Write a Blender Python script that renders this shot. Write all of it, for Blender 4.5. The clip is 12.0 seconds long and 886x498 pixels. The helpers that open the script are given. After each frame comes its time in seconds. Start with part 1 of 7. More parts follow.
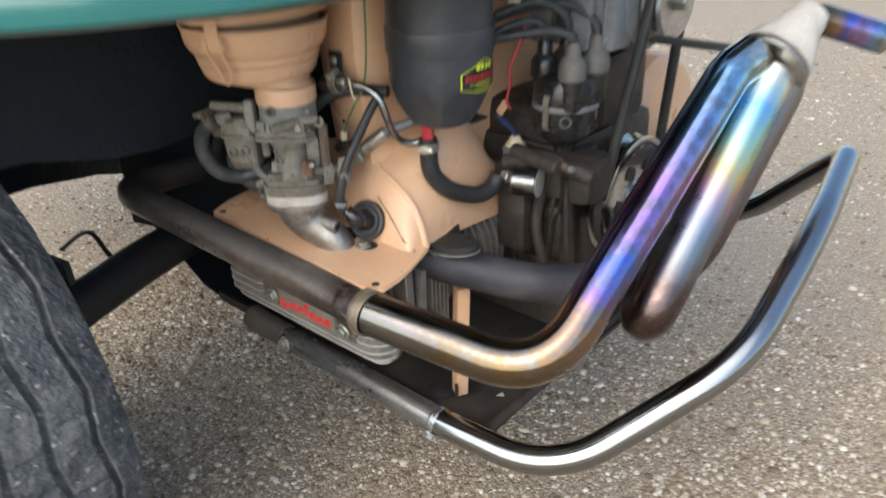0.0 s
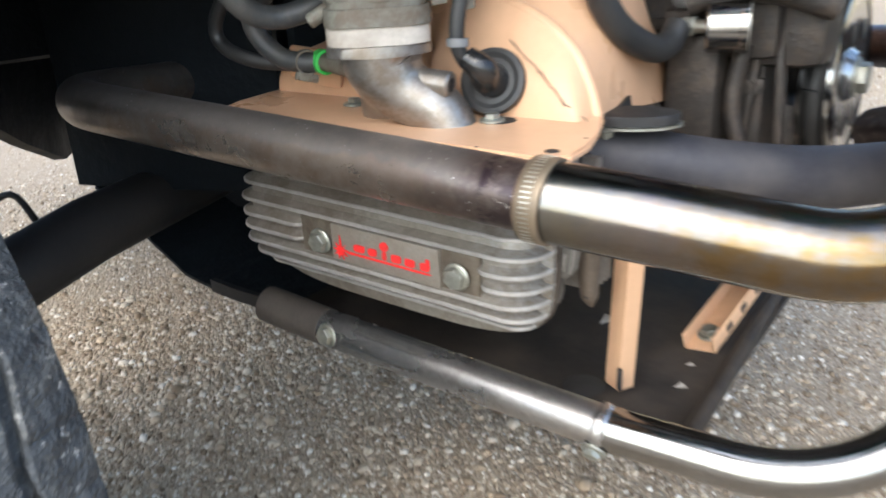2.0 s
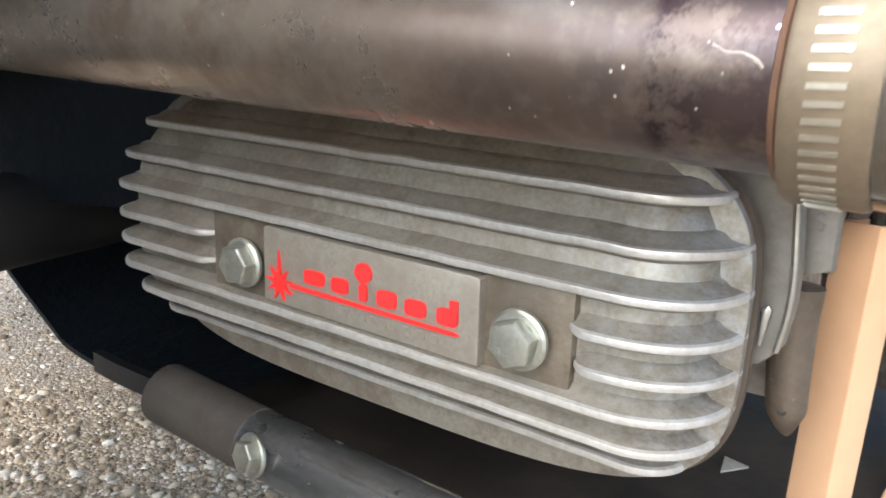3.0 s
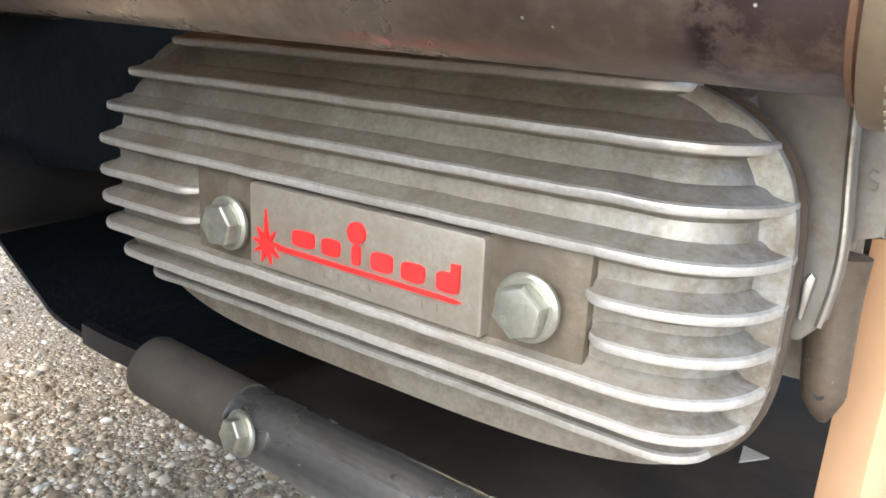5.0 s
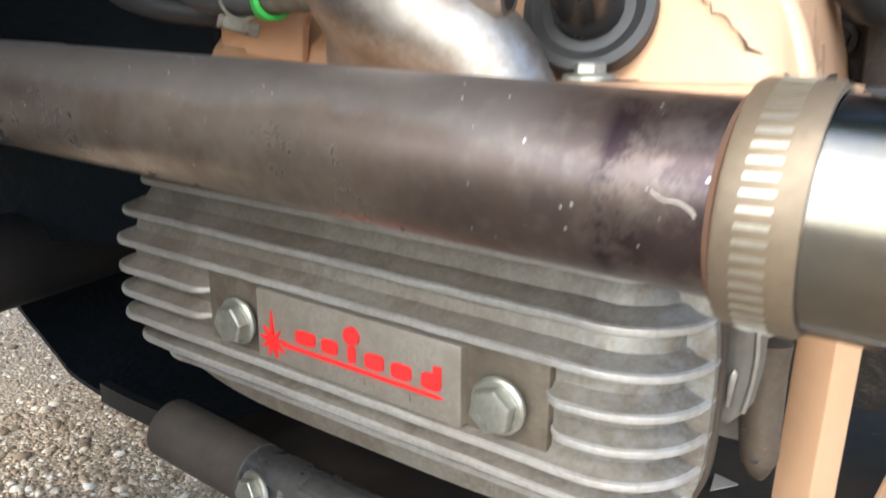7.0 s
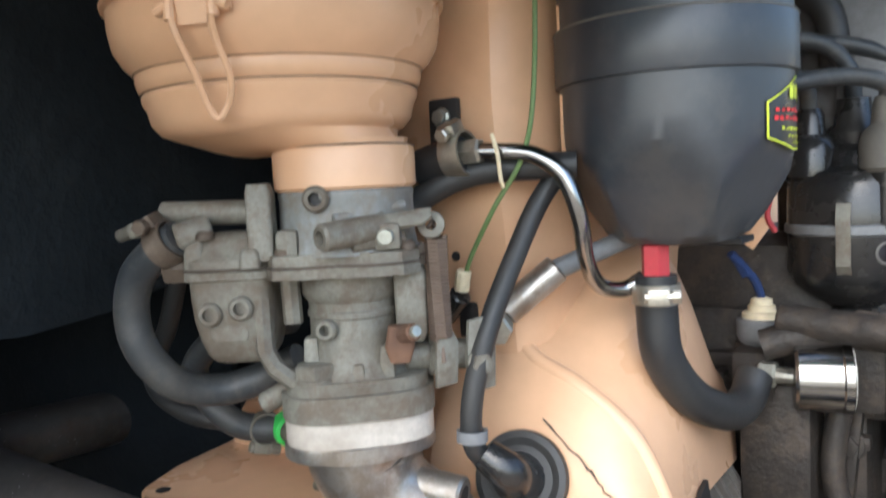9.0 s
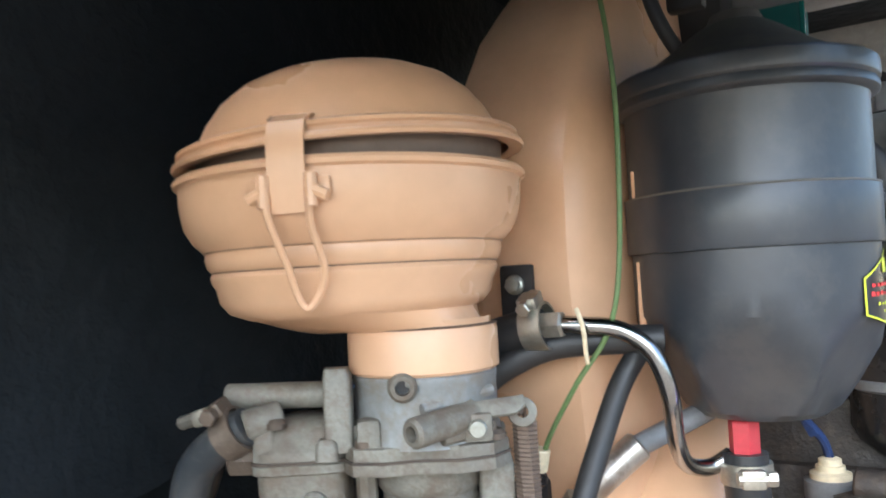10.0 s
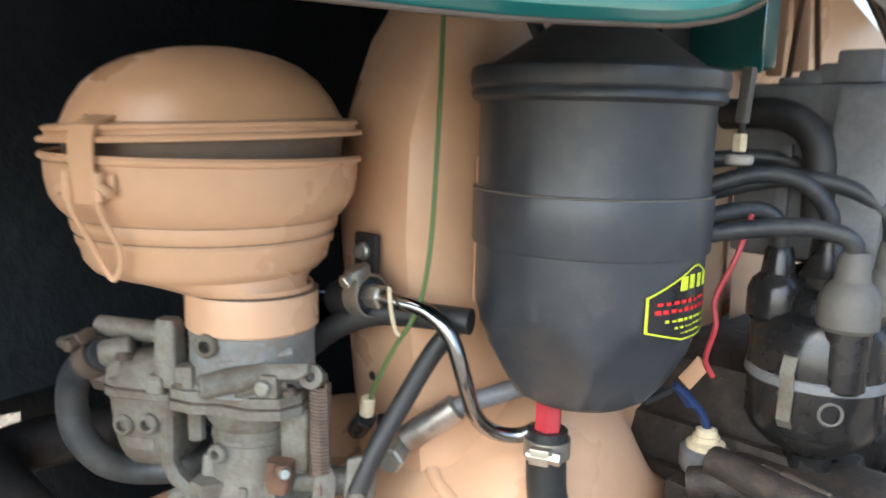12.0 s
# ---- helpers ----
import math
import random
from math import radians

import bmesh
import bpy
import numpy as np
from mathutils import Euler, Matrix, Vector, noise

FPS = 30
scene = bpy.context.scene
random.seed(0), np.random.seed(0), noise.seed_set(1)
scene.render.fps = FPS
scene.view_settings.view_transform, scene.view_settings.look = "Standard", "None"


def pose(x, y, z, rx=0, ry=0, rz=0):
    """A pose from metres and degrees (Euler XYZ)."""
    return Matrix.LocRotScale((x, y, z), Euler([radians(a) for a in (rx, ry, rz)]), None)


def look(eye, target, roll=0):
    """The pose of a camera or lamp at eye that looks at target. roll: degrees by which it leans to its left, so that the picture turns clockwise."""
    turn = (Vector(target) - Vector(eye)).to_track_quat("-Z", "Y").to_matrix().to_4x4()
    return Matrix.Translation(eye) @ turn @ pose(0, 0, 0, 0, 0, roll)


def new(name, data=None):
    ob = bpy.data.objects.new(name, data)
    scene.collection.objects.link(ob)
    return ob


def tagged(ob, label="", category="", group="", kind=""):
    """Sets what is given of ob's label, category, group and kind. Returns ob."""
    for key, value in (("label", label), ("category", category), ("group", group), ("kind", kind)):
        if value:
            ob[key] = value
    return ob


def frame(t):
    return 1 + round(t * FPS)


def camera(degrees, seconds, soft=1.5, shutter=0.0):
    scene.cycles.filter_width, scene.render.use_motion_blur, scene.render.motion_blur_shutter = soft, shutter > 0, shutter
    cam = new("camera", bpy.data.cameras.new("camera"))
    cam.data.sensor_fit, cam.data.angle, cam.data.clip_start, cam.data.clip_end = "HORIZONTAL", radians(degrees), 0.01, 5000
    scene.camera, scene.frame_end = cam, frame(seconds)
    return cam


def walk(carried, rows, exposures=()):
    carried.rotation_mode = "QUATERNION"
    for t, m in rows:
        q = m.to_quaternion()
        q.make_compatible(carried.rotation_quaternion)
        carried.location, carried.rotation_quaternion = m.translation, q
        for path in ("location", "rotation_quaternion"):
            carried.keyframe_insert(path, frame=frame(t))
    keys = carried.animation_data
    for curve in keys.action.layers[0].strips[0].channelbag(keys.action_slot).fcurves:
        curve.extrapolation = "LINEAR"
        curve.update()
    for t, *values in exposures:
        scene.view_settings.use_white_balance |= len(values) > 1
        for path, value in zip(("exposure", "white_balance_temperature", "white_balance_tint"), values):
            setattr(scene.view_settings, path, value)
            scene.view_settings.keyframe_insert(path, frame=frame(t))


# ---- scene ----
cam = camera(59.4, 12.0, 1.7, 0.5)
PATH = [
    (0, (0.679, -0.494, 0.886), (-0.512, 0.834, -0.018), -1.8),
    (0.2, (0.631, -0.461, 0.809), (-0.561, 0.875, -0.082), -1.6),
    (0.5, (0.573, -0.439, 0.706), (-0.584, 0.87, -0.268), -2.0),
    (0.8, (0.533, -0.446, 0.658), (-0.506, 0.921, -0.363), 0.8),
    (1, (0.519, -0.439, 0.637), (-0.507, 0.922, -0.409), 1.4),
    (1.2, (0.492, -0.432, 0.641), (-0.493, 0.888, -0.493), 2.6),
    (1.5, (0.466, -0.431, 0.633), (-0.658, 0.959, -0.265), -2.6),
    (1.7, (0.416, -0.421, 0.631), (-0.687, 1.004, -0.239), -4.2),
    (2, (0.36, -0.398, 0.6), (-0.761, 1.091, -0.126), -3.0),
    (2.2, (0.29, -0.350, 0.56), (-0.822, 1.16, -0.136), -2.4),
    (2.5, (0.229, -0.258, 0.49), (-0.929, 1.287, -0.029), -0.1),
    (2.7, (0.197, -0.22, 0.473), (-0.961, 1.351, 0.036), 1.1),
    (4.3, (0.172, -0.165, 0.437), (-1.053, 1.369, 0.057), 3.3),
    (4.5, (0.172, -0.171, 0.441), (-1.022, 1.381, 0.037), 3.4),
    (5, (0.173, -0.173, 0.446), (-1.012, 1.377, 0.008), 2.5),
    (5.5, (0.175, -0.174, 0.451), (-1.014, 1.373, 0.008), 1.7),
    (6, (0.178, -0.175, 0.456), (-1.01, 1.372, 0.011), 1.0),
    (6.5, (0.183, -0.178, 0.471), (-1.002, 1.372, 0.029), 0.4),
    (7, (0.195, -0.194, 0.491), (-0.981, 1.361, 0.046), -0.0),
    (7.2, (0.203, -0.2, 0.506), (-0.981, 1.353, 0.072), -0.6),
    (7.5, (0.211, -0.206, 0.523), (-0.982, 1.343, 0.102), -1.3),
    (7.7, (0.219, -0.217, 0.548), (-0.981, 1.334, 0.155), -2.1),
    (9.3, (0.256, -0.262, 0.666), (-0.886, 1.378, 0.574), -2.8),
    (9.5, (0.231, -0.246, 0.671), (-0.898, 1.404, 0.639), -2.7),
    (10, (0.205, -0.27, 0.695), (-0.89, 1.402, 0.769), -3.1),
    (10.5, (0.225, -0.297, 0.705), (-0.865, 1.379, 0.764), -2.6),
    (11, (0.263, -0.307, 0.726), (-0.863, 1.346, 0.72), -1.4),
    (11.5, (0.32, -0.28, 0.744), (-0.908, 1.294, 0.628), 0.0),
    (12, (0.347, -0.19, 0.76), (-1.063, 1.19, 0.43), 1.6),
]
EXPOSURES = [(t, e, k, 5) for t, e, k in ((0.0, 1.22, 6150), (1.0, 1.46, 6050), (2.0, 1.75, 5950), (2.7, 2.0, 5950), (4.5, 2.45, 6000), (6.5, 2.2, 6050), (7.5, 1.76, 6000), (7.7, 1.68, 6000), (9.5, 1.88, 5700), (10.5, 2.35, 5600), (11.5, 2.33, 5700), (12.0, 1.98, 5900))]
walk(cam, [(t, look(eye, target, roll)) for t, eye, target, roll in PATH], EXPOSURES)

# ---------------------------------------------------------------- light
U = 0.883                      # plan units to metres
world = bpy.data.worlds.new("sky_world")
scene.world = world
world.use_nodes = True
wn = world.node_tree.nodes
sky = wn.new("ShaderNodeTexSky")
sky.sky_type, sky.sun_disc = "NISHITA", False
sky.sun_elevation, sky.sun_rotation = radians(46), radians(168)
sky.dust_density, sky.air_density = 3.0, 1.0
wn["Background"].inputs["Strength"].default_value = 0.15
world.node_tree.links.new(sky.outputs[0], wn["Background"].inputs[0])
sun = new("sun", bpy.data.lights.new("sun", "SUN"))
sun.data.energy, sun.data.angle, sun.data.color = 0.95, radians(100), (1.0, 0.97, 0.92)
sun.rotation_euler = Euler((radians(55), 0, radians(12)))

# ---------------------------------------------------------------- materials


def shader(name):
    m = bpy.data.materials.new(name)
    m.use_nodes = True
    return m, m.node_tree.nodes, m.node_tree.links, m.node_tree.nodes["Principled BSDF"]


def noise_node(n, l, scale, detail=4.0, rough=0.55, co=None):
    tex = n.new("ShaderNodeTexNoise")
    tex.inputs["Scale"].default_value = scale
    tex.inputs["Detail"].default_value = detail
    tex.inputs["Roughness"].default_value = rough
    l.new(co, tex.inputs["Vector"])
    return tex.outputs["Fac"]


def ramp(n, l, fac, stops):
    r = n.new("ShaderNodeValToRGB")
    while len(r.color_ramp.elements) < len(stops):
        r.color_ramp.elements.new(0.5)
    for e, (p, c) in zip(r.color_ramp.elements, stops):
        e.position = p
        e.color = (*c, 1) if len(c) == 3 else c
    l.new(fac, r.inputs[0])
    return r.outputs[0]


def mixed(n, l, fac, a, b, kind="MIX"):
    m = n.new("ShaderNodeMix")
    m.data_type, m.blend_type = "RGBA", kind
    for sock, v in ((m.inputs[0], fac), (m.inputs[6], a), (m.inputs[7], b)):
        if isinstance(v, (int, float)):
            sock.default_value = v
        elif isinstance(v, tuple):
            sock.default_value = (*v, 1)
        else:
            l.new(v, sock)
    return m.outputs[2]


def grey(v):
    return (v, v, v)


def surface(name, color, rough, metal=0.0, dirt=None, amount=0.5, wear=None, big=9.0, fine=140.0,
            bump=0.15, depth=0.002, coat=0.0, spread=0.12, worn=0.62, spec=0.5, stain=None, stained=0.6, scuff=None):
    """A painted, cast or moulded surface: cloudy dirt, small worn spots, uneven gloss and fine relief."""
    m, n, l, p = shader(name)
    co = n.new("ShaderNodeTexCoord").outputs["Object"]
    cloud = noise_node(n, l, big, 5, 0.6, co)
    grain = noise_node(n, l, fine, 3, 0.6, co)
    col = mixed(n, l, ramp(n, l, grain, [(0.3, grey(0)), (0.75, grey(1))]), tuple(c * (1 - spread) for c in color), tuple(min(1, c * (1 + spread)) for c in color))
    if dirt:
        col = mixed(n, l, ramp(n, l, cloud, [(0.42, grey(0)), (0.72, grey(amount))]), col, dirt)
    if wear:
        spots = noise_node(n, l, big * 7, 6, 0.7, co)
        col = mixed(n, l, ramp(n, l, spots, [(worn, grey(0)), (worn + 0.05, grey(0.85))]), col, wear)
    if stain:
        runs = noise_node(n, l, big * 2.7, 7, 0.72, co)
        col = mixed(n, l, ramp(n, l, runs, [(0.48, grey(0)), (0.60, grey(stained))]), col, stain)
    if scuff:
        # rubbed bare towards the rear end
        tone, start, full = scuff
        along = n.new("ShaderNodeSeparateXYZ")
        l.new(co, along.inputs[0])
        reach = n.new("ShaderNodeMapRange")
        reach.inputs["From Min"].default_value, reach.inputs["From Max"].default_value = start, full
        l.new(along.outputs["X"], reach.inputs["Value"])
        rubbed = ramp(n, l, noise_node(n, l, 150, 6, 0.75, co), [(0.42, grey(0)), (0.66, grey(0.75))])
        col = mixed(n, l, mixed(n, l, 1.0, reach.outputs[0], rubbed, "MULTIPLY"), col, tone)
    l.new(col, p.inputs["Base Color"])
    l.new(ramp(n, l, cloud, [(0.3, grey(max(0.03, rough - 0.1))), (0.7, grey(min(1, rough + 0.12)))]), p.inputs["Roughness"])
    p.inputs["Metallic"].default_value = metal
    p.inputs["Specular IOR Level"].default_value = spec
    p.inputs["Coat Weight"].default_value = coat
    p.inputs["Coat Roughness"].default_value = 0.08
    if bump:
        b = n.new("ShaderNodeBump")
        b.inputs["Strength"].default_value, b.inputs["Distance"].default_value = bump, depth
        l.new(mixed(n, l, 0.5, grain, cloud), b.inputs["Height"])
        l.new(b.outputs[0], p.inputs["Normal"])
    return m


def heat_tinted(name, stops, rough=0.12, streak=0.12, dust=0.0, rust=None, soot=0.0, metal=1.0, settled=None, mottle=None):
    """Steel tube whose heat colours change along its length, with drips, rust clouds and specks."""
    m, n, l, p = shader(name)
    co = n.new("ShaderNodeTexCoord").outputs["Object"]
    at = n.new("ShaderNodeAttribute")
    at.attribute_name = "along"
    cloud = noise_node(n, l, 14.0, 4, 0.6, co)
    patch = noise_node(n, l, 38.0, 6, 0.7, co)
    fine = noise_node(n, l, 160.0, 4, 0.6, co)
    shift = n.new("ShaderNodeMath")
    shift.operation = "MULTIPLY_ADD"
    l.new(mixed(n, l, 0.35, cloud, patch), shift.inputs[0])
    shift.inputs[1].default_value = streak
    add = n.new("ShaderNodeMath")
    add.operation = "ADD"
    l.new(at.outputs["Fac"], add.inputs[0])
    add.inputs[1].default_value = -streak * 0.5
    l.new(add.outputs[0], shift.inputs[2])
    col = ramp(n, l, shift.outputs[0], stops)
    if rust:
        col = mixed(n, l, ramp(n, l, patch, [(0.44, grey(0)), (0.62, grey(0.75))]), col, rust)
        low = noise_node(n, l, 6.0, 5, 0.65, co)
        col = mixed(n, l, ramp(n, l, low, [(0.48, grey(0)), (0.64, grey(0.6))]), col, (0.10, 0.085, 0.08))
    if mottle:
        col = mixed(n, l, ramp(n, l, noise_node(n, l, 55.0, 6, 0.7, co), [(0.42, grey(0)), (0.60, grey(0.7))]), col, mottle)
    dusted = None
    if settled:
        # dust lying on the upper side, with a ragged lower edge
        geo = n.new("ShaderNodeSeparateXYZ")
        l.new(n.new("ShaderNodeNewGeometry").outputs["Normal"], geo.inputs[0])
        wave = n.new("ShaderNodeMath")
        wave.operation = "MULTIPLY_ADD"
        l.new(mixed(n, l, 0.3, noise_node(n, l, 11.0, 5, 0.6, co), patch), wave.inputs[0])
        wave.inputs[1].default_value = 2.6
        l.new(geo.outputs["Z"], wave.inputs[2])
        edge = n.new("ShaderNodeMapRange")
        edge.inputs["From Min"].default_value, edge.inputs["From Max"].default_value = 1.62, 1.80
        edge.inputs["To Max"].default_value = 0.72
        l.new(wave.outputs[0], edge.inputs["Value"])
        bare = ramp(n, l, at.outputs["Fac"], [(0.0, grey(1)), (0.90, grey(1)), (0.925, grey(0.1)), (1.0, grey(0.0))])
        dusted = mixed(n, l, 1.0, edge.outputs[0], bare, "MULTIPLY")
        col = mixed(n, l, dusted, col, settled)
    if soot:
        end = ramp(n, l, at.outputs["Fac"], [(0.932, grey(0)), (0.937, grey(1)), (0.945, grey(0.8)), (0.956, grey(0.45)), (1.0, grey(0.8))])
        burn = ramp(n, l, noise_node(n, l, 85.0, 6, 0.75, co), [(0.43, grey(0)), (0.53, grey(soot))])
        col = mixed(n, l, mixed(n, l, 1.0, end, burn, "MULTIPLY"), col, (0.035, 0.022, 0.028))
        speck = n.new("ShaderNodeTexVoronoi")
        speck.inputs["Scale"].default_value = 190
        l.new(co, speck.inputs["Vector"])
        dots = mixed(n, l, 1.0, ramp(n, l, speck.outputs["Distance"], [(0.055, grey(1)), (0.085, grey(0))]), ramp(n, l, cloud, [(0.45, grey(0)), (0.53, grey(1))]), "MULTIPLY")
        col = mixed(n, l, dots, col, (0.75, 0.74, 0.72))
    col = mixed(n, l, ramp(n, l, fine, [(0.5, grey(0)), (0.8, grey(0.25 + dust))]), col, (0.30, 0.26, 0.22))
    l.new(col, p.inputs["Base Color"])
    p.inputs["Metallic"].default_value = metal
    gloss = ramp(n, l, mixed(n, l, 0.5, cloud, patch), [(0.3, grey(max(0.04, rough - 0.08))), (0.7, grey(rough + 0.14))])
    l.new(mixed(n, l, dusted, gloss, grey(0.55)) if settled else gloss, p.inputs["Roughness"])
    b = n.new("ShaderNodeBump")
    b.inputs["Strength"].default_value, b.inputs["Distance"].default_value = 0.08, 0.001
    l.new(mixed(n, l, 0.4, fine, patch), b.inputs["Height"])
    l.new(b.outputs[0], p.inputs["Normal"])
    return m


TAN = surface("tan_paint", (0.630, 0.388, 0.231), 0.31, dirt=(0.55, 0.328, 0.19), amount=0.25, big=5, fine=90, bump=0.02, spread=0.04)
SHADE_AND_GRIME = surface("shade_and_grime_brown", (0.15, 0.105, 0.075), 0.6, dirt=(0.1, 0.08, 0.06), big=20)
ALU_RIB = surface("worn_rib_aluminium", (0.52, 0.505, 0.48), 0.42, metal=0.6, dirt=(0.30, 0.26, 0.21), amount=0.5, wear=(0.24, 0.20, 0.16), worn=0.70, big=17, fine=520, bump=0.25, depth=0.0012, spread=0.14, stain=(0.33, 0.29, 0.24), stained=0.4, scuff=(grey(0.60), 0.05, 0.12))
# Darker than the crests: grime, plus the shade between ribs put into the colour.
ALU = surface("grimy_shaded_aluminium", (0.275, 0.252, 0.215), 0.5, metal=0.45, dirt=(0.16, 0.13, 0.098), amount=0.7, wear=(0.10, 0.075, 0.056), worn=0.70, big=15, fine=520, bump=0.35, depth=0.0012, spread=0.18, stain=(0.14, 0.108, 0.079), stained=0.55, scuff=((0.37, 0.375, 0.37), 0.055, 0.125))
ALU_FIELD = surface("plain_cast_field", (0.275, 0.25, 0.215), 0.48, metal=0.45, dirt=(0.20, 0.168, 0.13), amount=0.6, big=24, fine=520, bump=0.3, depth=0.0012, spread=0.14, stain=(0.21, 0.178, 0.14), stained=0.5)
ALU_BRIGHT = surface("bright_cast_aluminium", (0.40, 0.385, 0.36), 0.36, metal=0.85, dirt=(0.19, 0.155, 0.12), amount=0.75, wear=(0.14, 0.115, 0.09), worn=0.70, big=20, fine=300, bump=0.25, depth=0.0015, stain=(0.20, 0.155, 0.115), stained=0.6)
ZINC_CAST = surface("grimy_zinc_casting", (0.195, 0.188, 0.156), 0.62, metal=0.25, dirt=(0.105, 0.078, 0.054), amount=0.85, wear=(0.33, 0.32, 0.29), worn=0.70, big=34, fine=420, bump=0.4, depth=0.0016, spread=0.16, stain=(0.115, 0.085, 0.058), stained=0.6)
HORN_CAST = surface("clean_zinc_casting", (0.27, 0.285, 0.28), 0.6, metal=0.25, dirt=(0.15, 0.125, 0.10), amount=0.7, wear=(0.38, 0.38, 0.36), worn=0.70, big=22, fine=300, bump=0.25, depth=0.0015, stain=(0.20, 0.15, 0.10), stained=0.5)
GRIMY_PAD = surface("oil_stained_shaded_casting", (0.165, 0.14, 0.108), 0.5, metal=0.4, dirt=(0.085, 0.065, 0.046), amount=0.85, big=60, fine=420, bump=0.35, depth=0.0015, stain=(0.10, 0.078, 0.055), stained=0.6)
GASKET = surface("cork_gasket", (0.075, 0.055, 0.04), 0.8, dirt=(0.03, 0.025, 0.02), amount=0.6, big=60, fine=400, bump=0.2)
SPRING = surface("dull_rusty_spring", (0.17, 0.125, 0.095), 0.65, metal=0.4, dirt=(0.10, 0.075, 0.058), amount=0.7, big=60, fine=400, bump=0.2)
RUST = surface("rusted_steel", (0.16, 0.085, 0.05), 0.75, metal=0.2, dirt=(0.08, 0.05, 0.04), amount=0.8, big=50, fine=400, bump=0.3)
GRASS = surface("dry_grass", (0.62, 0.50, 0.29), 0.85, dirt=(0.42, 0.33, 0.17), amount=0.7, big=2, fine=30, bump=0.1)
RED_LENS = surface("red_lens", (0.45, 0.02, 0.02), 0.15, big=30, fine=100, bump=0.0, coat=0.6)
BROWN_SKIN = surface("dusty_brown_lining", (0.13, 0.12, 0.105), 0.7, dirt=(0.2, 0.175, 0.14), amount=0.7, big=16, fine=120, bump=0.2)
IRON = surface("oily_engine_casting", (0.040, 0.034, 0.029), 0.55, metal=0.3, dirt=(0.026, 0.021, 0.017), amount=0.9, wear=(0.15, 0.13, 0.11), worn=0.66, big=24, fine=200, bump=0.6, depth=0.004, stain=(0.085, 0.062, 0.045), stained=0.5)
HEAD = surface("dusty_head_casting", (0.22, 0.205, 0.185), 0.6, metal=0.5, dirt=(0.11, 0.095, 0.078), amount=0.7, big=20, fine=260, bump=0.35, stain=(0.16, 0.13, 0.10), stained=0.6)
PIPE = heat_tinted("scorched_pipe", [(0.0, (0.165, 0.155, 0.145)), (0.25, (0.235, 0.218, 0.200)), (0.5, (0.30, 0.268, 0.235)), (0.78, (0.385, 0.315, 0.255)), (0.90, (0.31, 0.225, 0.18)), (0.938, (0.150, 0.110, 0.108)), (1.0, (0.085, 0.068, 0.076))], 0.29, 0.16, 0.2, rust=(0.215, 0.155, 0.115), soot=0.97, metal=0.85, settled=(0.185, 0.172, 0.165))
TINT_A = heat_tinted("blued_chrome_a", [(0.0, (0.175, 0.178, 0.172)), (0.06, (0.185, 0.172, 0.142)), (0.12, (0.175, 0.152, 0.148)), (0.16, (0.165, 0.118, 0.060)), (0.3, (0.175, 0.117, 0.050)), (0.42, (0.30, 0.19, 0.14)), (0.47, (0.19, 0.125, 0.33)), (0.53, (0.10, 0.16, 0.50)), (0.60, (0.32, 0.18, 0.46)), (0.70, (0.36, 0.22, 0.46)), (0.80, (0.22, 0.29, 0.54)), (0.90, (0.26, 0.45, 0.58)), (0.97, (0.55, 0.55, 0.47)), (1.0, (0.58, 0.57, 0.54))], 0.15, 0.3, mottle=(0.15, 0.15, 0.153))
TINT_B = heat_tinted("blued_chrome_b", [(0.0, (0.040, 0.031, 0.032)), (0.30, (0.075, 0.050, 0.046)), (0.42, (0.13, 0.095, 0.09)), (0.50, (0.20, 0.22, 0.24)), (0.60, (0.22, 0.25, 0.31)), (0.66, (0.42, 0.30, 0.34)), (0.72, (0.56, 0.45, 0.22)), (0.80, (0.36, 0.52, 0.40)), (0.88, (0.20, 0.42, 0.62)), (0.955, (0.60, 0.62, 0.50)), (1.0, (0.66, 0.64, 0.58))], 0.31, 0.16, 0.1)
TINT_C = heat_tinted("dull_header_steel", [(0.0, (0.06, 0.045, 0.045)), (0.5, (0.12, 0.085, 0.08)), (0.8, (0.19, 0.155, 0.145)), (1.0, (0.26, 0.22, 0.18))], 0.42, 0.1, 0.3)
PIPE_MATT = surface("sooty_matt_pipe", (0.034, 0.034, 0.042), 0.62, metal=0.3, dirt=(0.12, 0.11, 0.105), amount=0.6, wear=(0.22, 0.2, 0.19), worn=0.72, big=16, fine=220, bump=0.2)
CHROME = surface("chrome", (0.31, 0.313, 0.315), 0.17, metal=1.0, dirt=(0.25, 0.235, 0.215), amount=0.5, big=14, fine=300, bump=0.04, spread=0.04, stain=(0.29, 0.28, 0.265), stained=0.4)
CHROME_DULL = surface("dulled_chrome_tube", (0.50, 0.50, 0.50), 0.27, metal=0.92, dirt=(0.30, 0.275, 0.25), amount=0.8, wear=(0.10, 0.085, 0.07), worn=0.67, big=11, fine=300, bump=0.08, spread=0.1, stain=(0.24, 0.22, 0.20), stained=0.5)
GRIME = surface("oily_brown_grime", (0.13, 0.10, 0.075), 0.55, metal=0.4, dirt=(0.06, 0.045, 0.033), amount=0.8, wear=(0.28, 0.25, 0.21), worn=0.64, big=40, fine=420, bump=0.35, depth=0.0015)
SLEEVE = surface("dusty_brown_sleeve", (0.085, 0.072, 0.062), 0.55, metal=0.3, dirt=(0.15, 0.125, 0.10), amount=0.7, big=22, fine=200, bump=0.2)
STEEL_DARK = surface("dirty_black_steel", (0.014, 0.0135, 0.014), 0.58, dirt=(0.04, 0.034, 0.028), amount=0.45, big=14, fine=160, bump=0.25)
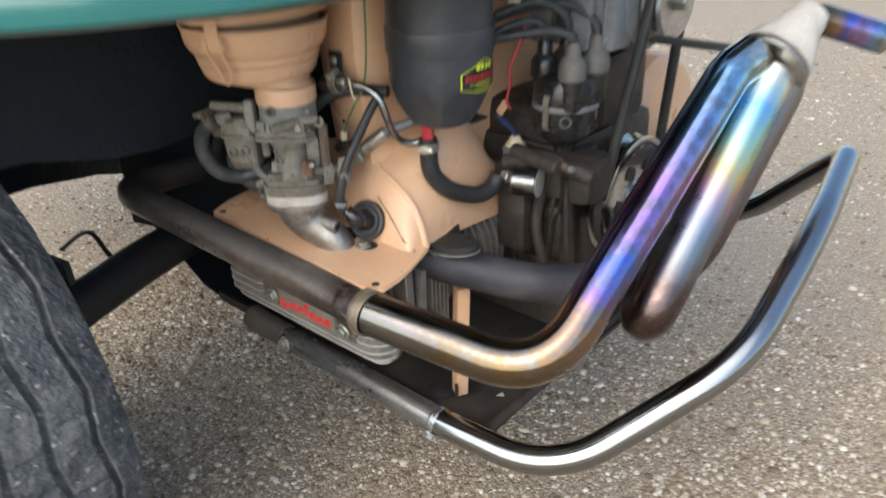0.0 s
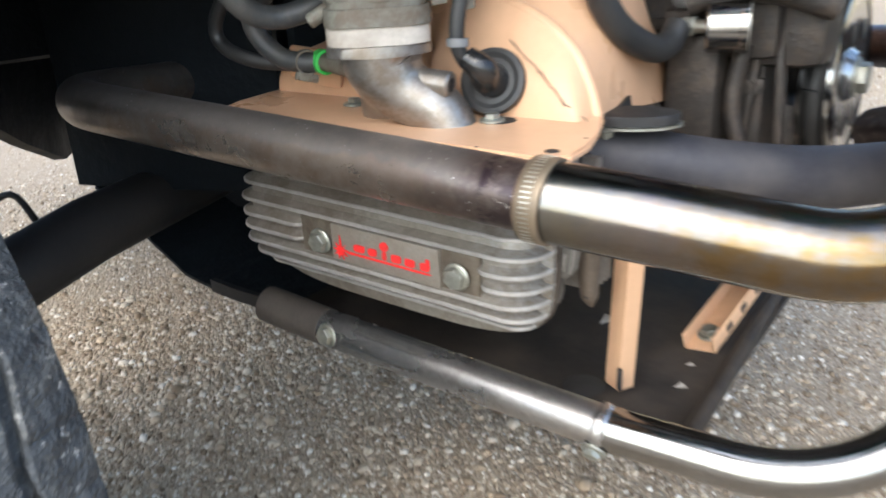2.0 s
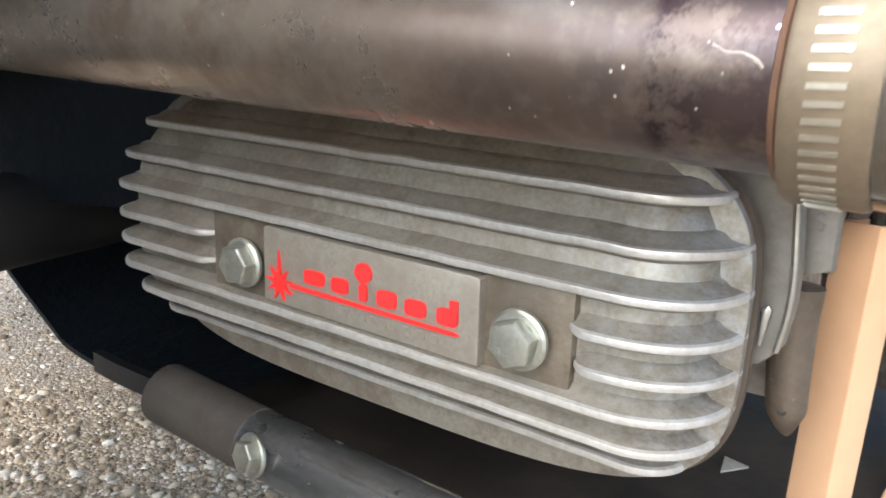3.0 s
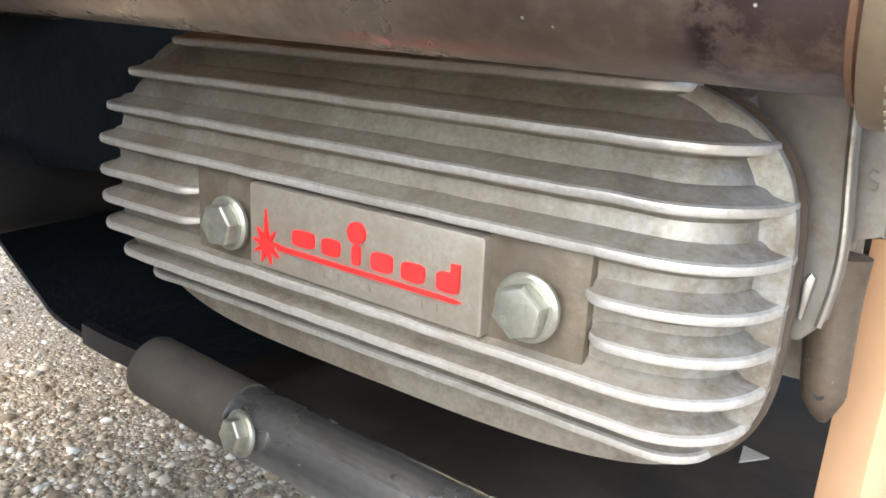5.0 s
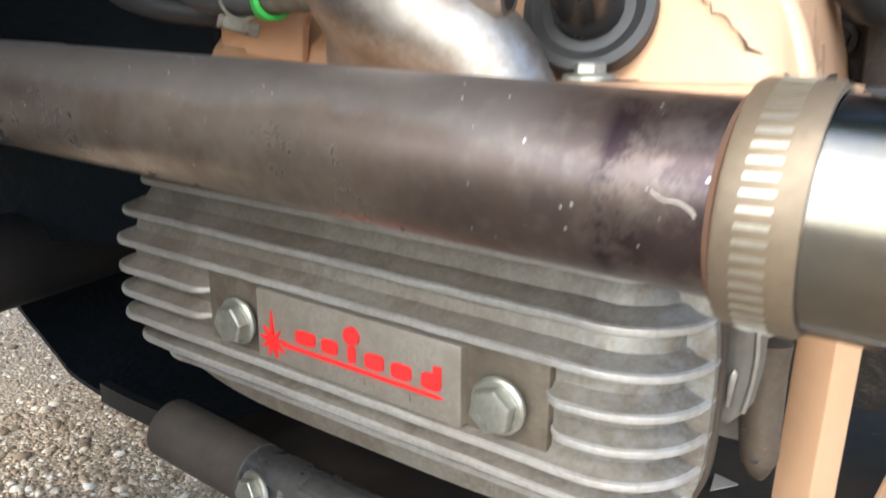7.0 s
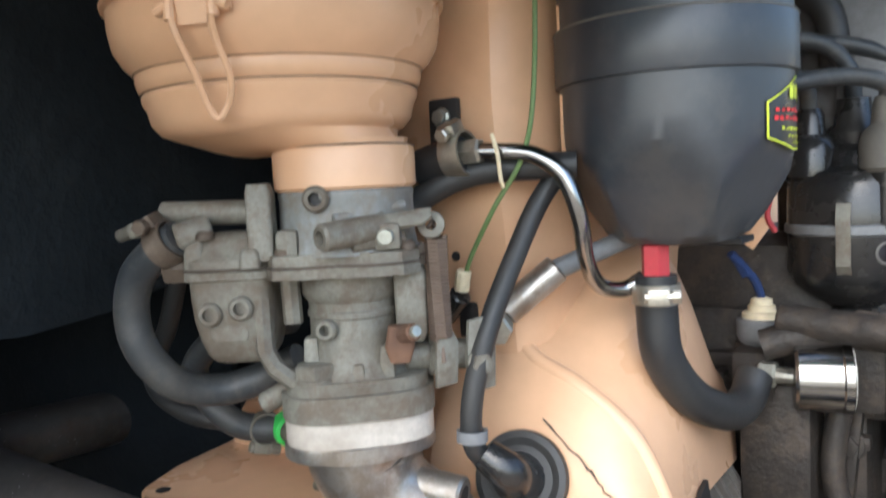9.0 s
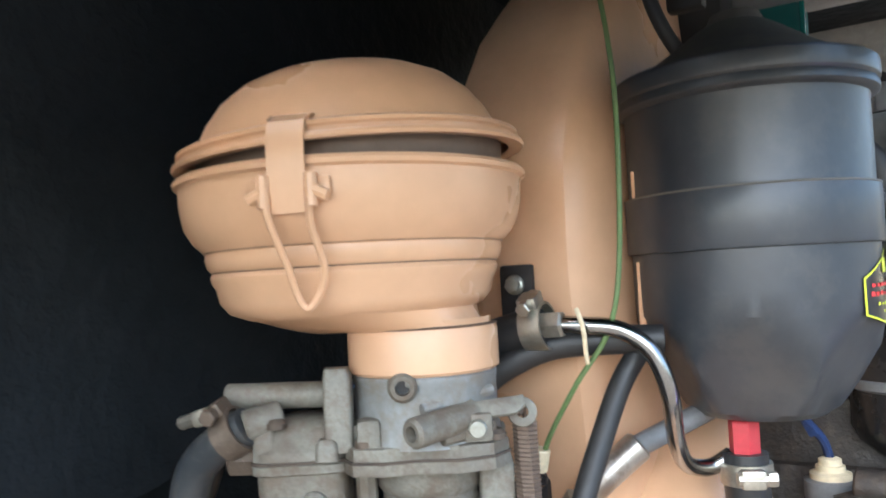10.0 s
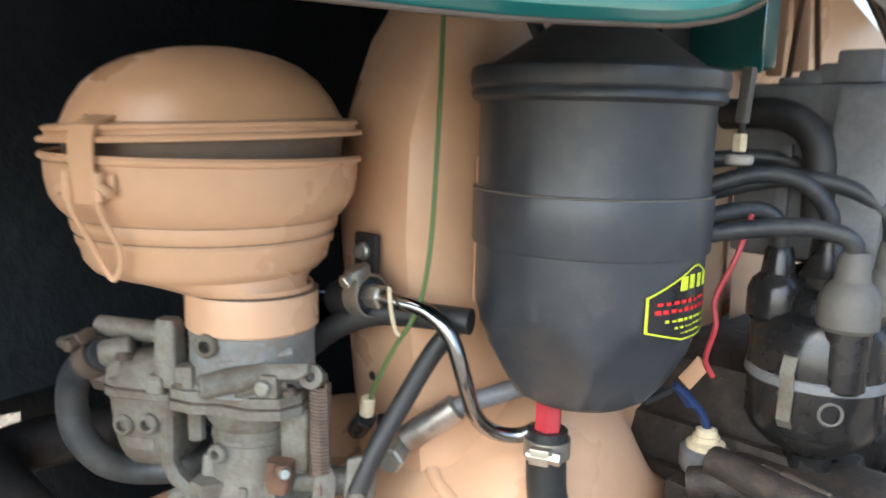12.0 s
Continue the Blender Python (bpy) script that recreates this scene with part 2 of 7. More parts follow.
SKID = surface("oily_skid_plate", (0.030, 0.025, 0.021), 0.68, dirt=(0.085, 0.066, 0.05), amount=0.8, wear=(0.2, 0.165, 0.13), worn=0.70, big=9, fine=120, bump=0.25, spec=0.2)
ZINC = surface("zinc_bolt", (0.36, 0.365, 0.32), 0.42, metal=0.75, dirt=(0.17, 0.155, 0.12), amount=0.7, big=60, fine=500, bump=0.15)
BRASS = surface("brass_fitting", (0.46, 0.44, 0.38), 0.38, metal=0.9, dirt=(0.3, 0.26, 0.18), amount=0.5, big=60, fine=500, bump=0.1)
BAND = surface("steel_band", (0.19, 0.147, 0.10), 0.46, metal=0.5, dirt=(0.17, 0.135, 0.095), amount=0.6, big=40, fine=400, bump=0.08)
RUBBER = surface("black_rubber", (0.018, 0.019, 0.020), 0.5, dirt=(0.06, 0.054, 0.046), amount=0.5, big=18, fine=260, bump=0.15)
RUBBER_GREY = surface("dusty_rubber_hose", (0.026, 0.030, 0.034), 0.48, dirt=(0.07, 0.067, 0.06), amount=0.7, wear=(0.16, 0.15, 0.13), worn=0.72, big=26, fine=260, bump=0.15, stain=(0.10, 0.092, 0.078), stained=0.35)
BAKELITE = surface("black_bakelite", (0.014, 0.014, 0.014), 0.24, dirt=(0.055, 0.048, 0.04), amount=0.4, big=26, fine=260, bump=0.05)
CANISTER = surface("satin_black_enamel", (0.022, 0.027, 0.034), 0.42, dirt=(0.062, 0.064, 0.066), amount=0.5, wear=(0.12, 0.11, 0.10), worn=0.74, big=11, fine=120, bump=0.06, coat=0.1, spec=0.6, stain=(0.058, 0.056, 0.052), stained=0.45)
BOX_GREY = surface("dark_grey_housing", (0.175, 0.18, 0.187), 0.55, dirt=(0.22, 0.216, 0.208), amount=0.6, big=12, fine=160, bump=0.15, stain=(0.10, 0.10, 0.10), stained=0.4)
UNDERCOAT = surface("black_undercoat", (0.0092, 0.0122, 0.0152), 0.6, dirt=(0.0165, 0.020, 0.023), amount=0.5, wear=(0.04, 0.036, 0.03), worn=0.76, big=14, fine=70, bump=0.7, depth=0.006, spec=0.16)
TEAL = surface("teal_body_paint", (0.016, 0.135, 0.126), 0.14, dirt=(0.022, 0.115, 0.106), amount=0.3, big=7, fine=60, bump=0.015, spread=0.03, coat=1.0)
# Body teal darkened: the shade on the folded edge is in this colour.
TEAL_SHADED = surface("teal_paint_with_shade", (0.015, 0.11, 0.10), 0.4, dirt=(0.02, 0.07, 0.06), amount=0.5, big=10, fine=80, bump=0.1)
TYRE = surface("dusty_tyre_rubber", (0.038, 0.042, 0.046), 0.74, dirt=(0.075, 0.080, 0.085), amount=0.9, wear=(0.36, 0.355, 0.34), worn=0.61, big=14, fine=80, bump=1.0, depth=0.016, stain=(0.17, 0.165, 0.15), stained=0.45)
RED = surface("red_paint", (0.70, 0.02, 0.02), 0.5, dirt=(0.45, 0.03, 0.03), amount=0.5, big=60, fine=400, bump=0.1)
RED_PLASTIC = surface("red_plastic", (0.42, 0.035, 0.045), 0.45, dirt=(0.2, 0.05, 0.04), amount=0.5, big=50, fine=300, bump=0.05)
GREEN = surface("green_rubber_band", (0.06, 0.48, 0.08), 0.45, big=50, fine=300, bump=0.05)
GREEN_WIRE = surface("green_wire", (0.10, 0.165, 0.05), 0.5, dirt=(0.16, 0.2, 0.1), amount=0.5, big=30, fine=300, bump=0.05)
CREAM = surface("cream_plastic", (0.72, 0.62, 0.42), 0.5, dirt=(0.45, 0.36, 0.22), amount=0.5, big=60, fine=300, bump=0.05)
YELLOW = surface("yellow_print", (0.60, 0.68, 0.03), 0.5, big=60, fine=300, bump=0.0)
LABEL = surface("black_label", (0.012, 0.012, 0.013), 0.3, big=60, fine=300, bump=0.0)
BLUE = surface("blue_wire", (0.02, 0.04, 0.12), 0.5, big=60, fine=300, bump=0.0)
GREY_PLASTIC = surface("grey_moulding", (0.17, 0.175, 0.18), 0.5, dirt=(0.1, 0.09, 0.08), amount=0.5, big=40, fine=300, bump=0.1)
SPACER = surface("pale_spacer", (0.46, 0.42, 0.365), 0.6, dirt=(0.26, 0.215, 0.165), amount=0.7, wear=(0.2, 0.17, 0.13), worn=0.7, big=30, fine=300, bump=0.15)
BOOT = surface("grey_rubber_boot", (0.115, 0.108, 0.094), 0.55, dirt=(0.16, 0.145, 0.12), amount=0.6, big=40, fine=300, bump=0.1)
DIAL = surface("dull_dial_plate", (0.50, 0.50, 0.46), 0.35, metal=0.3, dirt=(0.33, 0.30, 0.25), amount=0.6, big=50, fine=300, bump=0.05)
DUSTY_SHEET = surface("dusty_grey_sheet", (0.31, 0.30, 0.28), 0.6, dirt=(0.22, 0.205, 0.18), amount=0.7, wear=(0.10, 0.09, 0.08), worn=0.72, big=9, fine=120, bump=0.12)
LID_DUST = surface("dusty_black_lid", (0.055, 0.053, 0.049), 0.6, dirt=(0.14, 0.125, 0.10), amount=0.8, big=16, fine=200, bump=0.1, stain=(0.11, 0.095, 0.075), stained=0.5)


def gravel_ground():
    m, n, l, p = shader("packed_gravel")
    co = n.new("ShaderNodeTexCoord").outputs["Object"]
    v = n.new("ShaderNodeTexVoronoi")
    v.inputs["Scale"].default_value = 190
    l.new(co, v.inputs["Vector"])
    patch = noise_node(n, l, 2.2, 5, 0.6, co)
    fine = noise_node(n, l, 260, 3, 0.6, co)
    stone = ramp(n, l, v.outputs["Color"], [(0.0, (0.10, 0.072, 0.046)), (0.3, (0.25, 0.190, 0.128)), (0.55, (0.42, 0.34, 0.246)), (0.8, (0.56, 0.482, 0.376)), (1.0, (0.74, 0.69, 0.60))])
    sand = mixed(n, l, ramp(n, l, fine, [(0.3, grey(0)), (0.7, grey(1))]), (0.23, 0.171, 0.110), (0.43, 0.345, 0.243))
    col = mixed(n, l, ramp(n, l, v.outputs["Distance"], [(0.3, grey(0)), (0.55, grey(1))]), stone, sand)
    col = mixed(n, l, ramp(n, l, patch, [(0.45, grey(0)), (0.7, grey(0.55))]), col, sand)
    l.new(col, p.inputs["Base Color"])
    p.inputs["Roughness"].default_value = 0.9
    b = n.new("ShaderNodeBump")
    b.inputs["Strength"].default_value, b.inputs["Distance"].default_value = 0.9, 0.006
    l.new(mixed(n, l, 0.4, ramp(n, l, v.outputs["Distance"], [(0.0, grey(1)), (0.6, grey(0))]), fine), b.inputs["Height"])
    l.new(b.outputs[0], p.inputs["Normal"])
    return m


def pebble_stone():
    m, n, l, p = shader("mixed_pebbles")
    geo = n.new("ShaderNodeNewGeometry")
    co = n.new("ShaderNodeTexCoord").outputs["Object"]
    col = ramp(n, l, geo.outputs["Random Per Island"], [(0.0, (0.12, 0.088, 0.058)), (0.25, (0.25, 0.190, 0.131)), (0.55, (0.40, 0.32, 0.231)), (0.80, (0.52, 0.443, 0.341)), (0.93, (0.60, 0.533, 0.436)), (1.0, (0.74, 0.70, 0.63))])
    fine = noise_node(n, l, 400, 3, 0.6, co)
    l.new(mixed(n, l, ramp(n, l, fine, [(0.4, grey(0)), (0.75, grey(0.5))]), col, (0.30, 0.225, 0.15)), p.inputs["Base Color"])
    p.inputs["Roughness"].default_value = 0.95
    p.inputs["Specular IOR Level"].default_value = 0.25
    return m


GRAVEL, PEBBLE = gravel_ground(), pebble_stone()

# ---------------------------------------------------------------- mesh helpers
V = Vector
ORIGIN = {}


def thing(name, at, label, category, group=""):
    ob = new(name)
    ob.empty_display_size = 0.02
    ob.location = V(at) * U
    ORIGIN[ob.name] = V(at) * U
    return tagged(ob, label, category, group)


def part(name, bm, material, parent=None, label="", sharp=32.0, smooth=True):
    """Links a bmesh, given in plan units, as one mesh under a thing or a part."""
    org = ORIGIN[parent.name] if parent else V((0, 0, 0))
    for v in bm.verts:
        v.co = v.co * U - org
    bmesh.ops.recalc_face_normals(bm, faces=bm.faces[:])
    me = bpy.data.meshes.new(name)
    bm.to_mesh(me)
    bm.free()
    me.materials.append(material)
    if smooth:
        me.shade_smooth()
        me.set_sharp_from_angle(angle=radians(sharp))
    ob = new(name, me)
    if parent:
        ob.parent = parent
        ORIGIN[ob.name] = org
    if label:
        tagged(ob, label)
    return ob


def whole(name, bm, material, label, category, group="", kind="", sharp=32.0):
    return tagged(part(name, bm, material, None, "", sharp), label, category, group, kind)


def frame_to(axis):
    """A turn that brings z onto the axis."""
    return V(axis).to_track_quat("Z", "Y").to_matrix().to_4x4()


def lathe(profile, at=(0, 0, 0), axis=(0, 0, 1), n=40, bm=None, squash=1.0):
    """A turned shape: (radius, height) pairs round an axis."""
    bm = bm or bmesh.new()
    m = Matrix.Translation(at) @ frame_to(axis)
    rings = []
    for r, h in profile:
        if r < 1e-6:
            rings.append([bm.verts.new(m @ V((0, 0, h)))])
        else:
            rings.append([bm.verts.new(m @ V((r * math.cos(2 * math.pi * i / n), squash * r * math.sin(2 * math.pi * i / n), h))) for i in range(n)])
    for a, b in zip(rings, rings[1:]):
        if len(a) == 1 and len(b) == 1:
            continue
        for i in range(n):
            j = (i + 1) % n
            if len(a) == 1:
                bm.faces.new((a[0], b[i], b[j]))
            elif len(b) == 1:
                bm.faces.new((a[i], a[j], b[0]))
            else:
                bm.faces.new((a[i], a[j], b[j], b[i]))
    return bm


def rod(a, b, r, n=16, bev=0.0, bm=None, r2=None):
    """A straight round bar with softened ends."""
    a, b = V(a), V(b)
    h = (b - a).length
    r2 = r if r2 is None else r2
    e = bev or min(r, r2) * 0.15
    return lathe([(0, 0), (r - e, 0), (r, e), (r2, h - e), (r2 - e, h), (0, h)], a, b - a, n, bm)


def spline(points, steps=8):
    """A smooth way through the points."""
    p = [V(q) for q in points]
    p = [2 * p[0] - p[1]] + p + [2 * p[-1] - p[-2]]
    out = []
    for i in range(1, len(p) - 2):
        for k in range(steps):
            t = k / steps
            out.append(0.5 * ((2 * p[i]) + (p[i + 1] - p[i - 1]) * t + (2 * p[i - 1] - 5 * p[i] + 4 * p[i + 1] - p[i + 2]) * t * t + (3 * p[i] - p[i - 1] - 3 * p[i + 1] + p[i + 2]) * t ** 3))
    return out + [p[-2]]


def bends(points, radii, steps=10):
    """A way of straight runs with rounded corners."""
    p = [V(q) for q in points]
    out = [p[0]]
    for i in range(1, len(p) - 1):
        r = radii[i - 1]
        a = p[i] + (p[i - 1] - p[i]).normalized() * r
        b = p[i] + (p[i + 1] - p[i]).normalized() * r
        out += [a.lerp(p[i], k / steps).lerp(p[i].lerp(b, k / steps), k / steps) for k in range(steps + 1)]
    out.append(p[-1])
    fine = []
    for a, b in zip(out, out[1:]):
        k = max(1, int((b - a).length / 0.02))
        fine += [a.lerp(b, i / k) for i in range(k)]
    return fine + [out[-1]]


def tube(way, r, n=18, bm=None, hollow=0.0, flat=1.0):
    """A tube along a way; r is a radius or a function of the share of the length."""
    bm = bm or bmesh.new()
    lay = bm.verts.layers.float.get("along") or bm.verts.layers.float.new("along")
    way = [V(q) for q in way]
    dist = [0.0]
    for a, b in zip(way, way[1:]):
        dist.append(dist[-1] + (b - a).length)
    up = None
    rings = []
    for i, q in enumerate(way):
        d = (way[min(i + 1, len(way) - 1)] - way[max(i - 1, 0)]).normalized()
        if up is None:
            up = d.orthogonal().normalized()
            if abs(d.z) < 0.9:
                up = (V((0, 0, 1)) - d * d.z).normalized()
        up = (up - d * up.dot(d)).normalized()
        side = d.cross(up)
        s = dist[i] / dist[-1]
        rr = r(s) if callable(r) else r
        ring = []
        for k in range(n):
            a = 2 * math.pi * k / n
            v = bm.verts.new(q + up * (rr * math.cos(a)) + side * (rr * flat * math.sin(a)))
            v[lay] = s
            ring.append(v)
        rings.append(ring)
    for a, b in zip(rings, rings[1:]):
        for k in range(n):
            bm.faces.new((a[k], a[(k + 1) % n], b[(k + 1) % n], b[k]))
    for ring, q, end in ((rings[0], way[0], 0), (rings[-1], way[-1], 1)):
        if hollow:
            back = (way[1] - way[0]) if end == 0 else (way[-2] - way[-1])
            inner = [bm.verts.new(q + (v.co - q) * (1 - hollow)) for v in ring]
            deep = [bm.verts.new(v.co + back.normalized() * 0.03) for v in inner]
            for k in range(n):
                j = (k + 1) % n
                bm.faces.new((ring[k], ring[j], inner[j], inner[k]))
                bm.faces.new((inner[k], inner[j], deep[j], deep[k]))
            bm.faces.new(deep)
            for v in inner + deep:
                v[lay] = end
        else:
            bm.faces.new(ring)
    return bm


def block(at, size, bev=0.003, turn=None, bm=None, seg=2, taper=1.0):
    """A box with rounded edges."""
    own = bmesh.new()
    bmesh.ops.create_cube(own, size=1.0)
    for v in own.verts:
        k = taper if v.co.z > 0 else 1.0
        v.co = V((v.co.x * size[0] * k, v.co.y * size[1] * k, v.co.z * size[2]))
    if bev:
        bmesh.ops.bevel(own, geom=own.edges[:], offset=min(bev, 0.45 * min(size)), segments=seg, affect="EDGES", profile=0.6)
    m = Matrix.Translation(at) @ (turn or Matrix())
    for v in own.verts:
        v.co = m @ v.co
    return join(own, bm) if bm else own


def join(bm, into):
    vs = {v: into.verts.new(v.co) for v in bm.verts}
    for f in bm.faces:
        into.faces.new([vs[v] for v in f.verts])
    bm.free()
    return into


def slab(outline, thick, m, bev=0.0):
    """A flat piece: an outline in x and y, thick along z, placed by m."""
    bm = bmesh.new()
    lo = [bm.verts.new((x, y, 0)) for x, y in outline]
    hi = [bm.verts.new((x, y, thick)) for x, y in outline]
    bm.faces.new(lo)
    bm.faces.new(hi)
    for i in range(len(lo)):
        j = (i + 1) % len(lo)
        bm.faces.new((lo[i], lo[j], hi[j], hi[i]))
    if bev:
        edges = [e for e in bm.edges if all(v in hi for v in e.verts)]
        bmesh.ops.bevel(bm, geom=edges, offset=bev, segments=2, affect="EDGES", profile=0.5)
    bmesh.ops.triangulate(bm, faces=[f for f in bm.faces if len(f.verts) > 4])
    for v in bm.verts:
        v.co = m @ v.co
    return bm


def loft(rows, bm=None, close=False):
    """A skin over rows of equally many points."""
    bm = bm or bmesh.new()
    rings = [[bm.verts.new(p) for p in row] for row in rows]
    for a, b in zip(rings, rings[1:]):
        for k in range(len(a) - (0 if close else 1)):
            j = (k + 1) % len(a)
            bm.faces.new((a[k], a[j], b[j], b[k]))
    return bm


def fan(outline, thick, m):
    """A flat star-shaped piece, filled from its middle."""
    bm = bmesh.new()
    cx = sum(p[0] for p in outline) / len(outline)
    cy = sum(p[1] for p in outline) / len(outline)
    mid = bm.verts.new(m @ V((cx, cy, thick)))
    lo = [bm.verts.new(m @ V((x, y, 0))) for x, y in outline]
    hi = [bm.verts.new(m @ V((x, y, thick))) for x, y in outline]
    for i in range(len(lo)):
        j = (i + 1) % len(lo)
        bm.faces.new((lo[i], lo[j], hi[j], hi[i]))
        bm.faces.new((hi[i], hi[j], mid))
    return bm


def thicken(bm, t):
    bmesh.ops.recalc_face_normals(bm, faces=bm.faces[:])
    bmesh.ops.solidify(bm, geom=bm.faces[:], thickness=t)
    return bm


def facing(at, normal, up=(0, 0, 1)):
    """A frame at a point whose z is the normal and whose y is near up."""
    z = V(normal).normalized()
    x = V(up).cross(z).normalized()
    y = z.cross(x)
    m = Matrix((x, y, z)).transposed().to_4x4()
    m.translation = V(at)
    return m


def hex_bolt(parent, at, axis, r=0.009, washer=0.016, material=None, name="bolt", spin=0.2):
    """A hexagon head on a washer."""
    material = material or ZINC
    a = V(axis).normalized()
    head = bmesh.new()
    m = Matrix.Translation(V(at) + a * 0.0026) @ frame_to(a) @ pose(0, 0, 0, 0, 0, math.degrees(spin))
    rings = [[head.verts.new(m @ V((r * g * math.cos(k * math.pi / 3), r * g * math.sin(k * math.pi / 3), h))) for k in range(6)] for g, h in ((1, 0), (1, r * 0.50), (0.93, r * 0.60), (0.78, r * 0.64))]
    for p, q in zip(rings, rings[1:]):
        for k in range(6):
            head.faces.new((p[k], p[(k + 1) % 6], q[(k + 1) % 6], q[k]))
    head.faces.new(rings[-1])
    ob = part(name, head, material, parent, sharp=25)
    part("washer", lathe([(0, 0), (washer, 0), (washer, 0.0016), (washer - 0.0012, 0.0026), (r * 0.9, 0.0028)], at, a, 28), material, ob)
    return ob


def clamp_ring(parent, at, axis, r, w=0.009, material=None, name="hose_clamp", screw=(0, -1, 0)):
    """A worm-drive hose clamp with its screw housing."""
    material = material or BRASS
    a = V(axis).normalized()
    ob = part(name, lathe([(r, -w / 2), (r + 0.0015, -w / 2), (r + 0.0015, w / 2), (r, w / 2), (r, -w / 2)], at, a, 28), material, parent)
    s = V(screw).normalized()
    s = (s - a * s.dot(a)).normalized()
    c = V(at) + s * (r + 0.0035)
    t = a.cross(s)
    bm = block(c, (0.012, w * 0.9, 0.007), 0.0015, Matrix((t, a, s)).transposed().to_4x4())
    rod(c - t * 0.008, c + t * 0.008, 0.0036, 10, bm=bm)
    rod(c + t * 0.007, c + t * 0.012, 0.0040, 6, bm=bm)
    part("clamp_screw", bm, material, ob)
    return ob


# ---------------------------------------------------------------- ground
gm = bmesh.new()
for x0, x1, y0, y1 in ((-60, 60, -60, 60),):
    gm.faces.new([gm.verts.new(p) for p in ((x0, y0, 0), (x1, y0, 0), (x1, y1, 0), (x0, y1, 0))])
whole("ground", gm, GRAVEL, "packed tan gravel and sand yard", "ground", kind="structure")


def pebbles():
    """Loose stones, smaller and thinner spread away from the car."""
    rng = np.random.default_rng(4)
    t = (1 + 5 ** 0.5) / 2
    ico = np.array([(-1, t, 0), (1, t, 0), (-1, -t, 0), (1, -t, 0), (0, -1, t), (0, 1, t), (0, -1, -t), (0, 1, -t), (t, 0, -1), (t, 0, 1), (-t, 0, -1), (-t, 0, 1)]) / 1.9
    tri = np.array([(0, 11, 5), (0, 5, 1), (0, 1, 7), (0, 7, 10), (0, 10, 11), (1, 5, 9), (5, 11, 4), (11, 10, 2), (10, 7, 6), (7, 1, 8), (3, 9, 4), (3, 4, 2), (3, 2, 6), (3, 6, 8), (3, 8, 9), (4, 9, 5), (2, 4, 11), (6, 2, 10), (8, 6, 7), (9, 8, 1)])
    near = rng.uniform((-0.95, -0.35), (0.95, 1.0), (66000, 2))
    left = rng.uniform((-2.0, -0.6), (-0.5, 1.6), (28000, 2))
    far = rng.uniform((-3.0, 0.8), (2.2, 3.6), (26000, 2))
    xy = np.concatenate([near, left, far])
    xy = xy + rng.normal(0, 0.16, xy.shape) * (rng.random((len(xy), 1)) < 0.5)
    bare = np.array([noise.noise(V((p[0] * 1.3, p[1] * 1.3, 0.4))) for p in xy])
    xy = xy[(bare < 0.22) | (rng.random(len(xy)) < 0.6)]
    size = np.exp(rng.normal(math.log(0.0025), 0.45, len(xy)))
    size = np.clip(size, 0.0015, 0.010)
    size[:600] = rng.uniform(0.004, 0.0068, 600)
    size[xy[:, 1] > 1.1] *= 1.25
    shape = ico[None] * rng.uniform(0.7, 1.25, (len(xy), 12, 1))
    shape = shape * (size[:, None] * np.stack([rng.uniform(0.8, 1.4, len(xy)), rng.uniform(0.7, 1.1, len(xy)), rng.uniform(0.5, 0.8, len(xy))], 1))[:, None]
    a = rng.uniform(0, 6.28, len(xy))
    c, s = np.cos(a)[:, None], np.sin(a)[:, None]
    x = shape[..., 0] * c - shape[..., 1] * s + xy[:, :1]
    y = shape[..., 0] * s + shape[..., 1] * c + xy[:, 1:]
    z = shape[..., 2] + size[:, None] * 0.15
    co = np.stack([x, y, z], 2).reshape(-1, 3)
    faces = (tri[None] + 12 * np.arange(len(xy))[:, None, None]).reshape(-1, 3)
    me = bpy.data.meshes.new("gravel")
    me.vertices.add(len(co))
    me.vertices.foreach_set("co", co.ravel())
    me.loops.add(faces.size)
    me.loops.foreach_set("vertex_index", faces.ravel().astype(np.int32))
    me.polygons.add(len(faces))
    me.polygons.foreach_set("loop_start", np.arange(0, faces.size, 3, dtype=np.int32))
    me.update(calc_edges=True)
    me.materials.append(PEBBLE)
    tagged(new("gravel", me), "loose mixed tan and grey pebbles on the ground", "gravel", kind="stuff")


pebbles()


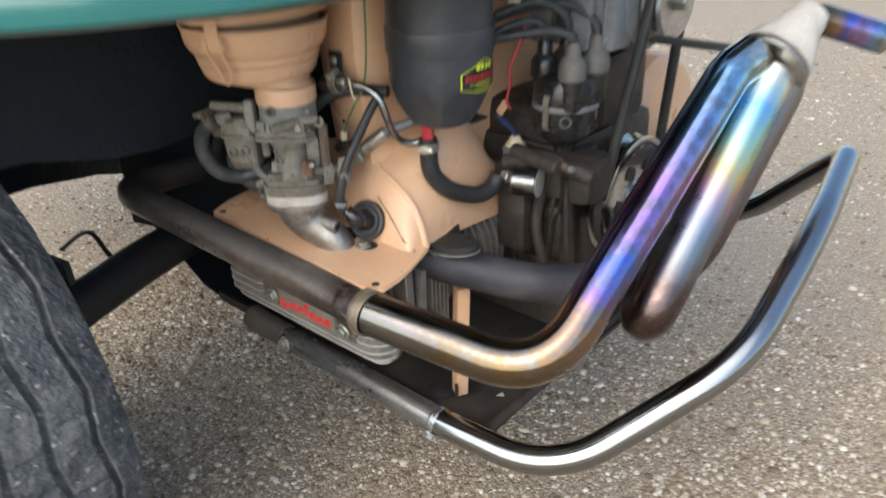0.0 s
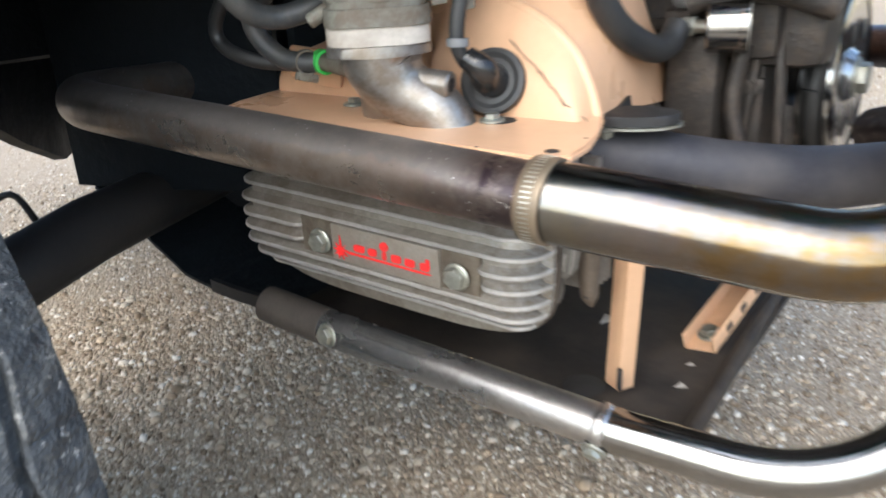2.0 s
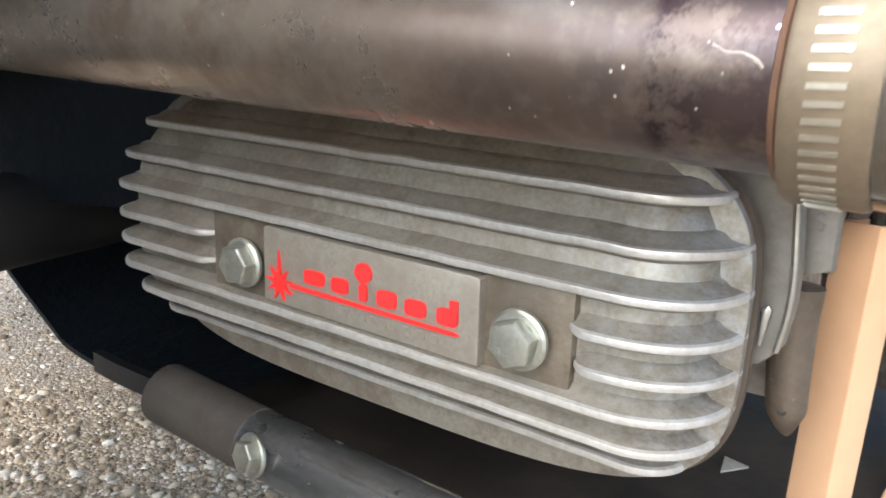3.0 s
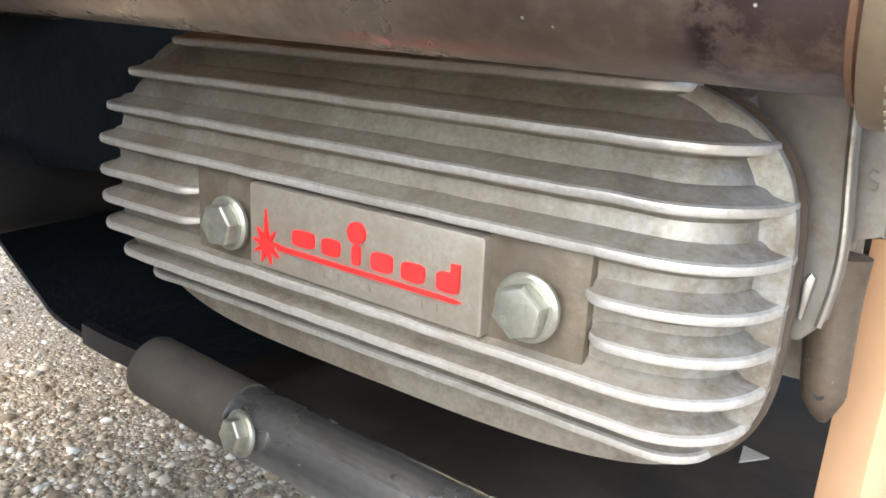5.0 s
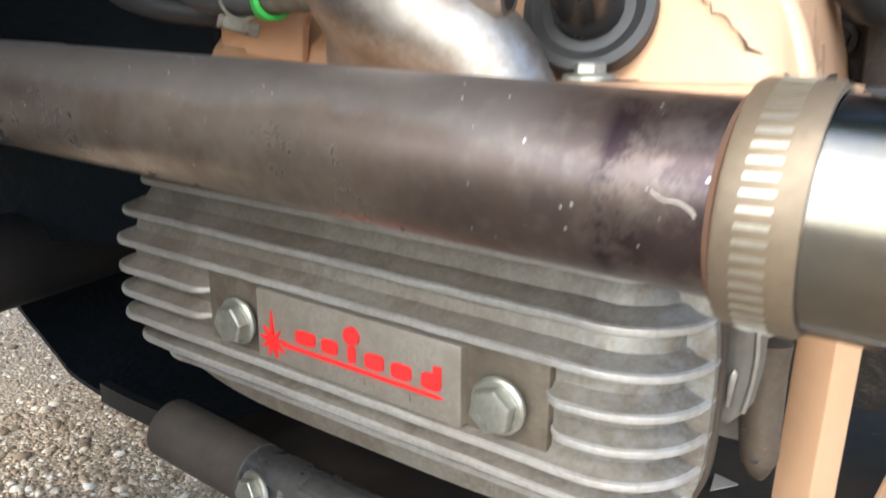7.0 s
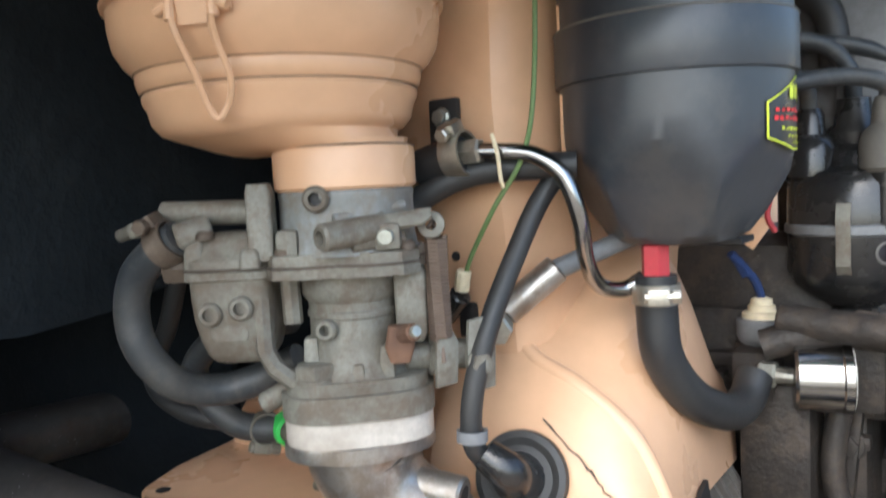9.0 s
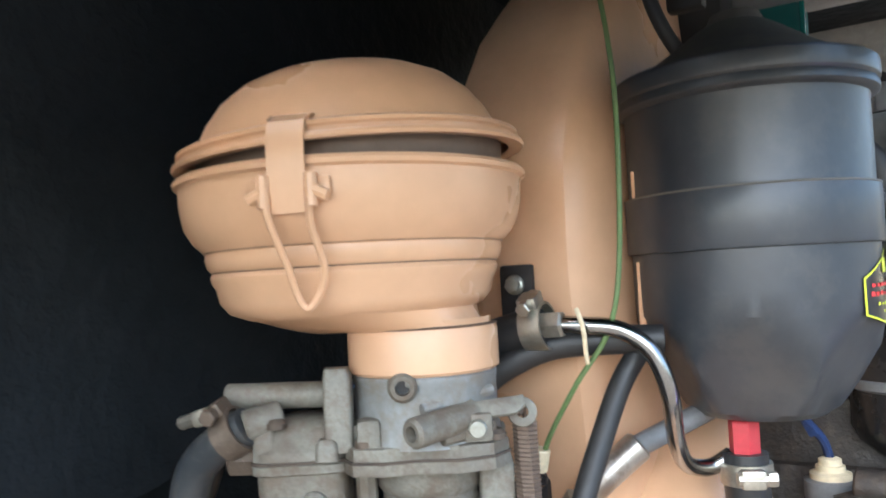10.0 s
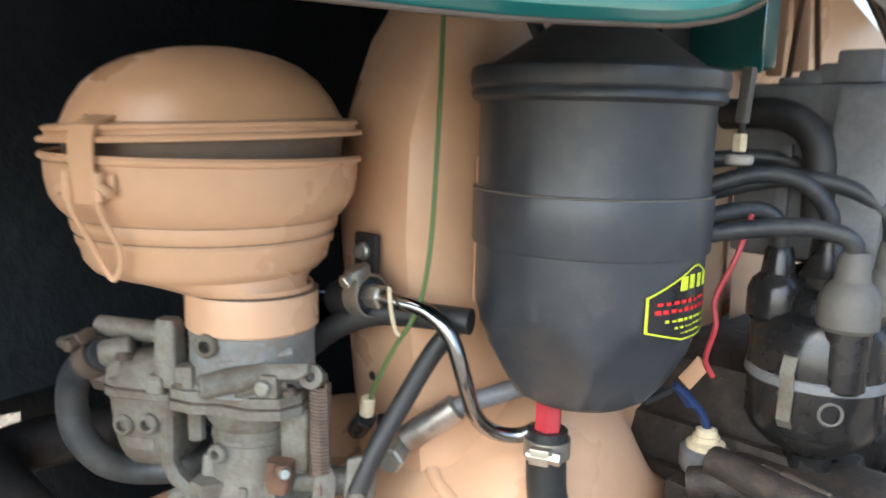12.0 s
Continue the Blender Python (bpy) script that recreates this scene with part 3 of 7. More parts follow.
def far_bank():
    """A low dry bank behind the yard."""
    rng = random.Random(9)
    rows = []
    for k in range(9):
        v = k / 8
        rows.append([(x, 9.0 + 7.0 * v + 0.6 * math.sin(x * 0.5), -0.05 + 2.6 * v ** 0.8 * (0.8 + 0.3 * noise.noise(V((x * 0.3, v, 0))))) for x in range(-24, 25, 2)])
    whole("backdrop_bank", loft(rows), GRASS, "low bank of dry golden grass beyond the yard", "bank", kind="structure")
    co, faces = [], []
    for _ in range(9000):
        x = rng.uniform(-12, 12)
        v = rng.random()
        y = 9.0 + 7.0 * v + 0.6 * math.sin(x * 0.5)
        z = 2.3 * v ** 0.8
        h, w, a = rng.uniform(0.25, 0.7), rng.uniform(0.008, 0.02), rng.uniform(0, 3.14)
        dx, dy, lx, ly = w * math.cos(a), w * math.sin(a), rng.uniform(-0.2, 0.2), rng.uniform(-0.2, 0.2)
        i = len(co)
        co += [(x - dx, y - dy, z), (x + dx, y + dy, z), (x + dx * 0.6 + lx * 0.5, y + ly * 0.5, z + h * 0.6), (x + lx, y + ly, z + h)]
        faces += [(i, i + 1, i + 2), (i, i + 2, i + 3)]
    me = bpy.data.meshes.new("dry_grass")
    me.from_pydata(co, [], faces)
    me.materials.append(GRASS)
    tagged(new("dry_grass", me), "tall dry golden grass on the far bank", "grass", kind="stuff")


far_bank()

# ---------------------------------------------------------------- wheel
def tyre_wheel():
    cx, R, y0, y1 = -0.335, 0.366, -0.50, -0.268
    w = thing("wheel", (cx, (y0 + y1) / 2, 0), "dusty black all-terrain tyre on the rear wheel, standing on gravel", "wheel")
    yc, hw = (y0 + y1) / 2, (y1 - y0) / 2
    prof = [(0.19, -hw * 0.75), (0.20, -hw * 0.92), (0.26, -hw * 1.06), (0.325, -hw * 1.04), (0.348, -hw * 0.96), (R - 0.010, -hw * 0.86), (R - 0.008, 0), (R - 0.010, hw * 0.86), (0.348, hw * 0.96), (0.325, hw * 1.04), (0.26, hw * 1.06), (0.20, hw * 0.92), (0.19, hw * 0.75)]
    part("tyre", lathe(prof, (cx, yc, R), (0, -1, 0), 120), TYRE, w)
    edges = [-0.98, -0.66, -0.60, -0.24, -0.17, 0.17, 0.24, 0.60, 0.66, 0.98]
    for k in range(0, 10, 2):
        bm = bmesh.new()
        a0, a1 = edges[k] * hw, edges[k + 1] * hw
        n, rows = 576, []
        for i in range(n):
            th = 2 * math.pi * i / n
            zig = (abs(((i / 16.0) % 2) - 1) - 0.5) * 0.009
            sipe = 0.0022 if (i + 3 * k) % 11 == 0 and (i * 7 + k) % 3 else 0.0
            outer = lambda a: R - sipe - (0.016 * max(0.0, abs(a) / hw - 0.72) / 0.26)
            dl = 0.0 if k == 0 else zig
            dr = 0.0 if k == 8 else zig
            lug = 0.006 if (k in (0, 8) and (i // 8) % 2) else 0.0
            pts = [(R - 0.02, a0 + dl), (outer(a0) - 0.0015 - (lug if k == 0 else 0), a0 + dl), (outer(a0 * 0.9 + a1 * 0.1), a0 + dl + 0.002), (outer(a1 * 0.9 + a0 * 0.1), a1 + dr - 0.002), (outer(a1) - 0.0015 - (lug if k == 8 else 0), a1 + dr), (R - 0.02, a1 + dr)]
            rows.append([(cx + r * math.cos(th), yc + a, R + r * math.sin(th)) for r, a in pts])
        part("tread_rib", loft(rows + [rows[0]]), TYRE, w)
    part("rim", lathe([(0, 0.03), (0.06, 0.03), (0.09, -0.01), (0.16, -0.02), (0.185, -0.05), (0.2, -0.10), (0.2, 0.10), (0.185, 0.06), (0.0, 0.05)], (cx, yc, R), (0, -1, 0), 48), STEEL_DARK, w, "dark steel rim")
    return w


tyre_wheel()


# ---------------------------------------------------------------- body panels
def firewall():
    rows = []
    for k in range(13):
        z = 0.69 + 0.56 * k / 12
        row = []
        for j in range(25):
            y = -0.55 + 1.25 * j / 24
            bow = 0.10 * max(0.0, -(y + 0.02)) ** 1.3 + 0.18 * max(0.0, z - 0.98) ** 1.2
            row.append((-0.165 + bow * 0.4 + 0.004 * noise.noise(V((y * 9, z * 9, 0))), y, z - 0.02 * math.cos(j * 0.7) * (k == 0)))
        rows.append(row)
    whole("wall_firewall", thicken(loft(rows), 0.008), UNDERCOAT, "black undercoated firewall behind the engine", "wall", kind="structure")
    whole("wall_front_tin", block((-0.225, 0.50, 0.50), (0.012, 0.72, 0.32), 0.004), UNDERCOAT, "black sheet metal closing the front of the engine", "wall", kind="structure")
    shelf = [[(x, y, 0.705 + 0.06 * (1 - math.cos((-0.165 - x) * 2.2))) for y in (-0.56, -0.3, -0.1, 0.2, 0.7)] for x in (-0.165, -0.25, -0.4, -0.55, -0.64)]
    whole("wall_floor_pan", thicken(loft(shelf), 0.008), UNDERCOAT, "black underside of the body ahead of the engine", "wall", kind="structure")
    whole("wall_floor_box", block((-1.15, 0.43, 0.70), (1.05, 1.04, 0.27), 0.03), UNDERCOAT, "black underside of the car body ahead of the wheel", "wall", kind="structure")
    side = [[(-0.22, -0.46, 0.64 + dz), (-0.46, -0.14, 0.56 + dz), (-0.63, 0.006, 0.488 + dz), (-0.757, 0.09, 0.439 + dz), (-0.89, 0.214, 0.371 + dz), (-1.20, 0.42, 0.33 + dz), (-1.9, 0.60, 0.33 + dz)] for dz in (0, 0.1, 0.34)]
    whole("wall_torsion_housing", thicken(loft(side), 0.02), UNDERCOAT, "black torsion housing below the body floor", "wall", kind="structure")
    plate = [[(-0.50, 0.03, z), (-0.40, 0.06, z), (-0.235, 0.13, z)] for z in (0.43, 0.55, 0.71)]
    whole("wall_frame_plate", thicken(loft(plate), 0.01), UNDERCOAT, "black frame plate between axle and engine", "wall", kind="structure")
    # Made-up black block that stops bright background showing under the floor.
    whole("wall_added_block", block((-1.1, 0.72, 0.52), (1.3, 0.50, 0.34), 0.04), UNDERCOAT, "black block added to close the view under the floor", "wall", kind="structure")


firewall()


def fender():
    f = thing("rear_fender", (0.2, -0.18, 0.89), "glossy teal rear fender with a rolled lower lip", "fender")
    lip = [(-0.42, -0.56, 0.80), (-0.20, -0.53, 0.860), (0.0, -0.43, 0.884), (0.098, -0.34, 0.889), (0.150, -0.28, 0.890), (0.180, -0.222, 0.8905), (0.203, -0.172, 0.8905), (0.218, -0.10, 0.8910), (0.232, -0.045, 0.8910), (0.242, 0.0, 0.8930), (0.252, 0.036, 0.8955), (0.264, 0.058, 0.9025), (0.276, 0.068, 0.917), (0.283, 0.070, 0.940), (0.285, 0.066, 0.970)]
    way = spline(lip, 6)
    prof = [(0.016, 0.010), (0.006, 0.0025), (0.0, 0.0), (-0.004, 0.004), (-0.005, 0.014), (-0.002, 0.035), (0.006, 0.065), (0.022, 0.10), (0.048, 0.14), (0.09, 0.18)]
    rows = []
    for i, q in enumerate(way):
        t = way[min(i + 1, len(way) - 1)] - way[max(i - 1, 0)]
        u = max(0.0, min(1.0, (q.z - 0.895) / 0.04)) if q.x > 0.2 else 0.0
        side = V((-t.y, t.x, 0)).normalized().lerp(V((-0.9, 0.1, 0)), u * 0.8)
        rows.append([q + side * o + V((0, 0, h * (1 - 0.75 * u))) for o, h in prof])
    part("panel", thicken(loft(rows), 0.003), TEAL, f)
    part("rolled_edge", tube([q + V((0.001, 0.001, -0.0005)) for q in way[18:]], 0.0009, 8), GASKET, f, "dusty brown rolled edge")
    g = thing("tail_light", (0.28, 0.15, 0.92), "red tail light lens in a chrome trim strip", "lamp")
    a, b = V((0.250, 0.150, 0.968)), V((0.300, 0.150, 0.876))
    part("trim_strip", tube([a, b], 0.0065, 12, flat=0.6), CHROME, g, "bright chrome strip")
    part("trim_strip", tube([a + V((0.010, 0.004, 0.004)), b + V((0.010, 0.004, 0.004))], 0.0045, 12, flat=0.6), CHROME, g, "bright chrome strip")
    part("lens", tube([a + V((0.024, 0.01, 0.012)), b + V((0.024, 0.01, 0.012))], 0.011, 16), RED_LENS, g)


fender()


def rear_apron():
    a = thing("car_body_rear", (0.33, 0.5, 0.95), "teal rear bodywork with a dark inner skin over the engine", "bodywork")
    part("inner_skin", block((0.34, 0.60, 1.12), (0.20, 0.50, 0.02), 0.008, pose(0, 0, 0, 0, 14, 0)), BOX_GREY, a, "dark inner lining")
    # Two out-of-view roofs, added and trimmed to shade the fan shroud.
    part("added_bay_roof", block((0.03, 0.52, 1.085), (0.42, 1.0, 0.02), 0.008), UNDERCOAT, a, "unseen black roof added to shade the fan shroud")
    part("added_well_roof", slab([(-0.44, -0.34), (-0.10, -0.29), (0.04, -0.22), (0.12, -0.14), (0.17, -0.06), (0.20, 0.02), (-0.44, 0.02)], 0.02, pose(0, 0, 1.075), 0.002), UNDERCOAT, a, "unseen black roof over the wheel well, added for shade")
    # Unseen panel added to shade the distributor; the tail light implies bodywork here.
    part("added_quarter_panel", block((0.34, 0.14, 1.045), (0.18, 0.34, 0.13), 0.03), TEAL, a, "unseen teal panel above the tail light, added for shade")
    part("frame_edge", block((0.112, 0.335, 0.940), (0.078, 0.03, 0.078), 0.005), TEAL_SHADED, a, "teal folded edge with shade in its colour")
    part("inner_box", block((0.074, 0.29, 0.965), (0.062, 0.04, 0.15), 0.006), STEEL_DARK, a, "dark box beside the folded edge")
    part("edge_strip", block((0.1505, 0.322, 0.938), (0.004, 0.004, 0.08), 0.001), TEAL, a)
    part("header_panel", block((0.175, 0.345, 1.03), (0.26, 0.03, 0.105), 0.006), DUSTY_SHEET, a, "dusty header panel above the folded edge")
    apron = [(-0.10, 1.110), (0.04, 1.025), (0.111, 0.982), (0.171, 0.939), (0.30, 0.862), (0.42, 0.86), (0.42, 1.20), (-0.10, 1.20)]
    part("rear_apron", slab(apron, 0.012, facing((0, 0.80, 0), (0, -1, 0), (0, 0, 1)), 0.002), DUSTY_SHEET, a, "dusty grey sheet with a sloping lower edge")
    part("apron_strip", block((0.225, 0.785, 0.965), (0.21, 0.008, 0.022), 0.003, pose(0, 0, 0, 0, 33, 0)), STEEL_DARK, a, "dark rubber strip along the sheet")
    part("apron_hole", lathe([(0, 0.001), (0.010, 0.001), (0.011, 0)], (0.135, 0.7935, 1.005), (0, -1, 0), 16), STEEL_DARK, a)
    part("reflector", block((0.262, 0.40, 0.902), (0.026, 0.012, 0.034), 0.003), RED_LENS, a, "orange red reflector")
    skin = [[(0.262, 0.12, 0.935), (0.256, 0.25, 0.950), (0.25, 0.40, 0.968)], [(0.300, 0.15, 0.898), (0.29, 0.27, 0.935), (0.28, 0.40, 0.972)]]
    part("inner_panel", thicken(loft(skin), 0.004), BROWN_SKIN, a, "dusty brown inner panel")
    part("post", block((0.1755, 0.252, 0.880), (0.007, 0.008, 0.034), 0.002, pose(0, 0, 0, 0, 4, 0)), BOOT, a)
    part("post_nut", rod((0.1750, 0.250, 0.846), (0.1750, 0.250, 0.857), 0.0045, 6), CREAM, a)
    part("post_washer", rod((0.1755, 0.250, 0.838), (0.1755, 0.250, 0.844), 0.0085, 16), SPACER, a)
    part("post_rod", rod((0.1755, 0.251, 0.838), (0.1750, 0.251, 0.868), 0.0022, 8), STEEL_DARK, a)
    part("vent_hose", tube(spline([(0.092, 0.130, 1.00), (0.094, 0.130, 0.971), (0.096, 0.130, 0.944), (0.103, 0.131, 0.922), (0.112, 0.134, 0.904), (0.118, 0.140, 0.893)], 6), 0.0042, 12), RUBBER, a, "thin black vent hose")
    part("hose_bracket", block((0.108, 0.165, 0.962), (0.022, 0.012, 0.046), 0.003), STEEL_DARK, a, "black bracket with a bright bolt")
    hex_bolt(a, (0.109, 0.158, 0.964), (0.1, -1, 0), 0.0035, 0.005)
    for i in range(3):
        part("hanging_tin", block((0.088 + 0.015 * i, 0.45 + 0.008 * i, 0.955 + 0.004 * i), (0.0145, 0.010, 0.11), 0.003, pose(0, 0, 0, 0, 3 - 3 * i, 10)), TAN, a, "tan sheet metal tab")
    for x, t in ((0.126, 5), (0.141, -6)):
        part("strap", block((x, 0.44, 0.945), (0.0045, 0.004, 0.12), 0.001, pose(0, 0, 0, 0, t, 0)), RUST, a, "brown strap")


rear_apron()


# ---------------------------------------------------------------- engine block
def engine_case():
    e = thing("engine_block", (0.02, 0.43, 0.33), "oily dark cast engine block of a flat four", "engine")
    part("crankcase", block((0.03, 0.44, 0.49), (0.38, 0.26, 0.30), 0.02), IRON, e)
    for i in range(7):
        part("case_rib", block((0.045 + 0.032 * i, 0.305, 0.50 + 0.004 * (i % 2)), (0.007, 0.016, 0.22 - 0.02 * (i % 3)), 0.002, pose(0, 0, 0, 0, 5 * (i % 3) - 4, 0)), IRON, e)
    for i, z in enumerate((0.41, 0.46, 0.545, 0.60)):
        part("case_web", block((0.12 + 0.01 * (i % 2), 0.306, z), (0.20, 0.012, 0.010), 0.003, pose(0, 0, 0, 0, 3 - 2 * i, 0)), IRON, e)
    for x, z in ((0.155, 0.475), (0.205, 0.545), (0.20, 0.455), (0.12, 0.575)):
        hex_bolt(e, (x, 0.302, z), (0, -1, 0), 0.008, 0.012, IRON)
    part("case_pipe", tube(spline([(0.21, 0.285, 0.40), (0.215, 0.275, 0.47), (0.20, 0.275, 0.53), (0.205, 0.28, 0.585)], 6), 0.008, 12), IRON, e)
    part("case_boss", rod((0.165, 0.29, 0.505), (0.165, 0.268, 0.505), 0.018, 16), IRON, e)
    bm = block((0.195, 0.335, 0.60), (0.075, 0.10, 0.06), 0.012)
    block((0.165, 0.285, 0.54), (0.05, 0.05, 0.11), 0.010, bm=bm)
    rod((0.17, 0.26, 0.64), (0.25, 0.25, 0.635), 0.011, 12, bm=bm)
    part("oil_housing", bm, IRON, e)
    part("upper_case", block((0.135, 0.42, 0.625), (0.15, 0.20, 0.13), 0.03), IRON, e)
    part("case_cover", block((0.215, 0.335, 0.595), (0.11, 0.07, 0.07), 0.02), IRON, e)
    part("oil_line", tube(spline([(0.16, 0.255, 0.622), (0.195, 0.262, 0.632), (0.235, 0.27, 0.630), (0.275, 0.29, 0.615)], 6), 0.011, 14), IRON, e)
    bm = block((0.225, 0.43, 0.44), (0.03, 0.14, 0.16), 0.012)
    for dy in (-0.05, 0.05):
        for dz in (-0.05, 0.05):
            rod((0.24, 0.43 + dy, 0.44 + dz), (0.252, 0.43 + dy, 0.44 + dz), 0.009, 6, bm=bm)
    part("oil_pump", bm, IRON, e)
    for i in range(4):
        x = -0.085 + 0.055 * i
        n = 40
        way = [(x, 0.10 + 0.22 * k / n, 0.425 - 0.03 * k / n) for k in range(n + 1)]
        part("pushrod_tube", tube(way, lambda s: 0.0125 + (0.004 * abs(math.sin(s * 30)) if s < 0.25 or s > 0.75 else 0), 14), HEAD, e, "dull pushrod tube")
    for cx in (-0.075, 0.075):
        for k in range(9):
            part("cylinder_fin", lathe([(0.05, -0.0018), (0.074, -0.0018), (0.074, 0.0018), (0.05, 0.0018)], (cx, 0.155 + 0.014 * k, 0.485), (0, 1, 0), 28), HEAD, e)
    return e


engine_case()


def cylinder_head():
    h = thing("cylinder_head", (0, 0.09, 0.39), "dusty cast aluminium cylinder head behind the valve cover", "cylinder head")
    bm = block((-0.010, 0.076, 0.446), (0.27, 0.054, 0.120), 0.012)
    part("casting", bm, HEAD, h)
    wall = [(0.080, 0.530), (0.149, 0.530), (0.1505, 0.490), (0.1525, 0.463), (0.1520, 0.449), (0.1495, 0.434), (0.1440, 0.428), (0.080, 0.424)]
    part("end_wall", slab(wall, 0.012, facing((0, 0.070, 0), (0, -1, 0), (0, 0, 1)), 0.0012), HEAD, h, "flat cast wall with a bright trimmed edge")
    part("wall_edge", tube(spline([(0.1490, 0.0575, 0.528), (0.1503, 0.0575, 0.490), (0.1520, 0.0575, 0.462), (0.1513, 0.0575, 0.447), (0.1490, 0.0575, 0.434)], 5), 0.0011, 8), ALU_BRIGHT, h)
    ear = [(0.148, 0.525), (0.1620, 0.525), (0.1605, 0.461), (0.1530, 0.4605), (0.1490, 0.456)]
    part("cast_ear", slab(ear, 0.008, facing((0, 0.083, 0), (0, -1, 0), (0, 0, 1)), 0.0008), HEAD, h, "small cast ear with a raised mark")
    part("raised_mark", tube(spline([(0.1565, 0.0746, 0.4815), (0.1545, 0.0746, 0.4825), (0.1535, 0.0746, 0.4805), (0.1550, 0.0746, 0.4790), (0.1565, 0.0746, 0.4780), (0.1560, 0.0746, 0.4760), (0.1538, 0.0746, 0.4765)], 4), 0.0004, 6), HEAD, h)
    part("push_rod_housing", tube(spline([(0.146, 0.098, 0.450), (0.1455, 0.098, 0.435), (0.1460, 0.098, 0.410), (0.1465, 0.100, 0.394), (0.1467, 0.103, 0.387)], 5), lambda u: 0.0096 - 0.0022 * u - 0.0055 * max(0.0, u - 0.82) / 0.18, 24), GRIME, h, "rounded dusty casting below the wall")
    part("housing_hole", lathe([(0, 0.0004), (0.0018, 0.0004), (0.0020, 0)], (0.1465, 0.0915, 0.4000), (0, -1, 0.1), 12), STEEL_DARK, h)
    part("clip_tab", slab([(-0.0010, -0.007), (0.0004, -0.008), (0.0026, 0.006), (0.0012, 0.0075), (-0.0004, 0.005)], 0.0016, facing((0.1440, 0.056, 0.4435), (0.2, -1, 0)), 0.0004), ALU_BRIGHT, h, "bent metal tab")
    for k in range(5):
        part("fin", block((0, 0.112 + 0.008 * k, 0.462), (0.29, 0.003, 0.13), 0.001), HEAD, h)


cylinder_head()


# ---------------------------------------------------------------- valve cover
COVER_AT = Matrix.Translation((0.0028, -0.0028, 0.4371)) @ Euler((radians(3.0), radians(2.62), radians(2.27))).to_matrix().to_4x4()
COVER_MID, COVER_LONG, COVER_BACK = -0.0195, 0.1605, 0.045


def on_cover(bm):
    """Brings a piece from the cover's own axes (along, inward, up) into the plan."""
    for v in bm.verts:
        v.co = COVER_AT @ v.co
    return bm


def cover_half(z):
    """Half length of the cover at a height."""
    u = min(1.0, abs(z - 0.0065) / 0.0730)
    return COVER_LONG * (1 - u ** 3.8) ** (1 / 3.8)


def cover_front(z):
    """How far the domed front lies inward at a height."""
    top, low = max(0.0, z - 0.015) / 0.054, max(0.0, -0.015 - z) / 0.034
    return 0.0075 + 0.022 * top * top + 0.022 * low * low


def cover_way(half, front, turn):
    """The outline of the cover in plan at one height, from end to end."""
    turn = max(0.004, min(turn, COVER_BACK - front - 0.001, half * 0.8))
    tight = min(turn, 0.012)
    n = 10

    def end(r):
        return [(-half, COVER_BACK)] + [(-half + r * (1 - math.cos(math.pi / 2 * k / n)), front + r * (1 - math.sin(math.pi / 2 * k / n))) for k in range(n + 1)]
    mid = [(-half + tight + (2 * half - tight - turn) * k / 96, front) for k in range(1, 96)]
    return [(x + COVER_MID, y) for x, y in end(tight) + mid + [(-x, y) for x, y in reversed(end(turn))]]


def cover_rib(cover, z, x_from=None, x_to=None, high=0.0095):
    """A cast rib that follows the cover's outline, its sides grimy and shade-dark, its crest rubbed bright."""
    way = cover_way(cover_half(z) - high, cover_front(z) + high, 0.0265)
    if x_from is not None:
        way = [p for p in way if p[0] >= x_from]
    if x_to is not None:
        way = [p for p in way if p[0] <= x_to]
    rows = []
    for i, (x, y) in enumerate(way):
        p = V(way[max(0, i - 1)])
        q = V(way[min(len(way) - 1, i + 1)])
        t = (q - p).normalized()
        nrm = V((t.y, -t.x))
        cut = i if x_from is not None else (len(way) - 1 - i if x_to is not None else 9)
        grow = (0.35, 0.72, 0.92)[cut] if cut < 3 else 1.0
        h = high * grow * (1 + 0.03 * noise.noise(V((x * 70, z * 90, 1.7))))
        dz0 = 0.0004 * noise.noise(V((x * 60, z * 80, 4.0)))
        sec = [(-0.004, -0.0060), (h * 0.14, -0.0048), (h * 0.36, -0.0029), (h * 0.84, -0.0019), (h * 0.97, -0.0013), (h, 0.0), (h * 0.97, 0.0013), (h * 0.84, 0.0019), (h * 0.36, 0.0029), (h * 0.14, 0.0048), (-0.004, 0.0060)]
        rows.append([(x + nrm.x * o, y + nrm.y * o, z + dz0 + dz * (0.5 + 0.5 * grow)) for o, dz in sec])
    bm = loft(rows)
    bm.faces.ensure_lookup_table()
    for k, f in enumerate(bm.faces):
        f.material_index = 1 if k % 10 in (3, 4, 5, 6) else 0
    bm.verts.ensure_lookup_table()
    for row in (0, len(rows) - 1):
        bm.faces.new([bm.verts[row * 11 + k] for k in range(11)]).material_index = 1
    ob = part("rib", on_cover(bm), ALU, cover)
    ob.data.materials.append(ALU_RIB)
    return ob


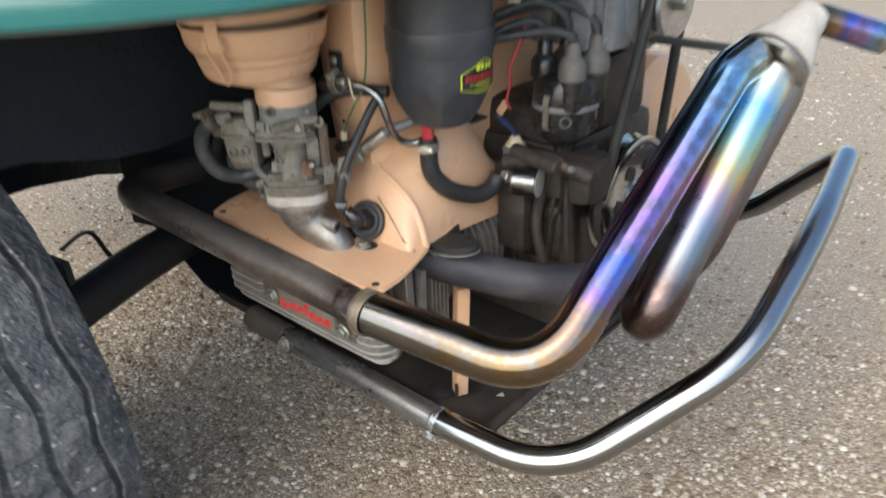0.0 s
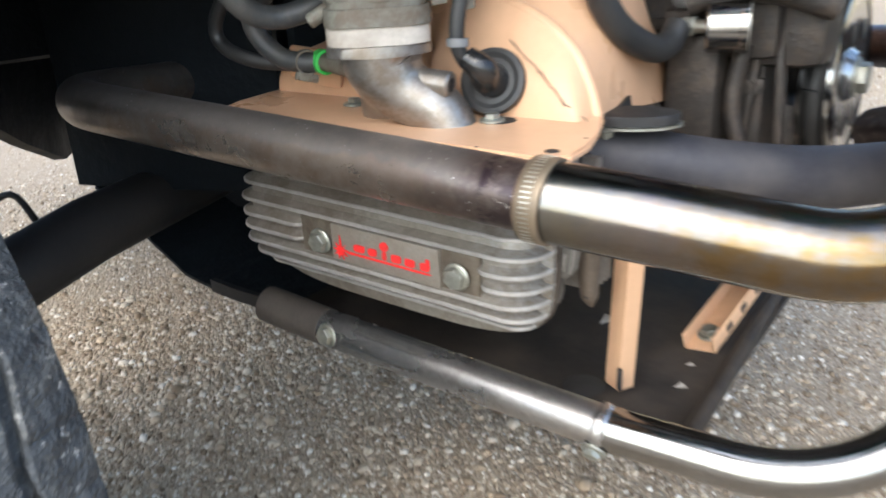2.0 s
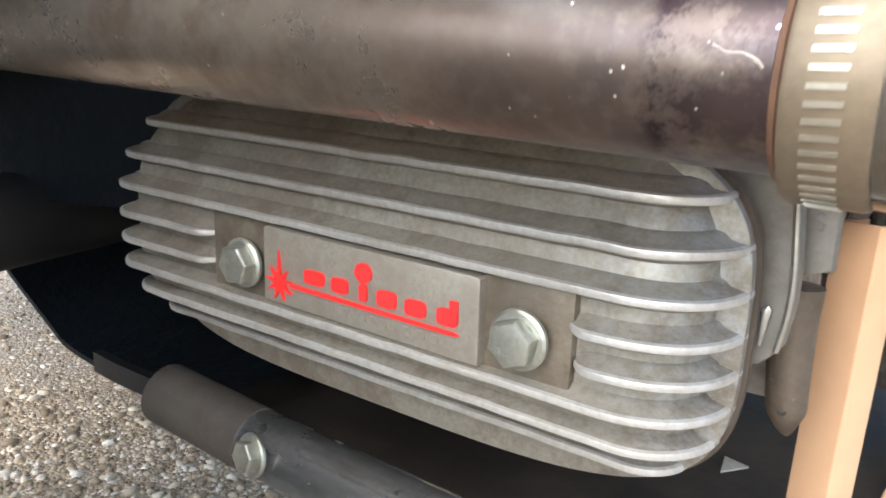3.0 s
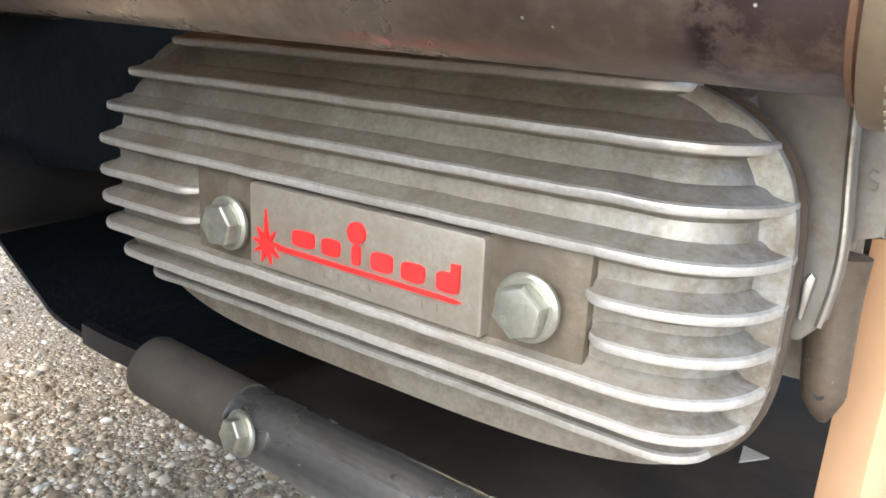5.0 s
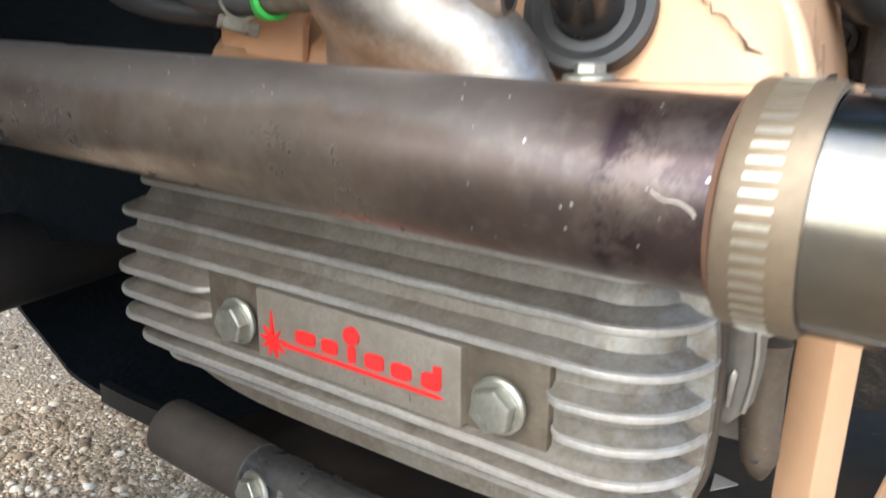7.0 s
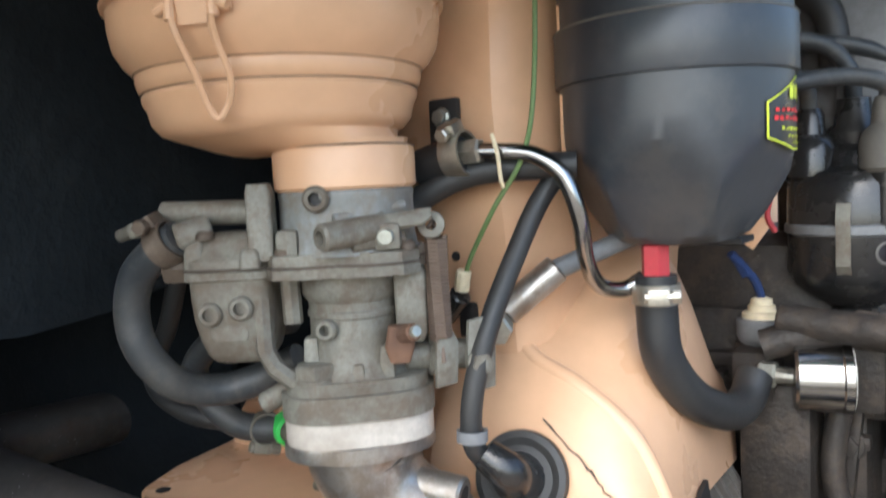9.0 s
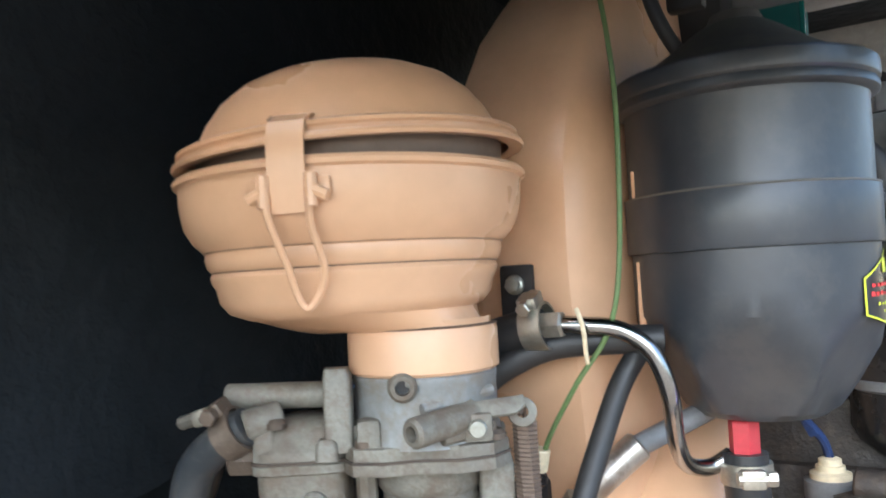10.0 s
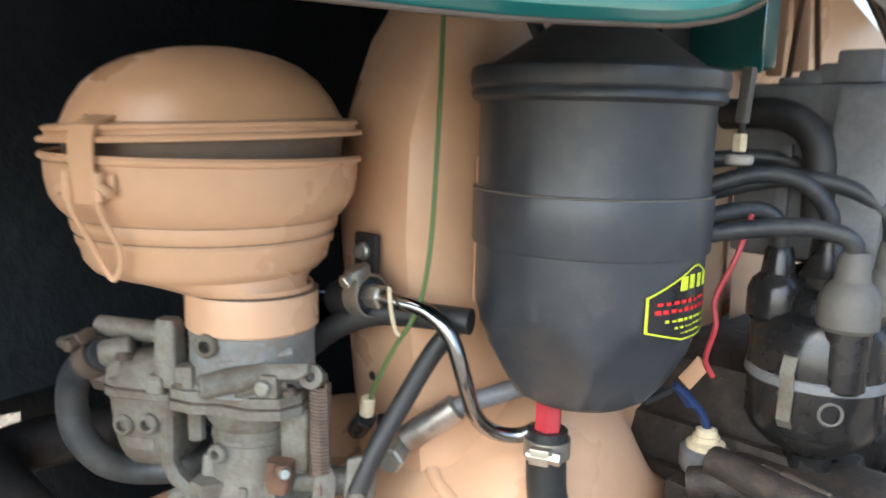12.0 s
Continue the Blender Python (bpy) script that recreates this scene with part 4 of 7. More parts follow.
def valve_cover():
    c = thing("valve_cover", (0, 0.03, 0.380), "ribbed cast aluminium valve cover, red lettering, grimy shade-coloured gaps between ribs", "valve cover")
    rows = []
    for k in range(33):
        z = -0.0660 + 0.1445 * k / 32
        edge = min(1.0, (z + 0.0665) / 0.017, (0.0790 - z) / 0.012)
        front = min(cover_front(z) + 0.0095 + 0.028 * (1 - math.sqrt(max(0.0, 1 - (1 - edge) ** 2))), COVER_BACK - 0.002)
        rows.append([(x, y, z) for x, y in cover_way(max(0.02, cover_half(z) - 0.0095), front, 0.030)])
    bm = loft(rows)
    for row in (rows[0], rows[-1]):
        bm.faces.new([bm.verts.new(p) for p in row])
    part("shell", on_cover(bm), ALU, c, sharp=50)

    def ring(grow, n, count=96):
        out = []
        for k in range(count):
            a = 2 * math.pi * k / count
            ca, sa = math.cos(a), math.sin(a)
            out.append((COVER_MID + math.copysign(abs(ca) ** 0.526, ca) * (0.1595 + grow), n, 0.0065 + math.copysign(abs(sa) ** 0.526, sa) * (0.0725 + grow)))
        return out
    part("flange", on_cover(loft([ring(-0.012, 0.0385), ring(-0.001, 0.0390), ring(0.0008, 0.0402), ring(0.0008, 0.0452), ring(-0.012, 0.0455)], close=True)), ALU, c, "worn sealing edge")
    part("gasket", on_cover(loft([ring(-0.010, 0.0456), ring(0.0024, 0.0456), ring(0.0024, 0.0492), ring(-0.010, 0.0492)], close=True)), GASKET, c, "dark brown cork gasket")
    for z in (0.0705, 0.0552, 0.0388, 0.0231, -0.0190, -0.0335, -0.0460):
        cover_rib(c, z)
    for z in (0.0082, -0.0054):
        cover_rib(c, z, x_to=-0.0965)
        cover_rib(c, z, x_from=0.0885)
    # raised nameplate field between the bolts
    field = [(-0.0585, -0.0150), (0.0540, -0.0160), (0.0550, -0.0150), (0.0545, 0.0182), (0.0535, 0.0192), (-0.0582, 0.0195), (-0.0592, 0.0185), (-0.0595, -0.0140)]
    part("nameplate", on_cover(slab(field, 0.0095, facing((0, 0.0182, 0), (0, -1, 0)), 0.0012)), ALU_FIELD, c, "plain cast field with raised red mark")
    for x0, x1 in ((-0.0985, -0.0580), (0.0530, 0.0905)):
        seat = [(x0, -0.0175), (x1, -0.0175), (x1, 0.0205), (x0, 0.0205)]
        # Seat colour holds both the oil stain and the shade of the bolt recess.
        part("bolt_seat", on_cover(slab(seat, 0.0050, facing((0, 0.0182, 0), (0, -1, 0)), 0.0016)), GRIMY_PAD, c, "oil-stained bolt seat with recess shade in its colour")
    out = COVER_AT.to_3x3() @ V((0, -1, 0))
    for x, spin in ((-0.0719, 0.1), (0.0719, 0.3)):
        hex_bolt(c, COVER_AT @ V((x, 0.0090, 0)), out, 0.0093, 0.0116, spin=spin)
    # brand mark: a red burst, a row of raised red shapes and an underline
    face = facing((0, 0.0087, 0), (0, -1, 0))
    burst = []
    for k in range(18):
        a = 2 * math.pi * k / 18 + math.pi / 2
        r = (0.0085 if k % 2 == 0 else 0.0034) * (1.0 if k else 1.75)
        burst.append((-0.0487 + r * math.cos(a), -0.0046 + r * math.sin(a)))
    part("red_burst", on_cover(fan(burst, 0.0012, face)), RED, c, "red painted star burst")
    part("red_underline", on_cover(slab([(-0.042, -0.0054), (0.044, -0.0058), (0.047, -0.0052), (0.044, -0.0044), (-0.042, -0.0036)], 0.0012, face)), RED, c, "red painted underline")
    shapes = [(-0.0275, 0.0115, 0.0064, 0.0020), (-0.0130, 0.0088, 0.0066, 0.0018), (-0.0003, 0.0038, 0.0074, 0.0014), (0.0120, 0.0098, 0.0070, 0.0014), (0.0262, 0.0100, 0.0068, 0.0010), (0.0412, 0.0094, 0.0070, 0.0010)]
    for i, (x, w, h, z) in enumerate(shapes):
        n = 16
        o = [(x + w / 2 * math.copysign(abs(math.cos(2 * math.pi * k / n)) ** 0.45, math.cos(2 * math.pi * k / n)), z + h / 2 * math.copysign(abs(math.sin(2 * math.pi * k / n)) ** 0.45, math.sin(2 * math.pi * k / n))) for k in range(n)]
        part("red_shape", on_cover(slab(o, 0.0014, face)), RED, c)
        if i == 2:
            o = [(x + 0.0043 * math.cos(2 * math.pi * k / 16), z + 0.0085 + 0.0043 * math.sin(2 * math.pi * k / 16)) for k in range(16)]
            part("red_dot", on_cover(slab(o, 0.0014, face)), RED, c)
        if i == 5:
            part("red_shape", on_cover(slab([(x + 0.001, z), (x + 0.0046, z), (x + 0.0046, z + 0.0072), (x + 0.001, z + 0.0070)], 0.0011, face)), RED, c)
    for x, w in ((-0.0190, 0.0055), (-0.0118, 0.0055), (-0.0008, 0.0040), (0.0045, 0.0040), (0.0098, 0.0040), (0.0150, 0.0020), (0.0215, 0.0045), (0.0285, 0.0045), (0.0350, 0.0045)):
        part("raised_bar", on_cover(slab([(x - w / 2, -0.0112), (x + w / 2, -0.0111), (x + w / 2 - 0.0006, -0.0078), (x - w / 2 + 0.0006, -0.0079)], 0.0007, face)), ALU_FIELD, c)
    for dx, dz in ((-0.004, -0.003), (-0.0005, -0.005), (0.003, 0.003)):
        part("head_mark", on_cover(slab([(0.0719 + dx - 0.001, dz - 0.0013), (0.0719 + dx + 0.001, dz - 0.0013), (0.0719 + dx + 0.001, dz + 0.0013), (0.0719 + dx - 0.001, dz + 0.0013)], 0.0004, facing((0, 0.0006, 0), (0, -1, 0)))), ZINC, c)
    return c


valve_cover()


# ---------------------------------------------------------------- cooling tin and fan shroud
def cooling_tin():
    t = thing("cooling_tin", (0, 0.1, 0.55), "tan painted sheet metal cylinder cover, chipped along its seams", "engine cover")
    bm = bmesh.new()
    outline = [(-0.200, 0.10), (-0.186, 0.030), (-0.172, -0.008), (-0.160, -0.016), (0.165, -0.030), (0.181, -0.028), (0.188, -0.018), (0.186, 0.010), (0.176, 0.045), (0.158, 0.094)]
    lo = [bm.verts.new((x, y, 0.548)) for x, y in outline]
    hi = [bm.verts.new((x, y, 0.5525)) for x, y in outline]
    bm.faces.new(lo)
    bm.faces.new(hi)
    for i in range(len(lo)):
        j = (i + 1) % len(lo)
        bm.faces.new((lo[i], lo[j], hi[j], hi[i]))
    bmesh.ops.bevel(bm, geom=[e for e in bm.edges if all(v in hi for v in e.verts)], offset=0.002, segments=2, affect="EDGES")
    part("base_plate", bm, TAN, t)
    ridge = spline([(-0.19, 0.104, 0.585), (-0.10, 0.104, 0.590), (-0.045, 0.104, 0.602), (0.0, 0.107, 0.636), (0.045, 0.107, 0.655), (0.068, 0.100, 0.640), (0.098, 0.098, 0.6265), (0.126, 0.098, 0.6040), (0.142, 0.096, 0.577), (0.150, 0.094, 0.552)], 6)
    back = spline([(-0.19, 0.30, 0.58), (-0.10, 0.30, 0.58), (-0.045, 0.30, 0.585), (0.0, 0.31, 0.585), (0.045, 0.313, 0.585), (0.076, 0.315, 0.588), (0.100, 0.312, 0.590), (0.118, 0.305, 0.585), (0.128, 0.295, 0.563), (0.135, 0.280, 0.530)], 6)
    face, top = [], []
    for p, q in zip(ridge, back):
        foot = V((p.x, 0.068 if p.x > 0 else 0.085, 0.552))
        face.append([foot.lerp(p, k / 5) + V((0, -0.006 * math.sin(math.pi * k / 5), 0)) for k in range(6)])
        high = 0.014 + 0.076 * min(1.0, max(0.0, (p.x + 0.05) / 0.12))
        if p.x > 0.10:
            high *= 1.0 - min(1.0, (p.x - 0.10) / 0.05) ** 1.6
        out = V((0.05, 0.05, 0.95))
        top.append([p.lerp(q, k / 14) + out * (high * math.sin(math.pi * (k / 14) ** 0.95) ** 1.6) for k in range(15)])
    part("side_face", thicken(loft(face), 0.002), TAN, t)
    part("cylinder_cover", thicken(loft(top), 0.002), TAN, t)
    part("ridge_bead", tube([p + V((0, 0.0035, -0.0035)) for p in ridge], 0.0055, 14), TAN, t)
    part("torn_notch", slab([(-0.036, -0.002), (0.018, 0.009), (0.019, -0.010), (-0.026, -0.016)], 0.003, facing((0.1462, 0.150, 0.546), (1, 0.05, 0.12))), STEEL_DARK, t, "dark torn notch in the sheet")
    # cracked seam with chips
    rng = random.Random(3)
    seam = spline([(0.083, 0.0856, 0.609), (0.108, 0.0804, 0.590), (0.122, 0.0771, 0.578), (0.134, 0.0748, 0.567), (0.149, 0.0798, 0.554), (0.159, 0.0680, 0.549)], 6)
    seam = [V(q) + V((rng.uniform(-0.0012, 0.0012), -0.0040, rng.uniform(-0.0012, 0.0012))) for q in seam]
    part("seam", tube(seam, lambda u: 0.0004 + 0.0006 * max(0.0, math.sin(u * 31) * math.sin(u * 11)), 6), GASKET, t, "dark cracked seam")
    for x, y in ((0.1725, -0.016), (-0.155, -0.003)):
        part("rivet_hole", lathe([(0, 0.0005), (0.0045, 0.0005), (0.005, 0)], (x, y, 0.5528), (0, 0, 1), 14), STEEL_DARK, t)
    for x, y, r in ((0.121, -0.027, 0.0016), (-0.030, -0.019, 0.0020), (-0.110, -0.014, 0.0016), (0.176, 0.026, 0.0014)):
        part("paint_chip", lathe([(0, 0.0004), (r * 0.8, 0.0004), (r, 0)], (x, y, 0.5526), (0, 0, 1), 7, squash=0.6), STEEL_DARK, t)
    hex_bolt(t, (0.088, 0.045, 0.5528), (0, 0, 1), 0.006, 0.010)
    hex_bolt(t, (-0.062, 0.055, 0.5528), (0, 0, 1), 0.006, 0.010)
    part("screw_hole", lathe([(0, 0.0004), (0.012, 0.0004), (0.0125, 0)], (0.092, 0.05, 0.5527), (0, 0, 1), 20), STEEL_DARK, t)
    for dx in (0, 0.05):
        part("torn_flap", block((-0.135 + dx * 0.4, 0.075, 0.583 - dx * 0.1), (0.035, 0.010, 0.030), 0.003, pose(0, 0, 0, 15, 10, 25)), TAN, t)
    return t


cooling_tin()


def fan_shroud():
    s = thing("fan_shroud", (0.03, 0.4, 0.62), "tall tan painted fan shroud standing behind the air cleaner", "fan shroud")
    # section at the left end, rising and leaning inward
    rows = []
    levels = [(0.585, 0.104), (0.64, 0.100), (0.69, 0.094), (0.74, 0.088), (0.79, 0.083), (0.85, 0.085), (0.88, 0.095), (0.91, 0.107), (0.94, 0.128), (0.97, 0.160), (1.0, 0.195), (1.025, 0.226), (1.05, 0.29), (1.06, 0.40)]
    for z, y in levels:
        lean = max(0.0, z - 0.9) * 0.25
        f = 0.061 - 0.05 * max(0.0, 0.64 - z)
        row = [(-0.03, 0.45, z), (-0.03, y + 0.04, z), (-0.022, y + 0.012, z), (-0.004, y + 0.002, z), (0.02, y, z), (f - 0.012, y - 0.002, z), (f - 0.003, y - 0.001, z), (f + 0.003, y + 0.004, z), (f + 0.010, y + 0.020, z), (f + 0.016, y + 0.05, z), (f + 0.018, y + 0.10, z), (f + 0.018, 0.45, z)]
        rows.append([(x - lean * (x > 0.05) * 0.3, yy, zz) for x, yy, zz in row])
    bm = loft(rows)
    part("left_end", bm, TAN, s)
    rows = [[(x, y, z) for x, y, z in ((-0.03, 0.45, 0.585), (-0.03, 0.45, 1.06), (0.079, 0.45, 1.06), (0.088, 0.45, 0.585))], [(-0.03, 0.80, 0.585), (-0.03, 0.80, 0.96), (0.088, 0.80, 0.96), (0.088, 0.80, 0.585)]]
    part("right_half", loft(rows, close=True), TAN, s)
    for z0, z1 in ((0.755, 0.79), (0.825, 0.84)):
        part("seam_strip", block((0.088, 0.112, (z0 + z1) / 2), (0.004, 0.004, z1 - z0), 0.001), TAN, s, "bare worn seam edge")
    for p in ((0.045, 0.0825, 0.788), (0.028, 0.083, 0.70)):
        part("screw_hole", lathe([(0, 0.0006), (0.0028, 0.0006), (0.003, 0)], p, (0, -1, 0), 12), STEEL_DARK, s)
    part("slot", block((0.028, 0.094, 0.66), (0.012, 0.006, 0.022), 0.003), STEEL_DARK, s)
    return s


fan_shroud()


# ---------------------------------------------------------------- exhaust
def exhaust():
    x = thing("exhaust_header", (0.1, 0.05, 0.5), "scorched steel and heat-blued chrome exhaust header tubes", "exhaust")
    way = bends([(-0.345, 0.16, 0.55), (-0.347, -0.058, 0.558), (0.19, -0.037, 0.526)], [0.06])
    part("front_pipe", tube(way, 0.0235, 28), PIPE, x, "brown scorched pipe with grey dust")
    way = bends([(0.174, -0.037, 0.5267), (0.395, 0.012, 0.499), (0.419, 0.350, 0.764), (0.433, 0.385, 0.780)], [0.075, 0.012], 16)
    part("blued_tube", tube(way, 0.0268, 32), TINT_A, x, "polished tube tinted gold, purple and blue")
    way = bends([(0.12, 0.123, 0.515), (0.27, 0.190, 0.490), (0.350, 0.330, 0.475)], [0.07], 14)
    part("port_pipe", tube(way, 0.0266, 28), PIPE_MATT, x, "sooty matt black pipe from the port")
    way = bends([(0.350, 0.330, 0.480), (0.436, 0.153, 0.511), (0.451, 0.400, 0.756)], [0.050], 14)
    part("second_tube", tube(way, 0.0288, 32), TINT_B, x, "dark brown tube turning blue and yellow at its top")
    way = bends([(0.30, 0.44, 0.48), (0.444, 0.232, 0.555), (0.462, 0.412, 0.735), (0.458, 0.420, 0.762)], [0.07, 0.012], 12)
    part("third_tube", tube(way, 0.0255, 24), TINT_C, x)
    way = bends([(0.20, 0.72, 0.53), (0.40, 0.50, 0.56), (0.41, 0.40, 0.755)], [0.08], 12)
    part("fourth_tube", tube(way, 0.0255, 24), TINT_C, x)
    d = V((0.12, 0.60, 0.42)).normalized()
    c = V((0.448, 0.398, 0.768))
    part("collector_flange", lathe([(0, -0.003), (0.0445, -0.003), (0.0465, -0.001), (0.0465, 0.001), (0.0445, 0.003), (0, 0.003)], c, d, 36), CHROME_DULL, x, "dull collector flange")
    part("collector_bar", block((0.37, 0.38, 0.785), (0.14, 0.02, 0.008), 0.003), STEEL_DARK, x)
    part("collector_cone", lathe([(0.045, 0), (0.044, 0.012), (0.026, 0.060), (0.024, 0.080), (0, 0.080)], c + d * 0.006, d, 32), SPACER, x, "pale ceramic coated collector cone")
    e = c + d * 0.065
    part("tail_pipe", tube(bends([e, e + d * 0.02, e + d * 0.02 + V((0.075, 0.060, -0.03))], [0.02], 6), 0.019, 24, hollow=0.12), TINT_A, x)
    # band clamp
    k = V((0.495, 0.018, -0.03)).normalized()
    m = V((0.1788, -0.0373, 0.5265))
    part("band_clamp", lathe([(0.0262, -0.0083), (0.0280, -0.0083), (0.0284, -0.0073), (0.0284, 0.0073), (0.0280, 0.0083), (0.0262, 0.0083)], m, k, 36), BAND, x, "slotted steel band clamp")
    side = k.cross(V((0, 0, 1))).normalized()
    upv = side.cross(k)
    for i in range(54):
        g = 2 * math.pi * i / 54
        r = side * math.cos(g) + upv * math.sin(g)
        t = k.cross(r)
        mm = Matrix((k, t, r)).transposed().to_4x4()
        mm.translation = m + r * 0.0284 - k * 0.0005
        part("slot", slab([(-0.0034, -0.0005), (0.0034, -0.0009), (0.0034, 0.0003), (-0.0034, 0.0007)], 0.0003, mm), BRASS, x, sharp=60)
    part("rust_line", lathe([(0.0236, -0.0016), (0.0246, -0.0012), (0.0250, 0.0), (0.0240, 0.0008)], m - k * 0.0095, k, 36), RUST, x, "rusty joint beside the clamp")
    run = [m - k * u + V((0, -0.0238 * math.cos(g), 0.0238 * math.sin(g))) for u, g in ((0.0220, 0.14), (0.0190, 0.08), (0.0160, 0.08), (0.0130, 0.02), (0.0120, -0.03))]
    part("scratch", tube(spline(run, 5), lambda q: 0.00012 + 0.00018 * q, 6), SPACER, x, "pale scratch in the soot")
    # port flange with nut
    f = slab([(0.036 * math.cos(q) * 1.0, 0.024 * math.sin(q)) for q in [2 * math.pi * i / 28 for i in range(28)]], 0.008, pose(0.166, 0.132, 0.542, 0, 0, 25), 0.002)
    part("port_flange", f, STEEL_DARK, x, "dark oval flange")
    part("port_gasket", slab([(0.038 * math.cos(q), 0.027 * math.sin(q)) for q in [2 * math.pi * i / 28 for i in range(28)]], 0.002, pose(0.166, 0.132, 0.5395, 0, 0, 25)), ZINC, x)
    hex_bolt(x, (0.148, 0.118, 0.538), (0, 0, -1), 0.007, 0.009)
    part("stud", rod((0.148, 0.118, 0.50), (0.148, 0.118, 0.537), 0.004, 10), ZINC, x)
    return x


exhaust()


# ---------------------------------------------------------------- bumper bar, skid plate, axle
def bumper_bar():
    b = thing("bumper_bar", (0.1, 0.43, 0.27), "bent chrome tube bumper bolted below the engine", "bumper")
    part("sleeve", tube([(-0.226, 0.062, 0.317), (-0.142, 0.067, 0.3075)], 0.0205, 24), SLEEVE, b, "dull dark tube sleeve")
    part("side_tube", tube([(-0.144, 0.067, 0.3075), (0.172, 0.088, 0.280)], 0.0197, 24), CHROME_DULL, b)
    way = bends([(0.168, 0.088, 0.2805), (0.352, 0.108, 0.272), (0.508, 0.30, 0.417), (0.508, 0.52, 0.520), (0.470, 0.775, 0.552), (0.318, 0.83, 0.395), (0.20, 0.85, 0.33)], [0.085, 0.07, 0.09, 0.035, 0.04], 14)
    part("bow_tube", tube(way, 0.0205, 28), CHROME, b, "bright chrome bow")
    d = V((0.32, 0.022, -0.034)).normalized()
    part("collar", lathe([(0.0205, -0.006), (0.0225, -0.003), (0.0225, 0.003), (0.0205, 0.006)], (0.168, 0.0878, 0.2805), d, 28), CHROME_DULL, b)
    hex_bolt(b, (-0.122, 0.0478, 0.3115), (-0.1, -1, 0.12), 0.0095, 0.013)
    hex_bolt(b, (0.166, 0.072, 0.266), (0, -0.8, -0.55), 0.0085, 0.012)
    return b


bumper_bar()


def skid_plate():
    s = thing("skid_plate", (0, 0.4, 0.27), "dark oily steel skid plate hung under the engine", "skid plate")
    prof = [(0.232, 0.272), (0.20, 0.266), (0.0, 0.278), (-0.20, 0.292), (-0.38, 0.303), (-0.44, 0.325), (-0.58, 0.40)]
    way = spline([(x, 0, z) for x, z in prof], 5)
    rows = [[(q.x, y, q.z) for y in (0.115 - 0.03 * min(1, max(0, (0.0 - q.x) / 0.3)), 0.2, 0.43, 0.66, 0.745)] for q in way]
    part("plate", thicken(loft([r for r in rows if r[0][0] > -0.25]), 0.005), SKID, s)
    part("front_ramp", thicken(loft([r for r in rows if r[0][0] < -0.19]), 0.0045), UNDERCOAT, s, "black front ramp of the plate")
    rows = [[(q.x, 0.118 - 0.03 * min(1, max(0, (0.0 - q.x) / 0.3)), q.z + dz) for dz in (-0.004, 0.012)] for q in way if q.x > -0.36]
    part("side_lip", thicken(loft(rows), 0.008), STEEL_DARK, s, "dark raised side lip")
    part("rear_lip", rod((0.233, 0.118, 0.275), (0.205, 0.74, 0.262), 0.0085, 14), SKID, s)
    # upright channel strut
    a, b = V((0.147, 0.152, 0.282)), V((0.157, 0.148, 0.470))
    for off, size in ((V((0, 0, 0)), (0.021, 0.003)), (V((0.009, 0.008, 0)), (0.003, 0.017)), (V((-0.009, 0.008, 0)), (0.003, 0.017))):
        up = (b - a).normalized()
        xx = V((1, -0.55, 0)).normalized()
        yy = up.cross(xx)
        mm = Matrix((xx, yy, up)).transposed().to_4x4()
        mm.translation = (a + b) / 2 + xx * off.x + yy * off.y
        part("strut_side", block((0, 0, 0), (size[0], size[1], (b - a).length), 0.0012, mm), TAN, s, "tan painted steel channel")
    part("strut_slot", block((0.158, 0.142, 0.298), (0.005, 0.004, 0.022), 0.002), STEEL_DARK, s)
    # sloping channel bracket
    a, b = V((0.187, 0.282, 0.2705)), V((0.206, 0.455, 0.316))
    d = (b - a).normalized()
    xx = V((1, -0.1, 0.15)).normalized()
    zz = xx.cross(d)
    mm = Matrix((xx, d, zz)).transposed().to_4x4()
    mm.translation = (a + b) / 2
    L = (b - a).length
    for off, size in ((V((0, 0, 0)), (0.034, L, 0.003)), (V((0.016, 0, 0.008)), (0.003, L, 0.018)), (V((-0.016, 0, 0.008)), (0.003, L, 0.018))):
        part("bracket_side", block((0, 0, 0), size, 0.001, mm @ Matrix.Translation(off)), TAN, s, "tan painted channel bracket")
    for k in range(4):
        part("bracket_hole", block((0, 0, 0), (0.0012, 0.013, 0.008), 0.0004, mm @ Matrix.Translation((0.0176, (-0.30 + 0.2 * k) * L, 0.008))), STEEL_DARK, s)
    hex_bolt(s, mm @ V((0, -0.36 * L, 0.003)), zz, 0.009, 0.013)
    part("drain_hole", lathe([(0, 0.0006), (0.020, 0.0006), (0.021, 0)], (0.118, 0.150, 0.2745), (0, 0, 1), 24), STEEL_DARK, s, "round dark hole beside the strut")
    for p, r in (((0.079, 0.288, 0.276), 0.012), ((0.196, 0.20, 0.272), 0.006), ((0.19, 0.245, 0.272), 0.004)):
        part("chip", slab([(-r, -r * 0.6), (r, -r * 0.2), (r * 0.2, r)], 0.0012, pose(*p, 4, 3, 40 * r * 100)), SPACER, s, "pale flake lying on the plate")
    return s


skid_plate()


